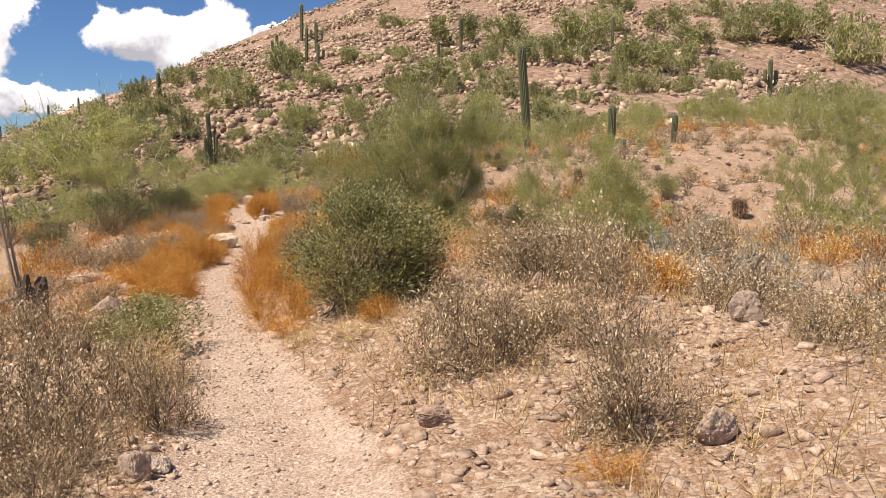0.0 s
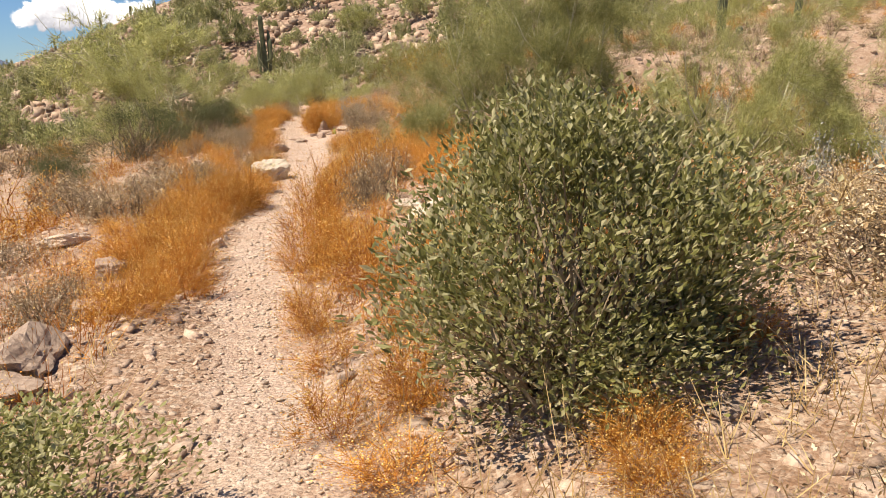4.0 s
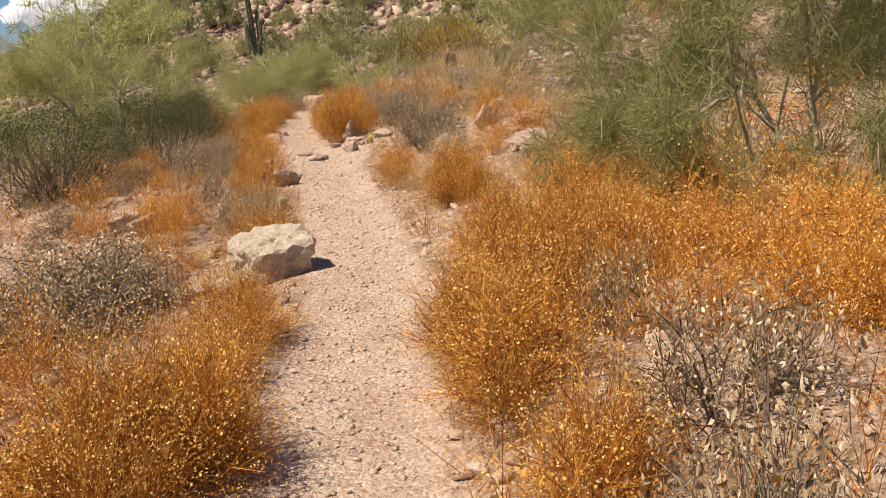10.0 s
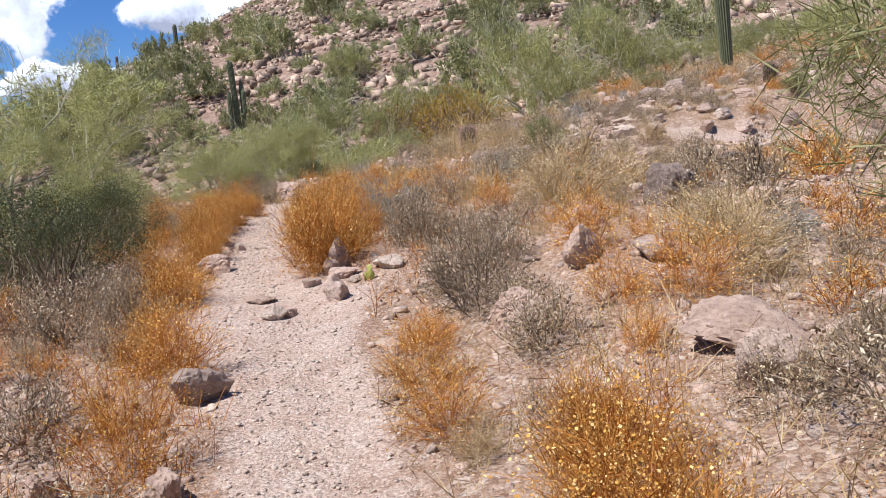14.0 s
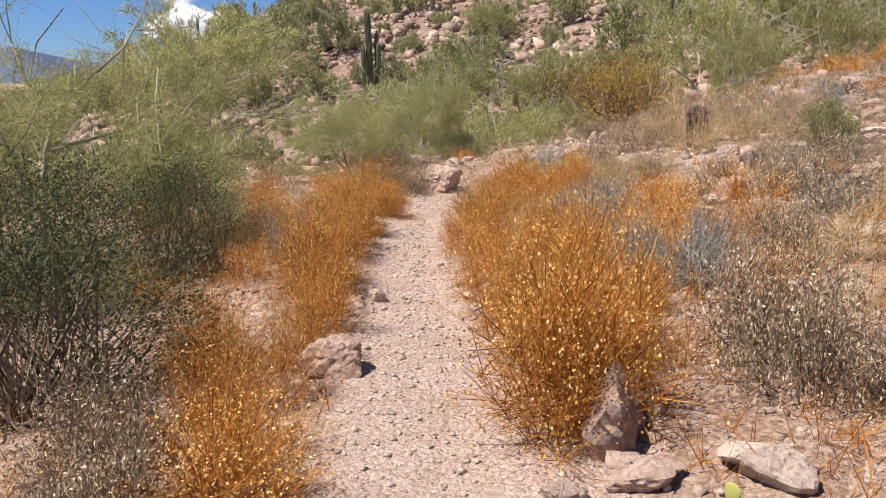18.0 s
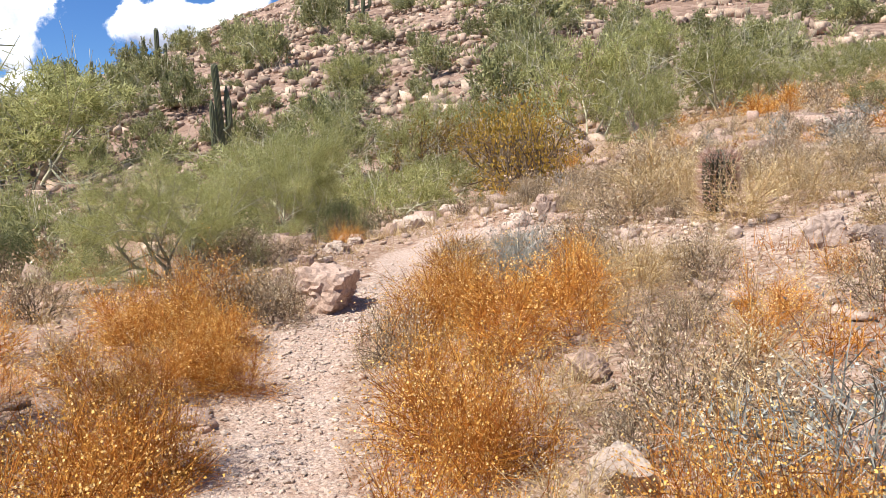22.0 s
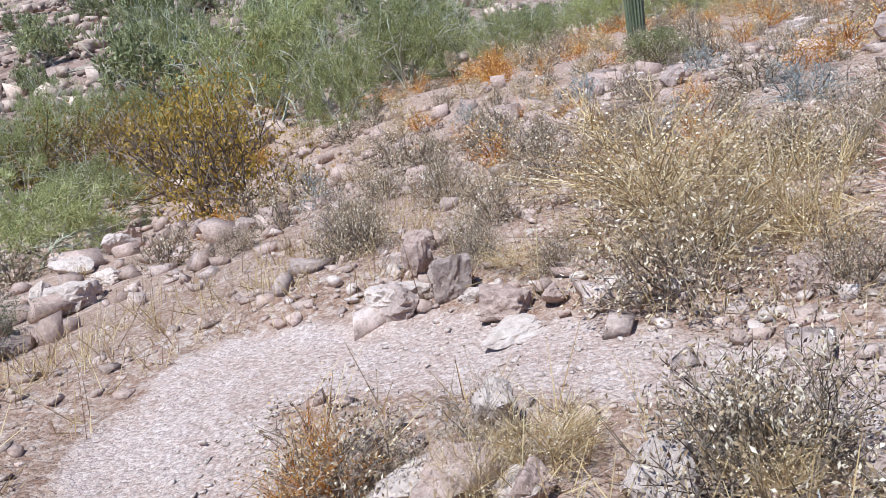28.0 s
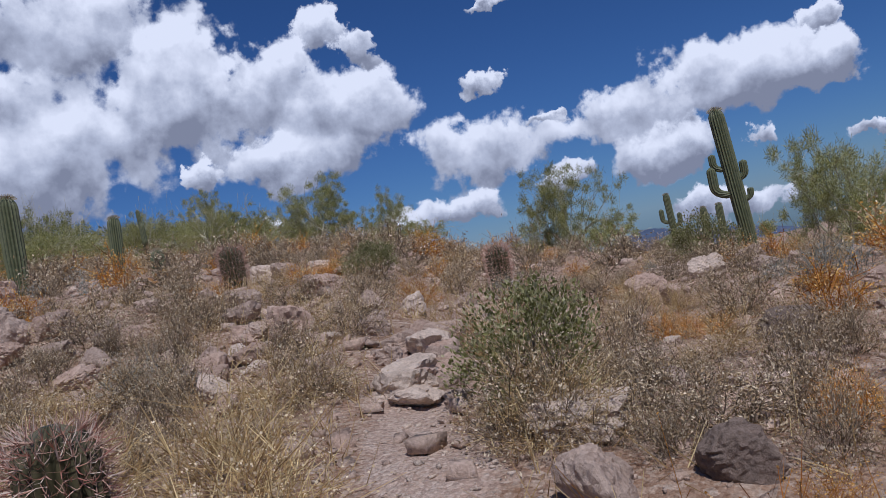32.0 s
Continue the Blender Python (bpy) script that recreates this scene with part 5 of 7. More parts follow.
tuft(0.09, 17.97, 0.49, 0.31)
tuft(0.01, 17.53, 0.48, 0.35)
tuft(2.25, 17.91, 0.36, 0.36)
tuft(2.18, 17.86, 0.36, 0.34)
tuft(1.58, 17.69, 0.54, 0.41)
tuft(1.37, 17.69, 0.51, 0.46)
tuft(1.34, 17.74, 0.50, 0.46)
tuft(1.33, 17.99, 0.53, 0.41)
tuft(2.88, 17.99, 0.48, 0.26)
tuft(3.14, 17.76, 0.40, 0.22)
tuft(2.85, 17.98, 0.47, 0.27)
tuft(3.00, 17.73, 0.50, 0.23)
tuft(1.34, 18.01, 0.49, 0.20)
tuft(2.02, 18.51, 0.43, 0.39)
tuft(2.39, 18.20, 0.48, 0.47)
tuft(2.25, 18.30, 0.47, 0.44)
tuft(2.11, 18.39, 0.52, 0.52)
tuft(2.08, 18.54, 0.43, 0.42)
tuft(0.18, 18.31, 0.43, 0.39)
tuft(0.27, 18.74, 0.61, 0.20)
tuft(2.13, 18.57, 0.48, 0.17)
tuft(2.25, 18.50, 0.46, 0.19)
tuft(2.41, 18.94, 0.41, 0.20)
tuft(2.14, 18.58, 0.39, 0.20)
tuft(2.56, 18.79, 0.43, 0.42)
tuft(2.83, 19.06, 0.36, 0.38)
tuft(2.61, 18.68, 0.38, 0.42)
tuft(1.96, 19.27, 0.43, 0.33)
tuft(2.09, 18.92, 0.50, 0.41)
tuft(2.03, 19.37, 0.47, 0.43)
tuft(2.40, 19.28, 0.45, 0.42)
tuft(2.03, 19.39, 0.47, 0.39)
tuft(1.27, 19.14, 0.44, 0.49)
tuft(1.23, 19.41, 0.36, 0.62)
tuft(1.22, 19.18, 0.36, 0.55)
tuft(1.71, 19.07, 0.48, 0.46)
tuft(1.85, 19.51, 0.39, 0.45)
tuft(1.58, 19.29, 0.40, 0.49)
tuft(2.00, 19.40, 0.50, 0.51)
tuft(6.52, 19.87, 0.89, 0.50)
tuft(7.37, 19.48, 0.81, 0.53)
tuft(6.38, 19.61, 0.94, 0.40)
tuft(6.92, 19.06, 0.87, 0.48)
tuft(6.57, 19.63, 0.88, 0.40)
tuft(6.36, 19.56, 0.85, 0.49)
tuft(7.42, 19.41, 0.76, 0.52)
tuft(6.72, 19.42, 0.83, 0.43)
tuft(3.13, 19.92, 0.58, 0.27)
tuft(3.10, 19.57, 0.44, 0.32)
tuft(2.62, 19.59, 0.55, 0.31)
tuft(2.71, 20.06, 0.58, 0.32)
tuft(2.60, 19.91, 0.50, 0.25)
tuft(2.88, 20.30, 0.61, 0.28)
tuft(2.41, 21.50, 0.46, 0.38)
tuft(1.98, 21.47, 0.52, 0.41)
tuft(2.16, 21.29, 0.51, 0.46)
tuft(2.15, 21.56, 0.59, 0.46)
tuft(2.14, 21.63, 0.52, 0.44)
tuft(2.21, 22.19, 0.47, 0.49)
tuft(2.35, 22.31, 0.47, 0.41)
tuft(2.31, 22.32, 0.46, 0.38)
tuft(2.32, 22.21, 0.52, 0.38)
tuft(2.44, 22.14, 0.51, 0.48)
tuft(1.91, 23.83, 0.60, 0.31)
tuft(0.17, 24.10, 0.51, 0.36)
tuft(2.04, 24.46, 0.60, 0.31)
tuft(2.12, 24.65, 0.44, 0.25)
tuft(0.36, 27.30, 0.36, 0.39)
tuft(0.22, 27.18, 0.36, 0.45)
tuft(1.56, 27.53, 0.60, 0.86)
tuft(1.42, 28.12, 0.53, 0.83)
tuft(1.37, 27.94, 0.52, 0.81)
tuft(1.32, 27.69, 0.56, 0.75)
tuft(1.80, 28.20, 0.49, 0.75)
tuft(1.61, 27.56, 0.50, 0.69)
tuft(1.78, 27.63, 0.67, 0.85)
tuft(1.92, 28.01, 0.37, 0.29)
tuft(2.08, 27.99, 0.36, 0.36)
tuft(2.12, 28.20, 0.61, 0.39)
tuft(0.33, 28.36, 0.36, 0.47)
tuft(0.06, 28.10, 0.36, 0.48)
tuft(0.01, 28.05, 0.36, 0.50)
tuft(1.90, 28.50, 0.38, 0.32)
tuft(1.81, 28.33, 0.41, 0.33)
tuft(1.82, 28.65, 0.36, 0.36)
tuft(2.30, 28.84, 0.46, 0.43)
tuft(2.32, 28.73, 0.39, 0.43)
tuft(0.43, 28.88, 0.42, 0.50)
tuft(-0.27, 29.14, 0.36, 0.22)
tuft(-0.15, 29.10, 0.36, 0.26)
tuft(1.76, 29.23, 0.49, 0.43)
tuft(1.80, 29.37, 0.44, 0.46)
tuft(1.95, 28.79, 0.55, 0.48)
tuft(-0.23, 29.27, 0.61, 0.24)
tuft(2.77, 29.42, 0.36, 0.36)
tuft(2.38, 29.64, 0.42, 0.29)
tuft(1.78, 29.52, 0.37, 0.42)
tuft(1.64, 29.41, 0.43, 0.37)
tuft(1.64, 29.31, 0.40, 0.34)
tuft(0.41, 29.79, 0.36, 0.44)
tuft(0.48, 29.43, 0.41, 0.58)
tuft(2.13, 29.86, 0.36, 0.33)
tuft(0.37, 29.97, 0.52, 0.52)
tuft(2.32, 30.05, 0.51, 0.43)
tuft(2.34, 30.23, 0.52, 0.39)
tuft(2.25, 30.32, 0.46, 0.42)
tuft(0.47, 30.45, 0.36, 0.55)
tuft(0.31, 30.49, 0.37, 0.49)
tuft(0.30, 30.55, 0.40, 0.55)
tuft(1.73, 30.65, 0.39, 0.42)
tuft(1.61, 30.33, 0.44, 0.37)
tuft(0.45, 30.51, 0.36, 0.20)
tuft(0.55, 30.68, 0.37, 0.26)
tuft(2.79, 30.73, 0.40, 0.27)
tuft(2.86, 30.59, 0.36, 0.22)
tuft(2.23, 30.82, 0.42, 0.37)
tuft(2.10, 30.80, 0.37, 0.32)
tuft(11.12, 30.78, 0.36, 0.23)
tuft(10.70, 30.82, 0.39, 0.24)
tuft(11.00, 30.82, 0.45, 0.22)
tuft(10.62, 30.86, 0.50, 0.24)
tuft(2.29, 30.79, 0.46, 0.48)
tuft(2.32, 31.11, 0.58, 0.41)
tuft(2.21, 31.14, 0.42, 0.48)
tuft(2.71, 31.06, 0.41, 0.19)
tuft(9.58, 31.24, 0.48, 0.27)
tuft(0.43, 31.53, 0.36, 0.44)
tuft(0.56, 31.40, 0.38, 0.38)
tuft(0.46, 31.67, 0.56, 0.53)
tuft(1.89, 32.20, 0.38, 0.48)
tuft(2.10, 32.25, 0.39, 0.48)
tuft(1.98, 32.28, 0.47, 0.48)
tuft(9.80, 32.31, 0.58, 0.22)
tuft(9.59, 32.65, 0.37, 0.22)
tuft(9.65, 32.89, 0.38, 0.26)
tuft(9.94, 32.65, 0.41, 0.21)
tuft(0.70, 32.76, 0.36, 0.42)
tuft(0.52, 32.61, 0.44, 0.39)
tuft(0.74, 32.74, 0.41, 0.42)
tuft(1.86, 32.73, 0.52, 0.47)
tuft(1.96, 33.27, 0.40, 0.48)
tuft(5.86, 33.24, 0.30, 0.19)
tuft(0.09, 33.21, 0.36, 0.29)
tuft(0.43, 33.07, 0.40, 0.27)
tuft(5.61, 33.37, 0.38, 0.23)
tuft(2.44, 33.62, 0.40, 0.20)
tuft(2.25, 33.75, 0.36, 0.18)
tuft(30.84, 33.17, 0.95, 0.67)
tuft(30.46, 33.88, 1.25, 0.72)
tuft(30.49, 34.23, 1.12, 0.78)
tuft(30.12, 33.26, 1.09, 0.69)
tuft(31.22, 33.64, 0.95, 0.79)
tuft(30.58, 32.94, 0.95, 0.67)
tuft(30.04, 33.80, 1.27, 0.89)
tuft(30.31, 34.19, 1.15, 0.90)
tuft(0.84, 34.08, 0.37, 0.36)
tuft(1.07, 33.94, 0.43, 0.35)
tuft(0.91, 33.97, 0.42, 0.38)
tuft(0.61, 33.85, 0.50, 0.36)
tuft(0.24, 33.90, 0.36, 0.31)
tuft(0.50, 34.07, 0.39, 0.26)
tuft(0.40, 33.67, 0.43, 0.30)
tuft(0.76, 34.30, 0.42, 0.31)
tuft(0.83, 34.47, 0.39, 0.37)
tuft(0.85, 34.16, 0.50, 0.32)
tuft(0.77, 34.35, 0.36, 0.33)
tuft(2.40, 34.63, 0.46, 0.40)
tuft(2.45, 34.56, 0.36, 0.43)
tuft(2.58, 34.70, 0.39, 0.41)
tuft(3.30, 34.74, 0.42, 0.42)
tuft(3.22, 34.40, 0.43, 0.47)
tuft(3.38, 34.77, 0.39, 0.46)
tuft(2.07, 34.54, 0.36, 0.38)
tuft(2.28, 34.43, 0.36, 0.46)
tuft(2.96, 34.58, 0.36, 0.25)
tan_tuft(3.80, 34.89, 0.43, 0.28)
tan_tuft(3.91, 34.66, 0.36, 0.30)
tan_tuft(4.05, 34.72, 0.41, 0.33)
tuft(0.99, 34.94, 0.53, 0.29)
tuft(0.35, 35.03, 0.51, 0.34)
tuft(0.63, 35.07, 0.54, 0.32)
tuft(0.48, 35.26, 0.57, 0.31)
tuft(0.91, 34.92, 0.54, 0.29)
tuft(0.88, 34.97, 0.54, 0.29)
tuft(2.70, 35.03, 0.54, 0.32)
tuft(0.27, 35.42, 0.37, 0.23)
tuft(0.38, 35.32, 0.36, 0.27)
tuft(0.26, 35.34, 0.37, 0.30)
tuft(0.78, 35.48, 0.41, 0.26)
tuft(0.72, 35.52, 0.43, 0.28)
tuft(0.63, 35.70, 0.49, 0.31)
tan_tuft(3.82, 36.04, 0.36, 0.24)
tan_tuft(3.84, 35.71, 0.36, 0.21)
tuft(12.45, 35.85, 0.37, 0.23)
tuft(12.34, 36.03, 0.36, 0.24)
tuft(12.46, 36.20, 0.37, 0.26)
tuft(2.69, 36.21, 0.59, 0.25)
tuft(0.64, 36.30, 0.36, 0.14)
tuft(0.34, 36.39, 0.37, 0.15)
tuft(11.69, 37.19, 0.36, 0.21)
tuft(11.56, 36.90, 0.36, 0.22)
tuft(3.11, 37.23, 0.44, 0.32)
tuft(2.30, 39.86, 0.36, 0.26)
tuft(2.47, 39.86, 0.36, 0.22)
tuft(2.72, 41.68, 0.36, 0.32)
tuft(2.59, 41.74, 0.36, 0.23)
tuft(2.84, 43.52, 0.37, 0.22)
tuft(2.71, 43.26, 0.49, 0.23)
tuft(2.95, 43.09, 0.46, 0.26)
tuft(2.80, 44.46, 0.48, 0.42)
tuft(2.99, 44.44, 0.48, 0.41)
tuft(3.10, 44.78, 0.54, 0.43)
tuft(2.74, 44.54, 0.44, 0.36)
tuft(2.82, 44.81, 0.54, 0.39)
tuft(19.03, 54.10, 0.99, 0.72)
tuft(18.55, 54.56, 0.87, 0.57)
tuft(19.12, 54.16, 0.80, 0.76)
tuft(18.53, 54.36, 0.91, 0.58)
tuft(19.30, 54.62, 0.89, 0.78)
tuft(19.34, 54.95, 0.93, 0.61)
tuft(19.38, 54.42, 0.77, 0.66)
tuft(19.55, 54.63, 1.05, 0.76)
# silver
silver(3.08, 35.2, 0.72, 0.56)
silver(7.48, 9.52, 1.07, 0.41)
silver(6.64, 10.56, 1.37, 0.50)
silver(2.71, 29.11, 0.69, 0.42)
silver(2.87, 29.27, 0.57, 0.49)
silver(2.53, 29.35, 0.56, 0.44)
silver(2.59, 29.59, 0.58, 0.41)
silver(2.59, 30.31, 0.66, 0.39)
silver(3.42, 30.75, 0.28, 0.17)
silver(4.62, 30.85, 0.73, 0.36)
silver(2.68, 31.11, 0.95, 0.49)
silver(5.04, 32.60, 0.70, 0.37)
silver(3.33, 35.33, 0.50, 0.30)
silver(3.22, 35.56, 0.48, 0.29)
silver(8.05, 36.53, 0.26, 0.21)
silver(7.81, 36.80, 0.49, 0.36)
silver(8.81, 38.77, 0.83, 0.40)
# dark_bush
dark_bush(-3.80, 23.49, 1.11, 0.62)
dark_bush(-4.04, 25.11, 1.41, 0.79)
# verde
verde(8.48, 18.94, 4.21, 2.70)
lush_verde(4.95, 19.7, 4.0, 2.9)
# rock_pink
rock(1.28, 4.61, 0.22, 0.11, "rock_pink")
rock(3.00, 7.35, 0.20, 0.16, "rock_pink")
rock(1.54, 13.12, 0.22, 0.04, "rock_pink")
rock(1.28, 13.58, 0.30, 0.08, "rock_pink")
rock(2.59, 15.03, 0.28, 0.14, "rock_pink")
rock(0.52, 15.38, 0.11, 0.06, "rock_pink")
rock(2.46, 15.40, 0.26, 0.09, "rock_pale")
rock(3.42, 22.91, 0.72, 0.17, "rock_pink")
rock(-0.88, 22.98, 0.34, 0.23, "rock_pink")
rock(0.53, 23.07, 0.17, 0.16, "rock_pink")
rock(-1.16, 23.31, 0.35, 0.18, "rock_pink")
rock(-0.08, 23.50, 0.25, 0.15, "rock_pink")
rock(2.71, 24.44, 0.41, 0.24, "rock_pink")
rock(3.42, 25.13, 0.38, 0.30, "rock_pink")
rock(1.22, 26.12, 0.18, 0.07, "rock_pink")
rock(3.90, 26.25, 0.44, 0.20, "rock_pink")
rock(1.02, 26.83, 0.31, 0.05, "rock_pink")
rock(1.80, 27.07, 0.32, 0.10, "rock_pink")
rock(6.27, 27.16, 0.40, 0.19, "rock_pink")
rock(2.52, 30.26, 0.25, 0.09, "rock_pink")
rock(3.98, 30.72, 0.38, 0.17, "rock_pink")
rock(3.66, 31.34, 0.21, 0.08, "rock_pink")
rock(12.24, 31.86, 0.39, 0.22, "rock_pink")
rock(13.23, 31.90, 0.57, 0.27, "rock_pink")
rock(5.63, 32.20, 0.32, 0.22, "rock_pink")
rock(7.99, 33.37, 0.26, 0.14, "rock_pink")
rock(0.78, 33.44, 0.22, 0.10, "rock_pink")
rock(9.92, 34.56, 0.38, 0.21, "rock_pink")
rock(8.11, 34.83, 0.27, 0.16, "rock_pink")
rock(7.26, 34.84, 0.23, 0.15, "rock_pink")
rock(7.60, 34.88, 0.38, 0.14, "rock_pink")
rock(8.97, 34.88, 0.38, 0.18, "rock_pink")
rock(7.17, 35.10, 0.38, 0.15, "rock_pink")
rock(8.02, 35.18, 0.22, 0.10, "rock_pink")
rock(8.51, 35.74, 0.32, 0.13, "rock_pink")
rock(9.59, 35.95, 0.34, 0.16, "rock_pink")
rock(8.11, 36.05, 0.26, 0.10, "rock_pink")
rock(7.40, 36.16, 0.23, 0.14, "rock_pink")
rock(8.53, 36.19, 0.33, 0.14, "rock_pink")
rock(9.38, 36.32, 0.38, 0.13, "rock_pink")
rock(9.55, 36.35, 0.33, 0.16, "rock_pink")
rock(8.11, 36.37, 0.27, 0.15, "rock_pink")
rock(8.34, 36.44, 0.29, 0.16, "rock_pink")
rock(8.49, 36.47, 0.25, 0.16, "rock_pink")
rock(5.11, 36.70, 0.23, 0.13, "rock_pink")
rock(0.98, 37.15, 0.19, 0.08, "rock_pink")
rock(0.32, 37.18, 0.26, 0.14, "rock_pink")
rock(10.14, 37.49, 0.31, 0.17, "rock_pink")
rock(8.86, 37.53, 0.38, 0.16, "rock_pink")
rock(4.61, 37.65, 0.18, 0.09, "rock_pink")
rock(10.79, 38.42, 0.41, 0.23, "rock_pink")
rock(10.00, 38.55, 0.45, 0.19, "rock_pink")
rock(4.59, 38.68, 0.19, 0.24, "rock_pink")
rock(4.85, 39.01, 0.21, 0.15, "rock_pink")
rock(2.50, 39.57, 0.16, 0.08, "rock_pink")
rock(9.84, 40.95, 0.29, 0.17, "rock_pink")
rock(18.51, 42.33, 0.91, 0.46, "rock_pink")
rock(22.82, 45.15, 0.87, 0.44, "rock_pink")
rock(6.79, 51.07, 0.50, 0.36, "rock_pink")
rock(10.54, 63.03, 0.91, 0.53, "rock_pink")
rock(8.25, 64.98, 0.91, 0.53, "rock_pink")
# rock_grey
rock(2.40, 3.54, 0.24, 0.17, "rock_grey")
rock(-0.34, 4.58, 0.17, 0.14, "rock_grey")
rock(3.68, 5.17, 0.29, 0.22, "rock_grey")
rock(4.52, 5.97, 0.27, 0.10, "rock_grey")
rock(-1.05, 9.89, 0.46, 0.14, "rock_grey")
rock(-1.03, 10.34, 0.60, 0.21, "rock_grey")
rock(6.74, 10.96, 0.48, 0.32, "rock_grey")
rock(-0.94, 11.54, 0.30, 0.15, "rock_grey")
rock(-1.06, 12.76, 0.18, 0.10, "rock_grey")
rock(-1.17, 13.63, 0.30, 0.19, "rock_grey")
rock(-0.21, 14.31, 0.17, 0.10, "rock_grey")
rock(2.12, 14.54, 0.25, 0.08, "rock_grey")
rock(-0.18, 20.41, 0.21, 0.09, "rock_grey")
rock(3.24, 22.44, 0.31, 0.24, "rock_grey")
rock(0.64, 24.35, 0.38, 0.20, "rock_grey")
rock(3.93, 24.85, 0.45, 0.17, "rock_grey")
rock(1.65, 26.24, 0.23, 0.17, "rock_grey")
rock(1.64, 26.66, 0.26, 0.15, "rock_grey")
rock(1.87, 26.82, 0.19, 0.06, "rock_grey")
rock(1.50, 27.00, 0.17, 0.07, "rock_grey")
rock(4.38, 32.36, 0.35, 0.23, "rock_grey")
rock(7.30, 32.70, 0.26, 0.09, "rock_grey")
rock(6.50, 33.38, 0.33, 0.12, "rock_grey")
rock(10.56, 34.39, 0.43, 0.23, "rock_grey")
rock(5.40, 34.41, 0.26, 0.12, "rock_grey")
rock(11.63, 34.41, 0.36, 0.23, "rock_grey")
rock(5.19, 34.49, 0.35, 0.26, "rock_grey")
rock(8.81, 34.77, 0.34, 0.20, "rock_grey")
rock(6.77, 34.84, 0.18, 0.11, "rock_grey")
rock(7.98, 34.85, 0.25, 0.15, "rock_grey")
rock(7.13, 34.91, 0.22, 0.13, "rock_grey")
rock(7.58, 35.07, 0.21, 0.13, "rock_grey")
rock(8.38, 35.11, 0.28, 0.15, "rock_grey")
rock(7.98, 35.18, 0.21, 0.12, "rock_grey")
rock(9.21, 35.29, 0.27, 0.17, "rock_grey")
rock(9.05, 35.31, 0.26, 0.17, "rock_grey")
rock(10.35, 35.36, 0.39, 0.19, "rock_grey")
rock(5.39, 35.92, 0.20, 0.14, "rock_grey")
rock(9.49, 36.27, 0.37, 0.20, "rock_grey")
rock(10.23, 36.49, 0.37, 0.18, "rock_grey")
rock(10.84, 36.55, 0.33, 0.22, "rock_grey")
rock(8.27, 37.36, 0.27, 0.09, "rock_grey")
rock(9.28, 37.53, 0.27, 0.15, "rock_grey")
rock(10.11, 37.68, 0.35, 0.20, "rock_grey")
rock(9.80, 38.06, 0.36, 0.17, "rock_grey")
rock(4.49, 38.28, 0.21, 0.22, "rock_grey")
rock(10.81, 38.35, 0.36, 0.24, "rock_grey")
rock(4.24, 38.44, 0.27, 0.17, "rock_grey")
rock(10.70, 38.74, 0.59, 0.32, "rock_grey")
rock(4.60, 38.87, 0.20, 0.11, "rock_grey")
rock(11.81, 39.42, 0.59, 0.32, "rock_grey")
rock(10.68, 41.53, 0.34, 0.23, "rock_grey")
rock(5.89, 43.71, 0.31, 0.18, "rock_grey")
rock(6.67, 47.00, 0.41, 0.23, "rock_grey")
# rock_pale
rock(-0.22, 4.69, 0.18, 0.09, "rock_pale")
rock(5.14, 11.22, 0.27, 0.15, "rock_pale")
rock(6.14, 13.28, 0.35, 0.20, "rock_pale")
rock(2.31, 14.26, 0.12, 0.07, "rock_pale")
rock(-2.04, 15.71, 0.57, 0.13, "rock_pale")
rock(1.87, 24.66, 0.27, 0.09, "rock_pale")
rock(1.12, 26.04, 0.20, 0.11, "rock_pale")
rock(2.23, 26.86, 0.27, 0.12, "rock_pale")
rock(2.23, 27.05, 0.28, 0.08, "rock_pale")
rock(4.28, 29.68, 0.28, 0.11, "rock_pale")
rock(0.81, 30.24, 0.17, 0.09, "rock_pale")
rock(13.20, 31.08, 0.50, 0.28, "rock_pale")
rock(5.40, 32.09, 0.30, 0.10, "rock_pale")
rock(4.05, 32.13, 0.40, 0.09, "rock_pale")
rock(5.98, 34.38, 0.47, 0.19, "rock_pale")
rock(7.44, 35.10, 0.37, 0.15, "rock_pale")
rock(7.12, 35.13, 0.40, 0.17, "rock_pale")
rock(9.99, 36.00, 0.30, 0.12, "rock_pale")
rock(8.20, 36.08, 0.34, 0.10, "rock_pale")
rock(3.72, 36.34, 0.13, 0.16, "rock_pale")
rock(9.02, 36.37, 0.22, 0.10, "rock_pale")
rock(3.42, 36.65, 0.19, 0.07, "rock_pale")
rock(4.50, 38.09, 0.14, 0.07, "rock_pale")
rock(2.19, 39.03, 0.29, 0.13, "rock_pale")
rock(2.24, 39.19, 0.34, 0.12, "rock_pale")
rock(2.45, 39.51, 0.18, 0.08, "rock_pale")
rock(2.58, 40.24, 0.21, 0.11, "rock_pale")
rock(3.89, 43.51, 0.48, 0.27, "rock_pale")
rock(3.98, 43.75, 0.54, 0.27, "rock_pale")
rock(4.66, 44.81, 0.51, 0.20, "rock_pale")
rock(4.07, 45.65, 0.26, 0.29, "rock_pale")
rock(5.11, 48.39, 0.81, 0.19, "rock_pale")
rock(6.31, 49.89, 0.58, 0.37, "rock_pale")
rock(5.39, 50.23, 0.57, 0.26, "rock_pale")
rock(8.28, 59.15, 0.77, 0.75, "rock_pale")
rock(7.26, 63.03, 0.85, 0.49, "rock_pale")
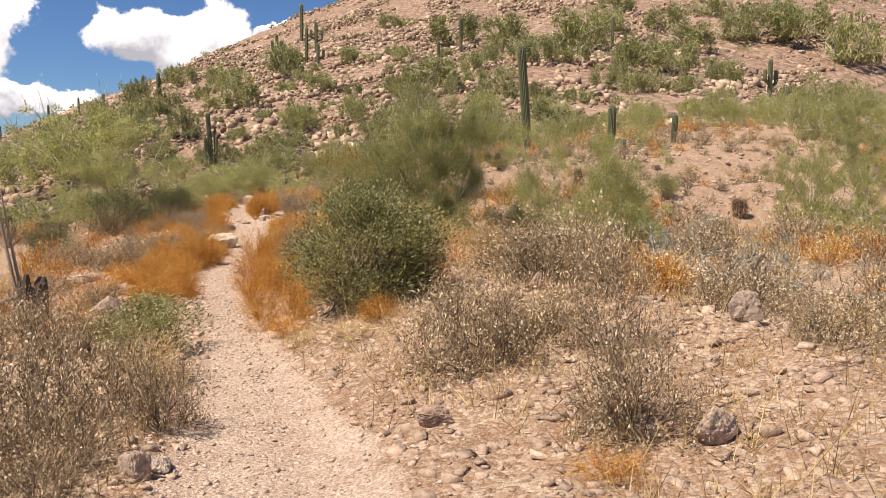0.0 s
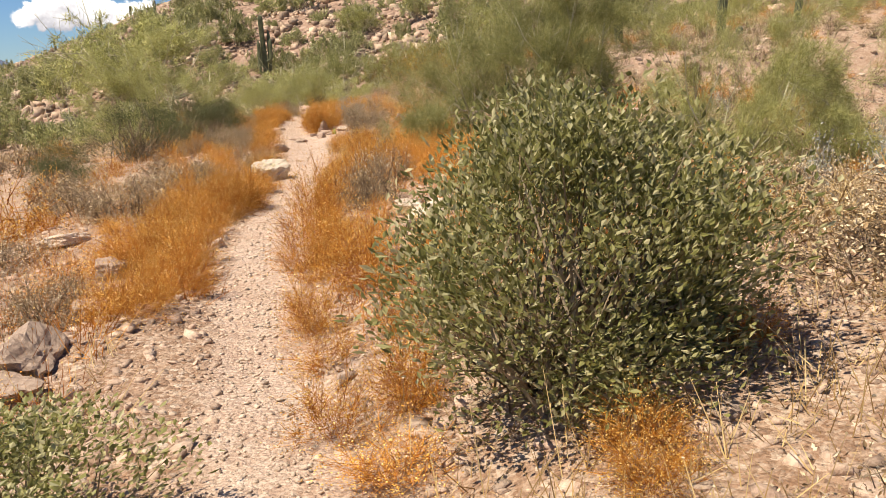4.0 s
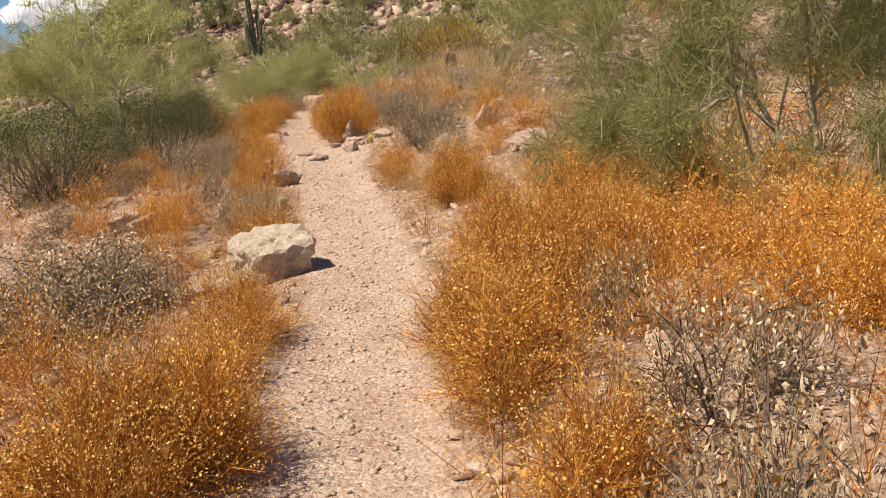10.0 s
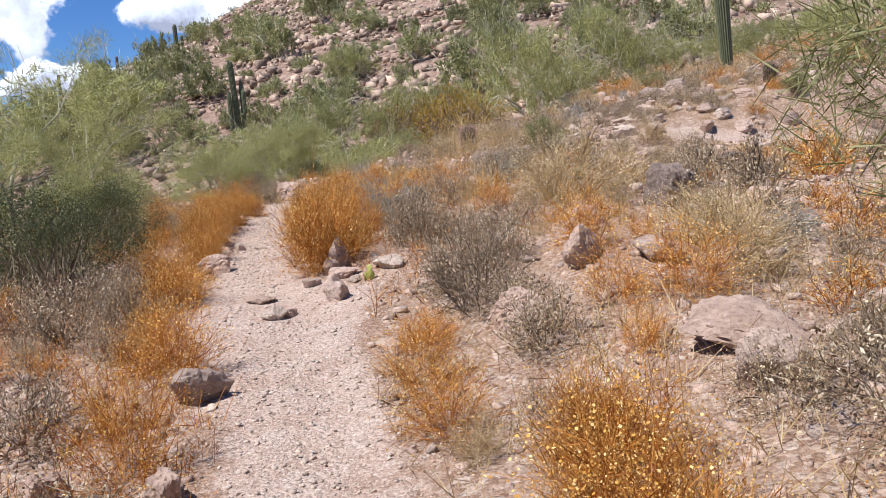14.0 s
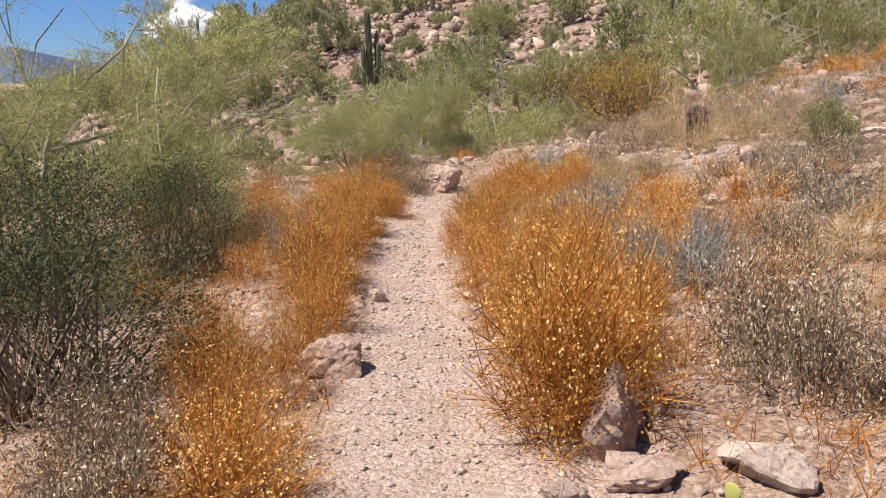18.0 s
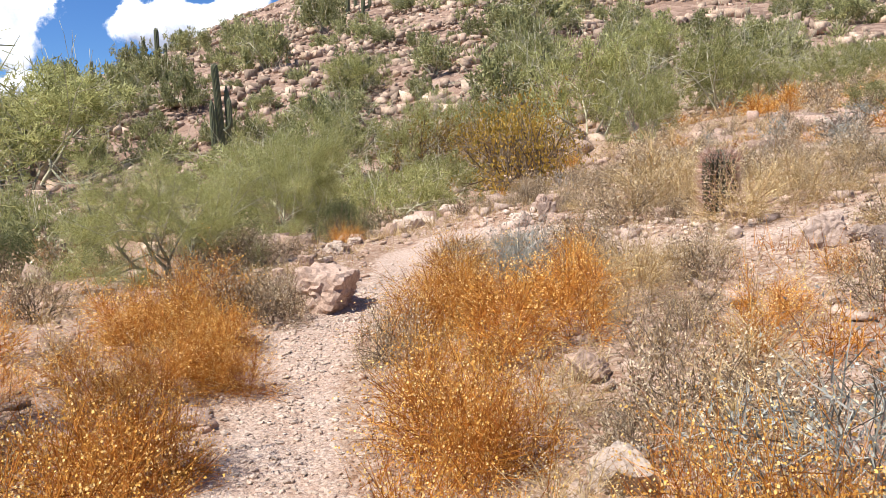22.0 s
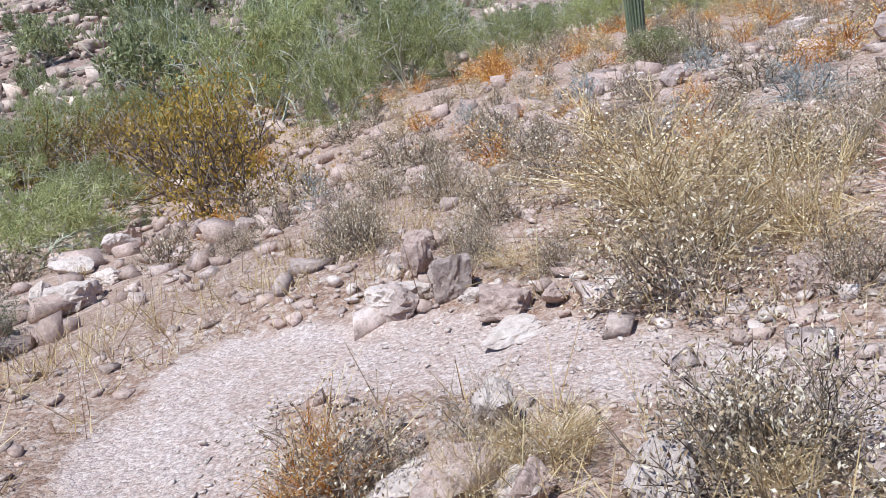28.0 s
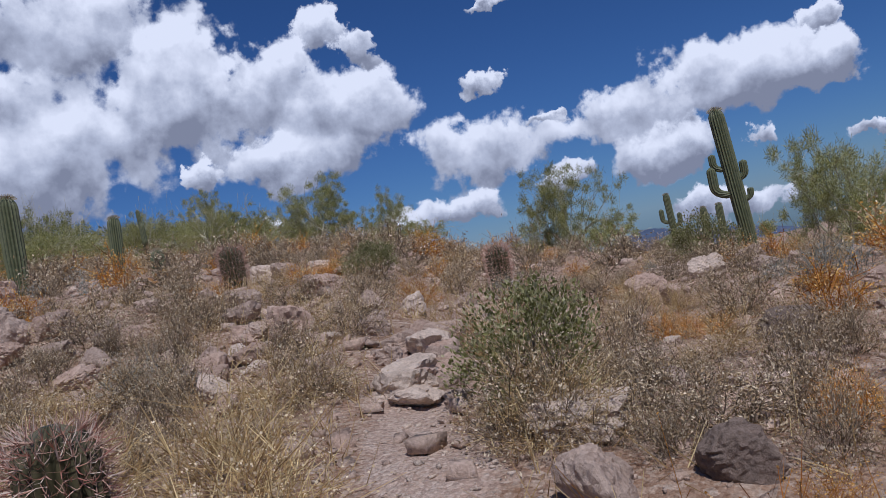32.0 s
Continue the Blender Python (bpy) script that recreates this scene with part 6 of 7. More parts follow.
# rock_lichen
rock(1.99, 13.95, 0.70, 0.18, "rock_lichen")
rock(0.38, 20.40, 0.68, 0.34, "rock_lichen", 0.54, 0.25, 8)
rock(1.86, 14.35, 0.34, 0.15, "rock_lichen", 0.26, 0.2, 5)
# dark stone added for the shade beneath the slab's front edge
rock(1.80, 13.62, 0.20, 0.10, "rock_dark", 0.16, 0.2, 4)
rock(0.02, 20.15, 0.26, 0.16, "rock_lichen", form=5)
rock(0.56, 28.66, 0.40, 0.20, "rock_pink", 0.34, 0.5, 3)
rock(1.76, 27.42, 0.40, 0.33, "rock_pink", 0.30, 0.9, 6)
rock(1.76, 36.05, 0.46, 0.34, "rock_pink", 0.62, -0.4, 9)
rock(1.70, 36.55, 0.44, 0.22, "rock_pink", 0.40, 0.2, 10)
rock(1.86, 37.08, 0.27, 0.18, "rock_dark", 0.22, 0.4, 6)
rock(2.02, 37.30, 0.18, 0.12, "rock_pale", 0.16, 0.4, 5)
rock(2.15, 38.98, 0.27, 0.15, "rock_pale", 0.22, 0.2, 3)
rock(3.30, 36.84, 0.40, 0.14, "rock_pink", 0.26, 0.2, 2)
rock(3.60, 36.28, 0.19, 0.20, "rock_pale", 0.19, 0.9, 6)
rock(3.26, 37.32, 0.28, 0.18, "rock_pale", 0.22, 0.4, 7)
rock(3.66, 37.00, 0.22, 0.18, "rock_pale", 0.20, 1.4, 5)
rock(3.45, 36.62, 0.16, 0.12, "rock_pink", 0.16, 1.1, 1)
rock(4.30, 37.62, 0.36, 0.06, "rock_pale", 0.26, 0.1, 3)
for k, (x, y, w) in enumerate(((4.30, 38.50, 0.34), (4.56, 38.40, 0.30), (4.44, 37.82, 0.26), (3.24, 36.95, 0.30), (2.25, 39.03, 0.24), (0.27, 37.40, 0.30), (0.97, 37.06, 0.24), (1.27, 38.05, 0.20), (1.77, 38.32, 0.20), (1.97, 38.40, 0.18), (1.07, 37.73, 0.22), (1.49, 37.32, 0.16), (1.68, 36.92, 0.18), (1.94, 37.04, 0.17), (1.45, 37.9, 0.14), (1.2, 37.4, 0.15))):
    rock(x, y, w, w * (0.35 + 0.1 * (k % 3)), ("rock_pale", "rock_grey", "rock_pink")[k % 3], w * 0.75, k * 1.1, 8 + k % 4)
tan_tuft(3.12, 37.35, 0.34, 0.24)
tan_tuft(3.34, 36.72, 0.36, 0.26)
bare(3.55, 37.0, 0.4, 0.24)
bare(3.2, 37.0, 0.36, 0.22)
silver(3.04, 35.02, 0.62, 0.46)
silver(3.32, 34.72, 0.5, 0.36)
tuft(2.12, 21.4, 0.85, 0.55)
rock(2.3, 31.75, 0.3, 0.14, "rock_pale")
rock(3.05, 31.5, 0.24, 0.14, "rock_pink")
rock(2.75, 33.05, 0.28, 0.15, "rock_pink")
rock(7.0, 35.06, 0.55, 0.12, "rock_pale", 0.42, 0.3, 3)
rock(8.3, 34.9, 0.5, 0.2, "rock_pale", 0.4, 0.3, 5)
# creosote
creosote(8.26, 49.81, 3.25, 2.33)
creosote(9.97, 54.26, 2.86, 2.63)
creosote(11.24, 59.89, 4.06, 2.75)
creosote(11.25, 63.95, 3.55, 2.22)
creosote(9.31, 65.87, 4.10, 2.31)
# mid_verde
mid_verde(13.94, 54.61, 2.45, 2.58)
mid_verde(20.23, 60.09, 4.39, 3.18)
mid_verde(3.01, 60.31, 4.84, 3.6)
mid_verde(21.94, 62.48, 3.97, 3.09)
mid_verde(15.68, 62.52, 5.82, 4.19)
mid_verde(1.48, 63.62, 7.4, 3.1)
mid_verde(-6.93, 65.14, 4.21, 2.98)
mid_verde(18.93, 65.36, 3.85, 2.19)
mid_verde(4.85, 65.96, 4.84, 3.22)
mid_verde(8.67, 66.58, 3.24, 2.58)
mid_verde(29.63, 71.15, 4.52, 2.79)
mid_verde(24.41, 74.04, 4.06, 3.50)
mid_verde(19.82, 79.85, 4.02, 2.57)
mid_verde(-10.39, 81.41, 12.47, 6.95)
mid_verde(9.18, 86.82, 4.40, 2.90)
# rock_dark
rock(5.26, 27.30, 0.49, 0.44, "rock_dark")
rock(8.84, 32.09, 0.55, 0.26, "rock_dark")
# grey-topped rock; the black shade under it is put into its dark colour
rock(5.28, 33.98, 0.28, 0.20, "rock_dark")
# far_verde
far_verde(34.81, 70.01, 2.65, 1.23)
far_verde(29.06, 70.44, 4.78, 2.61)
far_verde(24.54, 75.31, 2.76, 2.20)
far_verde(7.26, 77.06, 2.30, 1.73)
far_verde(5.30, 78.45, 3.19, 2.61)
far_verde(20.12, 80.26, 2.95, 2.53)
far_verde(36.70, 82.36, 2.61, 1.21)
far_verde(33.37, 83.30, 3.33, 1.97)
far_verde(27.33, 84.66, 2.22, 1.56)
far_verde(-7.09, 85.17, 2.80, 1.84)
far_verde(14.31, 85.28, 3.13, 2.34)
far_verde(-12.00, 86.65, 5.77, 3.09)
far_verde(9.82, 88.23, 4.09, 2.74)
far_verde(3.35, 89.53, 2.14, 1.63)
far_verde(54.55, 93.05, 5.35, 3.51)
far_verde(-2.00, 94.47, 3.74, 2.66)
far_verde(-18.85, 94.99, 4.60, 2.27)
far_verde(51.15, 95.33, 5.70, 3.99)
far_verde(-6.15, 96.86, 3.43, 2.33)
far_verde(25.79, 97.31, 6.21, 3.58)
far_verde(-9.72, 102.69, 6.27, 3.81)
far_verde(22.38, 103.11, 2.83, 1.78)
far_verde(26.18, 103.74, 5.25, 3.10)
far_verde(41.88, 104.11, 4.77, 2.91)
far_verde(-16.38, 104.91, 5.74, 3.19)
far_verde(4.47, 105.27, 4.49, 3.73)
far_verde(-27.27, 110.41, 5.99, 2.61)
far_verde(96.82, 113.09, 9.46, 7.18)
far_verde(-35.53, 118.07, 6.38, 2.75)
far_verde(53.90, 119.16, 7.82, 5.82)
far_verde(-8.20, 123.24, 3.77, 2.24)
far_verde(-5.01, 123.33, 4.35, 2.83)
far_verde(96.56, 123.54, 9.23, 5.92)
far_verde(3.84, 124.79, 5.46, 3.26)
far_verde(76.63, 125.17, 8.41, 4.55)
far_verde(11.68, 125.18, 5.23, 3.74)
far_verde(59.92, 126.44, 7.05, 4.72)
far_verde(91.96, 129.35, 8.56, 5.14)
far_verde(45.98, 129.52, 6.74, 5.37)
far_verde(87.03, 129.55, 7.05, 4.73)
far_verde(21.87, 131.99, 3.23, 1.80)
far_verde(3.04, 132.85, 5.52, 2.97)
far_verde(11.86, 133.73, 5.89, 3.58)
far_verde(101.47, 136.31, 7.08, 3.41)
far_verde(79.18, 137.59, 7.38, 4.06)
far_verde(-9.69, 138.55, 5.15, 3.54)
far_verde(69.43, 139.99, 6.51, 4.06)
far_verde(41.32, 140.65, 8.15, 4.92)
far_verde(91.63, 142.78, 7.24, 3.50)
far_verde(77.01, 152.74, 6.43, 3.60)
far_verde(-3.17, 156.68, 4.51, 3.18)
far_verde(-5.25, 163.06, 5.09, 3.20)
far_verde(37.53, 175.45, 5.64, 3.14)
# tuftX
tuft(0.88, 12.64, 0.63, 0.51)
tuft(-1.00, 13.72, 0.69, 0.48)
tuft(0.91, 13.82, 0.69, 0.46)
tuft(-0.67, 13.93, 0.65, 0.50)
tuft(-0.95, 15.53, 0.64, 0.55)
tuft(0.99, 15.55, 0.63, 0.55)
tuft(1.34, 16.12, 0.66, 0.43)
tuft(-0.72, 16.45, 0.79, 0.49)
tuft(-0.25, 16.68, 0.80, 0.49)
tuft(-0.36, 16.93, 0.77, 0.43)
tuft(1.32, 16.98, 0.77, 0.49)
tuft(-0.72, 17.00, 0.84, 0.42)
tuft(3.10, 17.00, 0.64, 0.51)
tuft(0.01, 17.08, 0.83, 0.47)
tuft(1.48, 17.18, 0.78, 0.49)
tuft(2.94, 17.61, 0.71, 0.48)
tuft(3.29, 17.71, 0.76, 0.42)
tuft(1.38, 17.85, 0.69, 0.52)
tuft(1.98, 18.04, 0.68, 0.48)
tuft(2.45, 18.11, 0.68, 0.47)
tuft(1.83, 18.34, 0.77, 0.52)
tuft(2.99, 18.48, 0.84, 0.48)
tuft(1.71, 18.53, 0.67, 0.46)
tuft(2.20, 18.67, 0.63, 0.45)
tuft(0.10, 18.68, 0.75, 0.50)
tuft(2.52, 18.71, 0.68, 0.44)
tuft(2.22, 19.05, 0.64, 0.44)
tuft(3.03, 19.65, 0.74, 0.45)
tuft(2.00, 19.84, 0.82, 0.49)
tuft(1.94, 20.00, 0.70, 0.48)
tuft(2.73, 20.06, 0.63, 0.52)
tuft(2.63, 20.74, 0.79, 0.47)
tuft(0.26, 27.01, 0.79, 0.46)
tuft(0.24, 27.66, 0.67, 0.45)
tuft(1.73, 28.63, 0.67, 0.48)
tuft(-0.13, 28.82, 0.77, 0.51)
tuft(2.70, 29.80, 0.73, 0.47)
tuft(2.30, 29.82, 0.74, 0.48)
tuft(0.31, 30.32, 0.67, 0.47)
tuft(2.59, 30.52, 0.83, 0.45)
tuft(1.87, 30.56, 0.82, 0.48)
tuft(0.26, 30.76, 0.65, 0.52)
tuft(3.23, 30.91, 0.83, 0.44)
tuft(0.29, 31.57, 0.76, 0.54)
tuft(0.44, 32.58, 0.65, 0.45)
tuft(1.88, 32.60, 0.81, 0.47)
tuft(2.48, 33.73, 0.83, 0.45)
tuft(3.04, 33.92, 0.62, 0.54)
tuft(2.66, 34.05, 0.69, 0.47)
tuft(3.13, 34.36, 0.84, 0.46)
tan_tuft(3.61, 34.37, 0.64, 0.54)
tuft(2.66, 34.46, 0.68, 0.45)
tuft(2.25, 34.70, 0.84, 0.45)
tan_tuft(4.14, 35.24, 0.50, 0.26)
tan_tuft(3.67, 35.33, 0.50, 0.30)
tuft(2.67, 35.34, 0.74, 0.49)
tuft(0.59, 35.53, 0.69, 0.53)
tuft(0.79, 35.83, 0.83, 0.52)
tuft(0.22, 35.88, 0.81, 0.43)


# ---------------------------------------------------------------- cacti
saguaro(0.6, 79.5, 6.0, 0.21, ((1.5, 20, 0.42, 3.1, 0.15), (1.2, 200, 0.5, 2.6, 0.15), (2.3, 330, 0.62, 1.5, 0.14), (1.8, 120, 0.4, 1.7, 0.14)), (-0.25, 0), False, "clustered saguaro with several upright arms below the hill")
saguaro(-5.8, 122.5, 5.6, 0.32, (), (-0.2, 0), True)
saguaro(18.9, 48.7, 6.2, 0.27, (), (-0.5, 0), False, "tall single-stemmed saguaro on the open slope")
saguaro(24.8, 25.5, 4.55, 0.215, ((2.2, 74, 0.55, 0.55, 0.13), (2.9, 70, 0.42, 0.25, 0.10), (2.6, 254, 0.32, 0.3, 0.11), (2.0, 250, 0.33, 0.12, 0.09)), (0.08, 0.28), False, "tall leaning saguaro with short stubby arms against the sky")
saguaro(43.1, 21.4, 3.8, 0.17, ((2.4, 60, 0.42, 0.5, 0.12), (2.2, 240, 0.40, 0.4, 0.12)), (0.1, 0.1))
saguaro(44.5, 19.3, 3.1, 0.19, (), (0.1, 0.15))
saguaro(44.3, 18.6, 3.15, 0.19, (), (0, 0.15))
saguaro(21.7, 43.3, 2.3, 0.235, (), (0.0, 0.06), False, "single upright saguaro with a pale woolly crown")
saguaro(24.85, 42.1, 1.6, 0.17, (), (0.05, 0.1))
saguaro(34.1, 43.9, 2.0, 0.10, ((0.6, 200, 0.35, 0.7, 0.09),), (0, 0.05), True)
saguaro(20.7, 40.0, 0.75, 0.15, (), (0.05, 0.05), False, "short young saguaro among rocks")
saguaro(55.2, 75.3, 4.6, 0.30, ((2.0, 10, 0.8, 1.2, 0.2), (2.3, 190, 0.7, 1.0, 0.2)), (0, 0), True)
saguaro(20.8, 188.3, 8.4, 0.55, (), (0.2, 0), True)
saguaro(20.0, 157.5, 5.6, 0.40, ((2.2, 0, 1.1, 1.5, 0.25), (2.6, 180, 0.9, 1.2, 0.25)), (0, 0), True)
saguaro(13.9, 168.4, 4.4, 0.40, ((1.6, 0, 0.9, 1.2, 0.3), (1.4, 180, 0.9, 1.4, 0.3)), (0, 0), True)
saguaro(15.3, 132.2, 5.6, 0.36, (), (0.1, 0), True)
saguaro(16.6, 128.7, 3.6, 0.32, ((1.4, 0, 0.8, 1.0, 0.2),), (0, 0), True)
saguaro(-14.3, 137.2, 3.4, 0.26, (), (0, 0), True)
saguaro(-12.1, 128.1, 2.4, 0.22, (), (0, 0), True)
saguaro(-24.0, 150.0, 4.0, 0.25, (), (0, 0), True)
saguaro(-20.5, 158.0, 3.6, 0.25, (), (0, 0), True)
saguaro(-32.8, 157.7, 2.4, 0.22, (), (0, 0), True)
saguaro(-9.5, 150.0, 3.6, 0.28, (), (0, 0), True)
saguaro(-7.0, 154.0, 2.8, 0.28, (), (0, 0), True)
saguaro(40.0, 133.2, 5.4, 0.40, (), (0, 0), True)
saguaro(-25.9, 87.5, 4.6, 0.24, (), (0, 0), True)
saguaro(19.4, 78.2, 2.4, 0.18, (), (0, 0), True)
saguaro(60.0, 120.0, 5.0, 0.35, (), (0, 0), True)
saguaro(30.0, 110.0, 4.2, 0.3, (), (0, 0), True)
barrel(5.49, 36.37, 0.60, 0.158)
barrel(12.9, 37.0, 0.55, 0.15)
barrel(15.3, 33.5, 0.72, 0.18)
barrel(19.2, 27.7, 0.75, 0.26)
open_verde(31.7, 41.1, 2.2, 2.1)
open_verde(31.2, 37.4, 2.8, 2.1)
open_verde(32.3, 35.0, 2.3, 1.8)
open_verde(26.8, 29.7, 3.2, 2.5)
open_verde(20.8, 25.0, 3.4, 3.0)
open_verde(33.6, 39.2, 1.9, 1.3)
mid_verde(27.3, 29.2, 3.0, 1.1)
mid_verde(31.6, 37.0, 2.6, 1.0)
mid_verde(32.5, 34.4, 2.6, 1.0)
mid_verde(33.0, 40.2, 2.4, 0.9)
mid_verde(20.6, 24.2, 2.8, 1.3)
mid_verde(32.7, 49.0, 2.4, 1.6)
mid_verde(36.7, 48.6, 3.6, 1.4)
mid_verde(38.7, 48.5, 3.4, 1.6)
mid_verde(30.2, 25.6, 1.6, 1.0)
jojoba(17.2, 29.6, 1.2, 0.95)
open_verde(-2.5, 32.6, 4.6, 2.95)
open_verde(0.35, 38.85, 2.3, 1.3)
verde(2.1, 44.8, 2.9, 1.95)
dark_bush(2.6, 42.0, 1.1, 0.7)
dark_bush(0.9, 39.9, 1.0, 0.55)
shrub(-0.45, 27.9, 0.7, 0.42)
dark_bush(-1.0, 28.75, 1.8, 1.05)
shrub(-0.55, 26.5, 0.8, 0.5)
shrub(-0.15, 26.95, 0.6, 0.42)
shrub(-0.9, 27.0, 0.8, 0.5)
dark_bush(-1.75, 30.9, 2.1, 1.15)
dark_bush(-0.85, 31.4, 1.3, 1.0)
dark_bush(-2.6, 26.5, 2.1, 1.3)
jojoba(2.2, 11.0, 1.05, 0.9)
bare(16.6, 32.8, 1.1, 1.15)

# orange tufts in the half shade under the palo verde
urng = np.random.default_rng(14)
for k in range(30):
    w = urng.uniform(0.4, 0.75)
    tuft(urng.uniform(2.1, 5.6), urng.uniform(16.6, 20.2), w, w * urng.uniform(0.5, 0.8))

# blocky rocks breaking through the eastern slope
brng = np.random.default_rng(8)
for k in range(100):
    x, y = brng.uniform(7, 24), brng.uniform(27, 45)
    w = 0.18 + 0.36 * brng.uniform() ** 2
    if trail_gap(x, y) > 0.6:
        rock(x, y, w, w * brng.uniform(0.35, 0.6), ("rock_pink", "rock_grey", "rock_pale")[k % 3], form=8 + k % 4 if k % 2 else None)

# ---------------------------------------------------------------- wild growth between
rng = np.random.default_rng(5)
taken = [(o.location.x, o.location.y, 0.5 * max(o.scale[0], o.scale[1])) for o in scene.objects if o.parent is None and o.type in {"EMPTY", "MESH"} and o.name != "ground"]


def free(x, y, r):
    # stony ground kept bare: beside the trail at the boulders, and the bank under the bend
    if (1.5 < x < 3.3 and 25.0 < y < 27.7) or (0.9 < x < 2.4 and 35.9 < y < 39.6):
        return False
    return all((x - a) ** 2 + (y - b) ** 2 > (0.8 * (r + c)) ** 2 for a, b, c in taken)


def fill(n, x0, x1, y0, y1, kinds, gap, wide=(0.5, 1.1), tall=0.7):
    made = 0
    for _ in range(n * 12):
        if made >= n:
            break
        x, y = rng.uniform(x0, x1), rng.uniform(y0, y1)
        w = rng.uniform(*wide)
        if trail_gap(x, y) < gap + w * 0.4 or not free(x, y, w / 2):
            continue
        kinds[rng.integers(0, len(kinds))](x, y, w, w * tall * rng.uniform(0.75, 1.2))
        taken.append((x, y, w / 2))
        made += 1


def drift(y0, y1, side, chance, seed, far=0.0):
    """Orange tufts in an uneven band along one edge of the trail."""
    r = np.random.default_rng(seed)
    for y in np.arange(y0, y1, 0.27):
        if r.uniform() > chance * (0.75 + 0.5 * vnoise(y * 0.35, seed)):
            continue
        w = r.uniform(0.38, 0.72)
        x = float(trail_x(y)) + side * (float(trail_half(y)) + 0.05 + 0.30 * w + far + abs(r.normal(0, 0.22 + far * 0.5)))
        if trail_gap(x, y) > 0.36 + 0.22 * w and free(x, y, w * 0.28):
            tuft(x, y, w, w * r.uniform(0.6, 0.95))
            taken.append((x, y, w * 0.28))


drift(10.5, 34, -1, 0.62, 101)
drift(8.5, 33, 1, 0.72, 102)
drift(10.5, 34, -1, 0.5, 103, 0.75)
drift(9, 32, 1, 0.55, 104, 0.7)
drift(10, 31, 1, 0.4, 105, 1.5)
drift(10.5, 34, -1, 0.35, 106, 1.6)
fill(26, 4.6, 9, 28.5, 34.0, [shrub, tuft, tan_tuft, shrub], 0.45, (0.5, 1.0), 0.7)
fill(14, 1.9, 3.4, 31.3, 34.7, [tuft, tan_tuft, tuft, shrub], 0.3, (0.4, 0.7), 0.65)
fill(36, -2.4, 0.4, 25.5, 29.2, [shrub, tuft, shrub], 0.4, (0.4, 0.8), 0.65)
fill(30, -2.0, 0.5, 30.5, 35.5, [tuft, shrub, tuft], 0.35, (0.4, 0.75), 0.65)
fill(12, 1.4, 3.8, 25, 31, [tuft, tuft, tan_tuft], 0.35, (0.45, 0.8), 0.7)
fill(46, 2.2, 6.5, 9.5, 19, [shrub, tuft, shrub, tan_tuft, bare, tuft], 0.6, (0.4, 0.85), 0.62)
fill(60, 3.0, 10, 6.0, 15, [shrub, shrub, tuft, silver, tan_tuft, shrub, bare], 1.2, (0.5, 1.1), 0.6)
fill(40, 6.0, 16, 9, 26, [shrub, tuft, tuft, silver, shrub], 2.0, (0.6, 1.3), 0.6)
fill(60, 7, 17, 12, 30, [shrub, tuft, tan_tuft, shrub, silver], 1.5, (0.6, 1.3), 0.6)
fill(70, 15, 29, 27, 46, [shrub, shrub, tan_tuft, bare, shrub], 1.0, (0.8, 1.5), 0.5)
fill(150, -9, -0.4, -2, 39, [shrub, shrub, shrub, tuft, bare, tan_tuft], 0.45, (0.4, 1.2), 0.6)
fill(70, 1.2, 5, 8, 34, [shrub, tuft, tuft, tan_tuft, bare], 0.55, (0.3, 0.8), 0.65)
fill(110, 4, 13, 5, 34, [shrub, shrub, tuft, tan_tuft, tan_tuft, bare, silver], 1.8, (0.4, 1.1), 0.65)
fill(170, 5, 18, 26, 48, [shrub, tan_tuft, tan_tuft, tuft, silver, shrub, bare], 0.5, (0.3, 0.75), 0.6)
fill(90, 6, 22, 26, 46, [shrub, tuft, bare, shrub], 0.7, (0.5, 1.0), 0.65)
fill(320, 10, 38, 18, 60, [shrub, tuft, tan_tuft, tuft, shrub, tan_tuft], 2, (0.5, 1.3), 0.55)
fill(60, -18, 2, 38, 60, [shrub, tan_tuft, dark_bush, shrub], 2, (0.7, 1.6), 0.6)
fill(24, -22, -4.5, 14, 62, [mid_verde, dark_bush, mid_verde], 4.0, (2.0, 3.6), 0.6)
fill(26, 22, 48, 42, 66, [mid_verde], 2, (2.2, 3.8), 0.7)
fill(14, 4, 30, 46, 70, [mid_verde], 2, (2.0, 3.6), 0.65)
fill(95, -30, 60, 60, 130, [far_verde], 2, (1.6, 4.4), 0.6)
fill(60, -90, -8, 60, 150, [far_verde], 2, (2.5, 4.5), 0.55)
fill(30, 40, 90, -10, 60, [far_verde], 2, (2.0, 3.5), 0.6)

# growth farther off than one could count, joined by kind
def joined(name, forms, label, category, seed):
    r = np.random.default_rng(seed)
    V, F, mats, n = [], [], [], 0
    forms = [[(np.array([v.co[:] for v in me.vertices]), [tuple(p.vertices) for p in me.polygons], me.materials[0]) for me in pair] for pair in forms]
    tones = [q[2] for q in forms[0]]
    for i, (x, y, w, h) in enumerate(FAR_GROWTH.get(name, [])):
        a = r.uniform(0, 6.28)
        rot = np.array([[math.cos(a), math.sin(a), 0], [-math.sin(a), math.cos(a), 0], [0, 0, 1]])
        for k, (co, faces, _) in enumerate(forms[i % len(forms)]):
            V.append((co * np.array([w, w, h])) @ rot + np.array([x, y, float(land(x, y)) - 0.02]))
            F.extend(tuple(q + n for q in f) for f in faces)
            mats.extend([k] * len(faces))
            n += len(co)
    if not V:
        return
    me = soup(name, np.concatenate(V), F, tones[0])
    if tones[1] is not tones[0]:
        me.materials.append(tones[1])
        me.polygons.foreach_set("material_index", mats)
    tagged(new("far_" + name, me), label, category, kind="stuff")


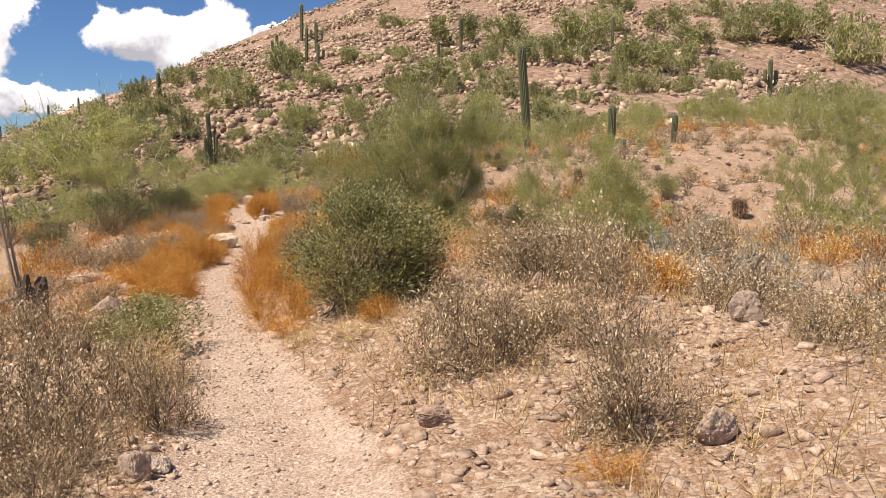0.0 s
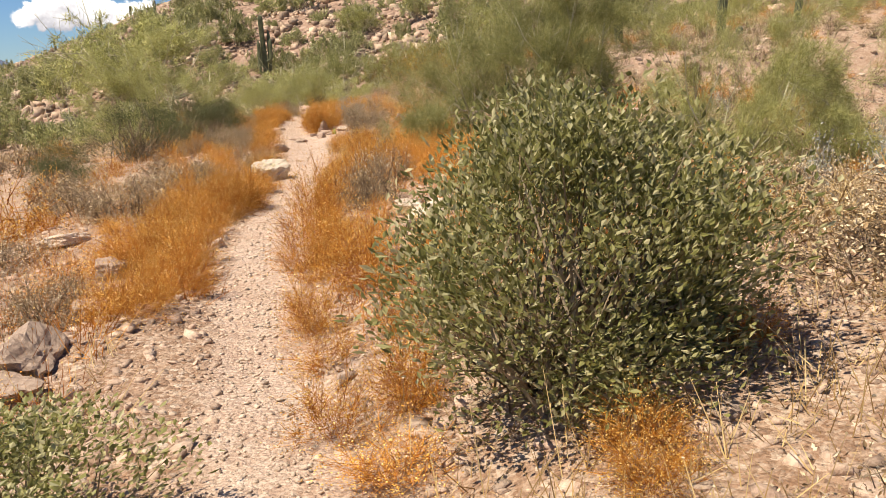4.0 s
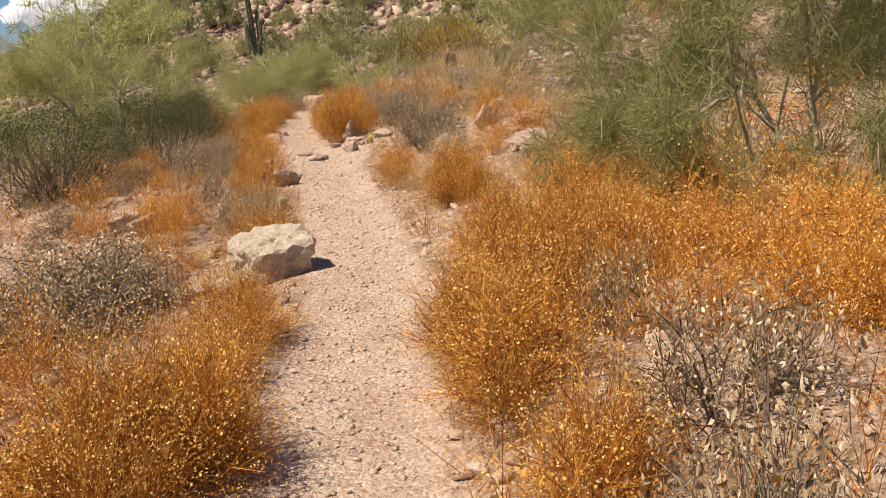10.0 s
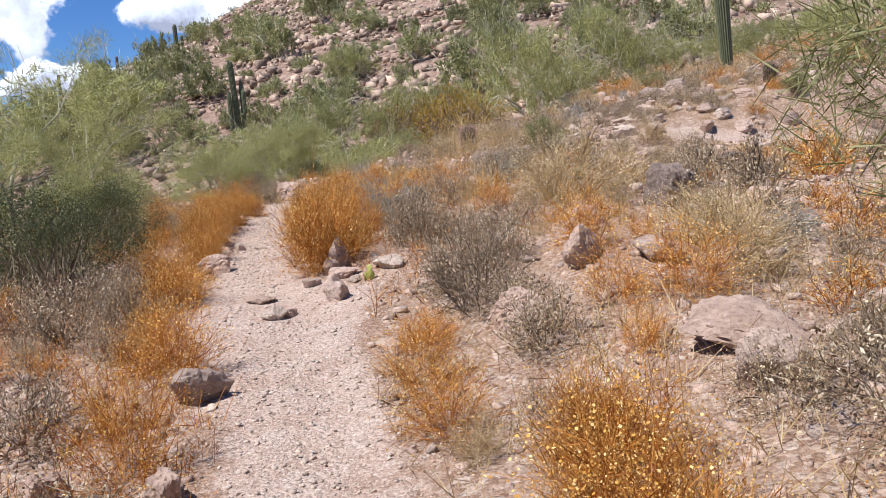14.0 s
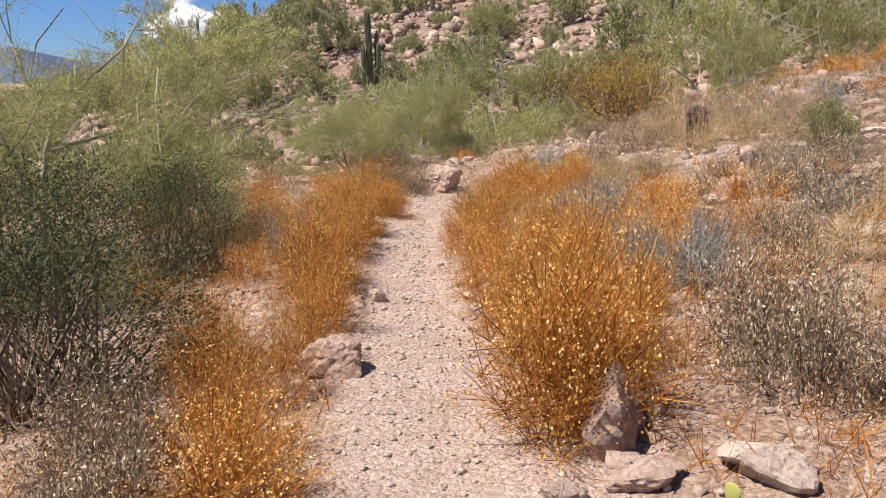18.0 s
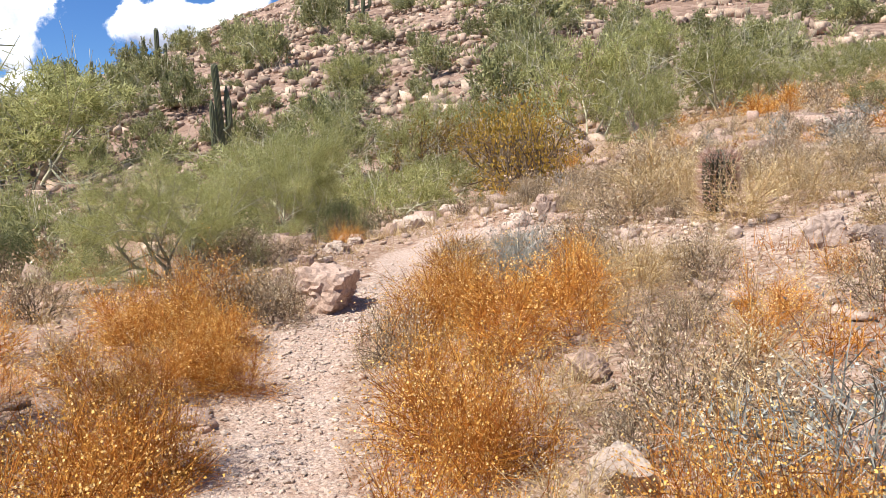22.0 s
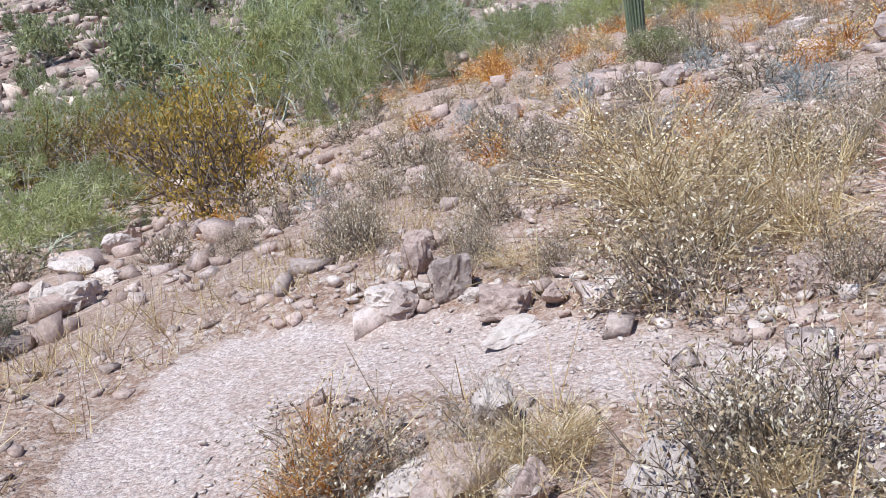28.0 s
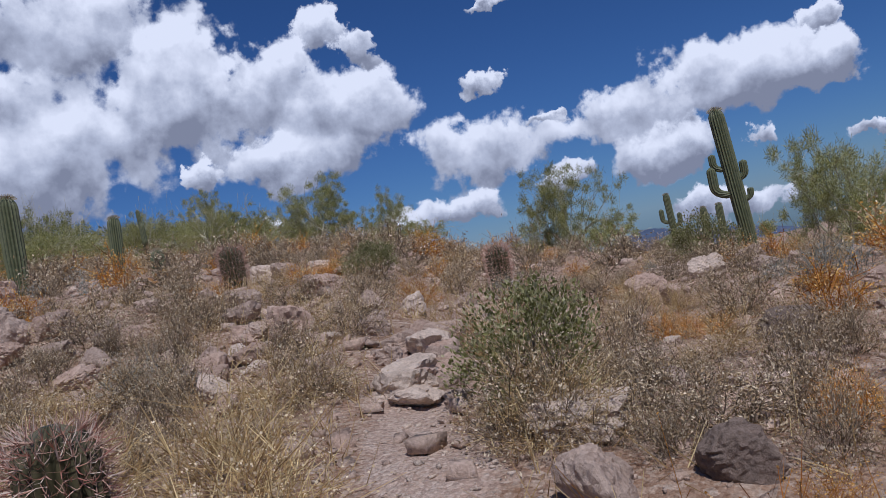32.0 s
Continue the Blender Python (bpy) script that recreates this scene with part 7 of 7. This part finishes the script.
joined("dry_grass_tuft", FARTUFTS, "orange dry tufts scattered over the farther slopes", "grass", 61)
joined("dry_grass_drift", TUFTS, "orange dry tufts grown together in dense drifts", "grass", 60)
joined("straw_tuft", FARTAN, "pale straw tufts scattered over the farther slopes", "grass", 62)
joined("dry_shrub", FARSHRUBS, "grey-brown dry shrubs scattered over the farther slopes", "shrub", 63)
joined("bare_shrub", FARBARE, "bare twiggy shrubs scattered over the farther slopes", "shrub", 64)
joined("silver_shrub", FARSILVER, "silver-grey shrubs scattered over the farther slopes", "shrub", 65)

# dead saguaro stump and its fallen ribs
stump = thing("dead_cactus", "dead saguaro skeleton with dark rotten base and bare ribs", "dead cactus")
for a in (0, 1.1, 2.2, 3.3, 4.4, 5.5):
    c, d = math.cos(a), math.sin(a)
    part("stump_slab", soup("stump_slab", *tubes([[((0.08 * c, 0.08 * d, -0.05), 0.08), ((0.10 * c, 0.10 * d, 0.3), 0.065), ((0.11 * c + 0.02, 0.12 * d, 0.44 + 0.07 * math.sin(3 * a)), 0.02)]], 6), M["darkwood"]), stump)
for k, (bx, tx, tz) in enumerate(((-0.10, -0.30, 1.55), (-0.06, -0.22, 1.3))):
    part("rib", soup("rib", *tubes([[((bx, 0.03 * k, 0.1), 0.022), (((bx + tx) / 2, 0.03 * k, tz / 2), 0.017), ((tx, 0.03 * k, tz), 0.008)]], 6), M["deadwood"]), stump)
part("fallen_rib", soup("fallen_rib", *tubes([[((-0.1, -0.1, 0.28), 0.02), ((-0.5, -0.25, 0.14), 0.018), ((-0.95, -0.4, 0.03), 0.012)]], 6), M["deadwood"]), stump)
stump.location, stump.scale = (-1.95, 10.8, float(land(-1.95, 10.8))), (1.2, 1.2, 1.2)

# bleached dead branches hanging under the palo verde
dead = thing("dead_branch", "bleached dead branch with crooked bare twigs under a tree", "branch")
drng = np.random.default_rng(77)
for k in range(7):
    p, d, r, path = np.array([0.1 * k - 0.3, 0.0, 0.62]), unit(np.array([drng.uniform(-0.9, 0.3), drng.uniform(-0.6, 0.4), drng.uniform(-0.7, 0.5)])), 0.012, []
    for _ in range(7):
        path.append((p, r))
        p, d, r = p + d * 0.10, unit(d + drng.normal(size=3) * 0.45), r * 0.78
        p = np.array([p[0], p[1], max(p[2], 0.01)])
    part("twig", soup("twig", *tubes([path], 5), M["deadwood"]), dead)
part("limb", soup("limb", *tubes([[((-0.45, 0, 0.0), 0.03), ((-0.2, 0.02, 0.45), 0.026), ((0.15, 0.1, 0.6), 0.018), ((0.4, 0.2, 0.62), 0.01)]], 7), M["deadwood"]), dead)
dead.location = (3.95, 20.1, float(land(3.95, 20.1)))

# small prickly pear beside the trail
pear = thing("prickly_pear", "small yellow-green prickly pear with flat oval pads", "cactus")
for k, (ax, az_, tilt, sz) in enumerate(((0.0, 0.0, 0.15, 0.07), (0.05, 0.0, -0.5, 0.06), (-0.05, 0.01, 0.6, 0.06), (0.01, 0.1, -0.2, 0.055))):
    bm = bmesh.new()
    bmesh.ops.create_uvsphere(bm, u_segments=12, v_segments=8, radius=1.0)
    for v in bm.verts:
        v.co = Vector((v.co.x * sz * (0.8 + 0.2 * v.co.z), v.co.y * sz * 0.22, (v.co.z + 0.9) * sz))
    pad_me = bpy.data.meshes.new("pad")
    bm.to_mesh(pad_me)
    bm.free()
    pad_me.materials.append(M["pad"])
    pad = part("pad", pad_me, pear)
    pad.location, pad.rotation_euler = (ax, 0.01 * k, az_), (0, tilt, 0.7 * k)
pear.location, pear.scale = (2.0, 26.72, float(land(2.0, 26.72)) - 0.01), (0.75, 0.75, 0.75)

# cholla on the slope
cholla = thing("cholla", "straw-coloured jumping cholla with dark trunk and fuzzy joints", "cactus")
crng = np.random.default_rng(9)
part("trunk", soup("trunk", *tubes([[((0, 0, -0.05), 0.06), ((0.03, 0, 0.4), 0.055), ((0, 0.02, 0.8), 0.04)]], 7), M["darkwood"]), cholla)
for k in range(14):
    th, zz = crng.uniform(0, 6.28), crng.uniform(0.55, 1.0)
    c0 = np.array([0.2 * math.cos(th) * crng.uniform(0.3, 1), 0.2 * math.sin(th) * crng.uniform(0.3, 1), zz])
    dd = unit(crng.normal(size=(260, 3)))
    pa = c0 + dd * np.array([0.05, 0.05, 0.09])
    part("joint", soup("joint", *ribbons(crng, pa, pa + dd * 0.05, 0.008), M["cholla"]), cholla)
cholla.location = (20.2, 57.6, float(land(20.2, 57.6)))

# ---------------------------------------------------------------- far mountains
def ridge(name, skyline, dist, foot, seed, mat, label, rough=0.0):
    """A far range: its skyline as azimuth and elevation in degrees, seen from the bend; gullies and ledges by roughness."""
    n, m = 360, 60
    az = np.linspace(skyline[0][0], skyline[-1][0], n)
    el = np.interp(az, [q[0] for q in skyline], [q[1] for q in skyline])
    jag = vnoise(az * 1.1, az * 0 + seed, seed) + 0.6 * vnoise(az * 3.1, az * 0, seed) + 0.4 * vnoise(az * 8.0, az * 0 + 3, seed)
    top = 1.2 + dist * np.tan(np.radians(el + rough * 0.45 * jag))
    V, F = [], []
    for k in range(m):
        f = k / (m - 1)
        up = min(1.0, f / 0.8) ** 0.8 if f <= 0.8 else 1 - 3 * (f - 0.8)
        gully = vnoise(az * 0.4 + f * 2, az * 0 + f * 6.0, seed + 1) + 0.6 * vnoise(az * 1.1 - f * 5, az * 0 + f * 15, seed + 2) + 0.35 * vnoise(az * 2.6, az * 0 + f * 34, seed + 3) + 0.22 * vnoise(az * 5.6, az * 0 + f * 58, seed + 4)
        d = dist * (0.72 + 0.35 * f + rough * 0.026 * gully)
        z = foot + (top - foot) * up + rough * dist * 0.006 * gully * (1 - up) * min(1.0, 6 * f)
        a = np.radians(az)
        V.append(np.stack([2.3 + d * np.sin(a), 35 + d * np.cos(a), z], 1))
    for k in range(m - 1):
        for j in range(n - 1):
            q = k * n + j
            F.append((q, q + 1, q + n + 1, q + n))
    return tagged(new(name, soup(name, np.concatenate(V), F, mat, False)), label, "mountain", kind="structure")


# aerial haze is put into the base colour of the two far ranges
M["blue"] = rock_mat("haze_painted_mountain", (0.06, 0.085, 0.14), (0.085, 0.115, 0.18), (0.11, 0.145, 0.22), 0.004)
M["crag"] = rock_mat("bare_crag", (0.13, 0.085, 0.07), (0.29, 0.205, 0.165), (0.46, 0.35, 0.29), 0.16)
ridge("mountain_1", [(-30, -1.0), (-25, 1.2), (-22, 2.0), (-19, 1.3), (-16, 0.9), (-11, -1.2)], 2600, -60, 3, M["blue"], "distant mountain turned blue by haze beyond the plain", 0.06)
ridge("mountain_2", [(101, -3.4), (104, -2.0), (106.3, -1.2), (107.6, -1.4), (110, -1.9), (113, -2.3), (118, -3.4)], 2600, -190, 5, M["blue"], "distant low hills turned blue by haze on the horizon", 0.06)
ridge("mountain_3", [(38, 5.0), (45, 11.5), (52, 15.0), (58.3, 12.8), (59.7, 9.4), (60.9, 8.4), (61.9, 9.0), (63.4, 7.6), (65.0, 6.2), (69, 3.0), (73, 1.0)], 420, -10, 8, M["crag"], "bare craggy rock peak in the distance", 1.0)

# ---------------------------------------------------------------- stones
srng = np.random.default_rng(12)
# boulders and rubble of the hillside
for nm, n, mt, pw, lb in (("hillside_rubble", 36000, "rock_hill", 3.0, "pinkish boulders and rubble strewn over the hillside"), ("hillside_stones", 15000, "rock_hill", 2.0, "weathered grey-brown rocks strewn over the hillside")):
    hx, hy = srng.uniform(-50, 80, n), srng.uniform(56, 215, n)
    up_ = np.arange(n) % 3 == 0
    hx, hy = np.where(up_, srng.uniform(20, 160, n), hx), np.where(up_, srng.uniform(110, 300, n), hy)
    keep = (hill_land(hx, hy) > near_land(hx, hy) - 1) & (vnoise(hx * 0.09, hy * 0.09, 21) > -0.6 + 0.4 * vnoise(hx * 0.3, hy * 0.3, 22))
    hx, hy = hx[keep], hy[keep]
    hs = 0.26 + 0.95 * srng.uniform(0, 1, len(hx)) ** pw
    tagged(new(nm, stones_mesh(nm, np.stack([hx, hy, land(hx, hy) + 0.16 * hs], 1), hs, M[mt], srng, 0.85, True)), lb, "rocks", kind="stuff")
n = 900
hx, hy = srng.uniform(-8, 14, n), srng.uniform(41.5, 58, n)
hs = 0.1 + 0.45 * srng.uniform(0, 1, n) ** 2
tagged(new("wash_rubble", stones_mesh("wash_rubble", np.stack([hx, hy, land(hx, hy) + 0.1 * hs], 1), hs, M["rock_pink"], srng, 0.7, True)), "pale rubble lying in the dry wash", "rocks", kind="stuff")
# scrub of the upper hillside, too far off to count
n = 1050
hx, hy = srng.uniform(-60, 160, n), srng.uniform(75, 300, n)
keep = (hill_land(hx, hy) > near_land(hx, hy)) & (vnoise(hx * 0.05, hy * 0.05, 31) > -0.3 + 0.5 * vnoise(hx * 0.2, hy * 0.2, 33))
hx, hy = hx[keep], hy[keep]
hz, hw = land(hx, hy), srng.uniform(1.0, 3.6, len(hx))
k = np.repeat(np.arange(len(hx)), 100)
dirs = unit(srng.normal(size=(len(k), 3)))
dirs[:, 2] = np.abs(dirs[:, 2])
root = np.stack([hx[k], hy[k], hz[k]], 1) + dirs * (hw[k] * 0.42 * srng.uniform(0.2, 1, len(k)))[:, None] * np.array([1, 1, 0.85])
tip = root + unit(dirs + srng.normal(size=dirs.shape) * 0.5 + np.array([0, 0, 0.5])) * (hw[k] * 0.13)[:, None]
tagged(new("hillside_scrub", soup("hillside_scrub", *straps(srng, root, tip, 0.12), M["scrub"])), "yellow-green palo verde scrub dotting the upper hillside", "scrub", kind="stuff")
# low scrub of the plain in the north-west
n = 2600
hx, hy = srng.uniform(-420, -30, n), srng.uniform(90, 620, n)
hz, hw = land(hx, hy), srng.uniform(1.5, 4.0, n)
k = np.repeat(np.arange(n), 18)
dirs = unit(srng.normal(size=(len(k), 3)))
dirs[:, 2] = np.abs(dirs[:, 2])
root = np.stack([hx[k], hy[k], hz[k]], 1) + dirs * (hw[k] * 0.42 * srng.uniform(0.2, 1, len(k)))[:, None] * np.array([1, 1, 0.8])
tip = root + unit(dirs + srng.normal(size=dirs.shape) * 0.5) * (hw[k] * 0.22)[:, None]
tagged(new("plain_scrub", soup("plain_scrub", *straps(srng, root, tip, 0.45), M["scrub"])), "green desert scrub covering the distant plain", "scrub", kind="stuff")
# dry sprigs and litter between the plants
n = 30000
lx, ly = srng.uniform(-6, 14, n), srng.uniform(-1.5, 41, n)
g = trail_gap(lx, ly)
keep = (g > 0.40) & (vnoise(lx * 0.8, ly * 0.8, 41) > -0.25) & (srng.uniform(0, 1, n) < np.clip(1.3 - g / 6, 0.2, 1))
lx, ly, g = lx[keep], ly[keep], g[keep]
k = np.repeat(np.arange(len(lx)), 7)
root = np.stack([lx[k], ly[k], land(lx, ly)[k]], 1) + srng.normal(size=(len(k), 3)) * np.array([0.04, 0.04, 0.004])
tip = root + (srng.normal(size=(len(k), 3)) * 0.6 + np.array([0, 0, 1.0])) * srng.uniform(0.03, 0.17, len(k))[:, None]
half = ((vnoise(lx * 0.5, ly * 0.5, 43) > -0.1) & (ly > 6) & (ly < 35) & (lx < 5))[k]
for nm, sel, mt, sd, lb in (("orange_litter", half, "straw", "seed", "short orange dry sprigs growing between the stones"), ("tan_litter", ~half, "tanstraw", "tanleaf", "short tan dry sprigs growing between the stones")):
    rs, ts = root[sel], tip[sel]
    tagged(new(nm, soup(nm, *straps(srng, rs, ts, 0.005), M[mt])), lb, "litter", kind="stuff")
    ts = ts[::2]
    tagged(new(nm[:-6] + "seeds", soup("seeds", *chips(srng, ts, 0.012), M[sd])), "tiny dry seed heads on low sprigs", "litter", kind="stuff")
# loose stones over the near ground
for nm, n, mt, big_, lb in (("loose_stones", 30000, "rock_soil", 0.11, "loose pale stones scattered over dry soil"), ("brown_stones", 11000, "rock_pink", 0.13, "loose pinkish-brown stones scattered over dry soil"), ("grey_stones", 2200, "rock_grey", 0.15, "loose dark grey-brown stones scattered over dry soil")):
    px_, py_ = srng.uniform(-4.5, 9, n), srng.uniform(-1.5, 40, n)
    g = trail_gap(px_, py_)
    keep = (g > 0.42) & (srng.uniform(0, 1, n) < np.clip(1.15 - g / 7, 0.25, 1))
    px_, py_ = px_[keep], py_[keep]
    ss = 0.02 + big_ * srng.uniform(0, 1, len(px_)) ** 3.4
    tagged(new(nm, stones_mesh(nm, np.stack([px_, py_, land(px_, py_) + 0.02 * ss], 1), ss, M[mt], srng, 0.55, True)), lb, "stones", kind="stuff")
n = 13000
px_, py_ = srng.uniform(-2.5, 6.5, n), srng.uniform(-1.5, 12.5, n)
keep = trail_gap(px_, py_) > 0.3
px_, py_ = px_[keep], py_[keep]
ss = 0.025 + 0.085 * srng.uniform(0, 1, len(px_)) ** 2.4
tagged(new("broken_stones", stones_mesh("broken_stones", np.stack([px_, py_, land(px_, py_) + 0.0 * ss], 1), ss, M["rock_soil"], srng, 0.45, True)), "broken pale stones covering the bare slope", "stones", kind="stuff")
n = 5000
px_, py_ = srng.uniform(4, 26, n), srng.uniform(22, 46, n)
ss = 0.03 + 0.22 * srng.uniform(0, 1, n) ** 3.5
tagged(new("slope_stones", stones_mesh("slope_stones", np.stack([px_, py_, land(px_, py_) + 0.12 * ss], 1), ss, M["rock_grey"], srng, 0.6, True)), "grey-brown stones scattered over the eastern slope", "stones", kind="stuff")
# gravel on the trail
n = 22000
ty = srng.uniform(-1.5, 37.5, n)
tx = trail_x(ty) + srng.normal(0, 0.75, n) * trail_half(ty)
bend = srng.uniform(0, 1, n) < 0.3
tx = np.where(bend, srng.uniform(1.2, 9, n), tx)
ty = np.where(bend, srng.uniform(34, 38.2, n), ty)
bend = trail_gap(tx, ty) < 0.6
tx, ty = tx[bend], ty[bend]
n = len(tx)
ss = 0.010 + 0.034 * srng.uniform(0, 1, n) ** 3.5
tagged(new("trail_gravel", stones_mesh("trail_gravel", np.stack([tx, ty, land(tx, ty) + 0.1 * ss], 1), ss, M["rock_pale"], srng, 0.5, True)), "fine pale gravel on the trodden trail", "gravel", kind="stuff")
# larger single stones along the trail, parts of the ground
pebbles = []
for k in range(8):
    me2 = stones_mesh("stone", np.zeros((1, 3)), np.array([0.9]), M[("rock_pale", "rock_pink", "rock_pale", "rock_pale")[k % 4]], srng, 0.8)
    pebbles.append(me2)
for k in range(290):
    y = srng.uniform(-1, 37)
    side = srng.choice([-1, 1])
    x = float(trail_x(y)) + side * (float(trail_half(y)) + srng.normal(0.08, 0.14))
    s = 0.03 + 0.07 * srng.uniform() ** 2
    if k >= 200:  # along the outer edge of the bend and the branch
        (ax, ay, aw), (bx, by, bw) = LINE[25 + k % 5], LINE[26 + k % 5]
        t, ln = srng.uniform(), math.hypot(bx - ax, by - ay)
        off = aw + t * (bw - aw) + srng.uniform(0.0, 0.45)
        x, y = ax + t * (bx - ax) - (by - ay) / ln * off, ay + t * (by - ay) + (bx - ax) / ln * off
        s = 0.05 + 0.13 * srng.uniform() ** 2
    o = part("stone", pebbles[k % 8], ground)
    o.location = (x, y, float(land(x, y)) + 0.12 * s)
    o.scale = (s * srng.uniform(0.8, 1.4), s, s * srng.uniform(0.5, 0.9))
    o.rotation_euler = (srng.normal(0, 0.2), srng.normal(0, 0.2), srng.uniform(0, 6.28))
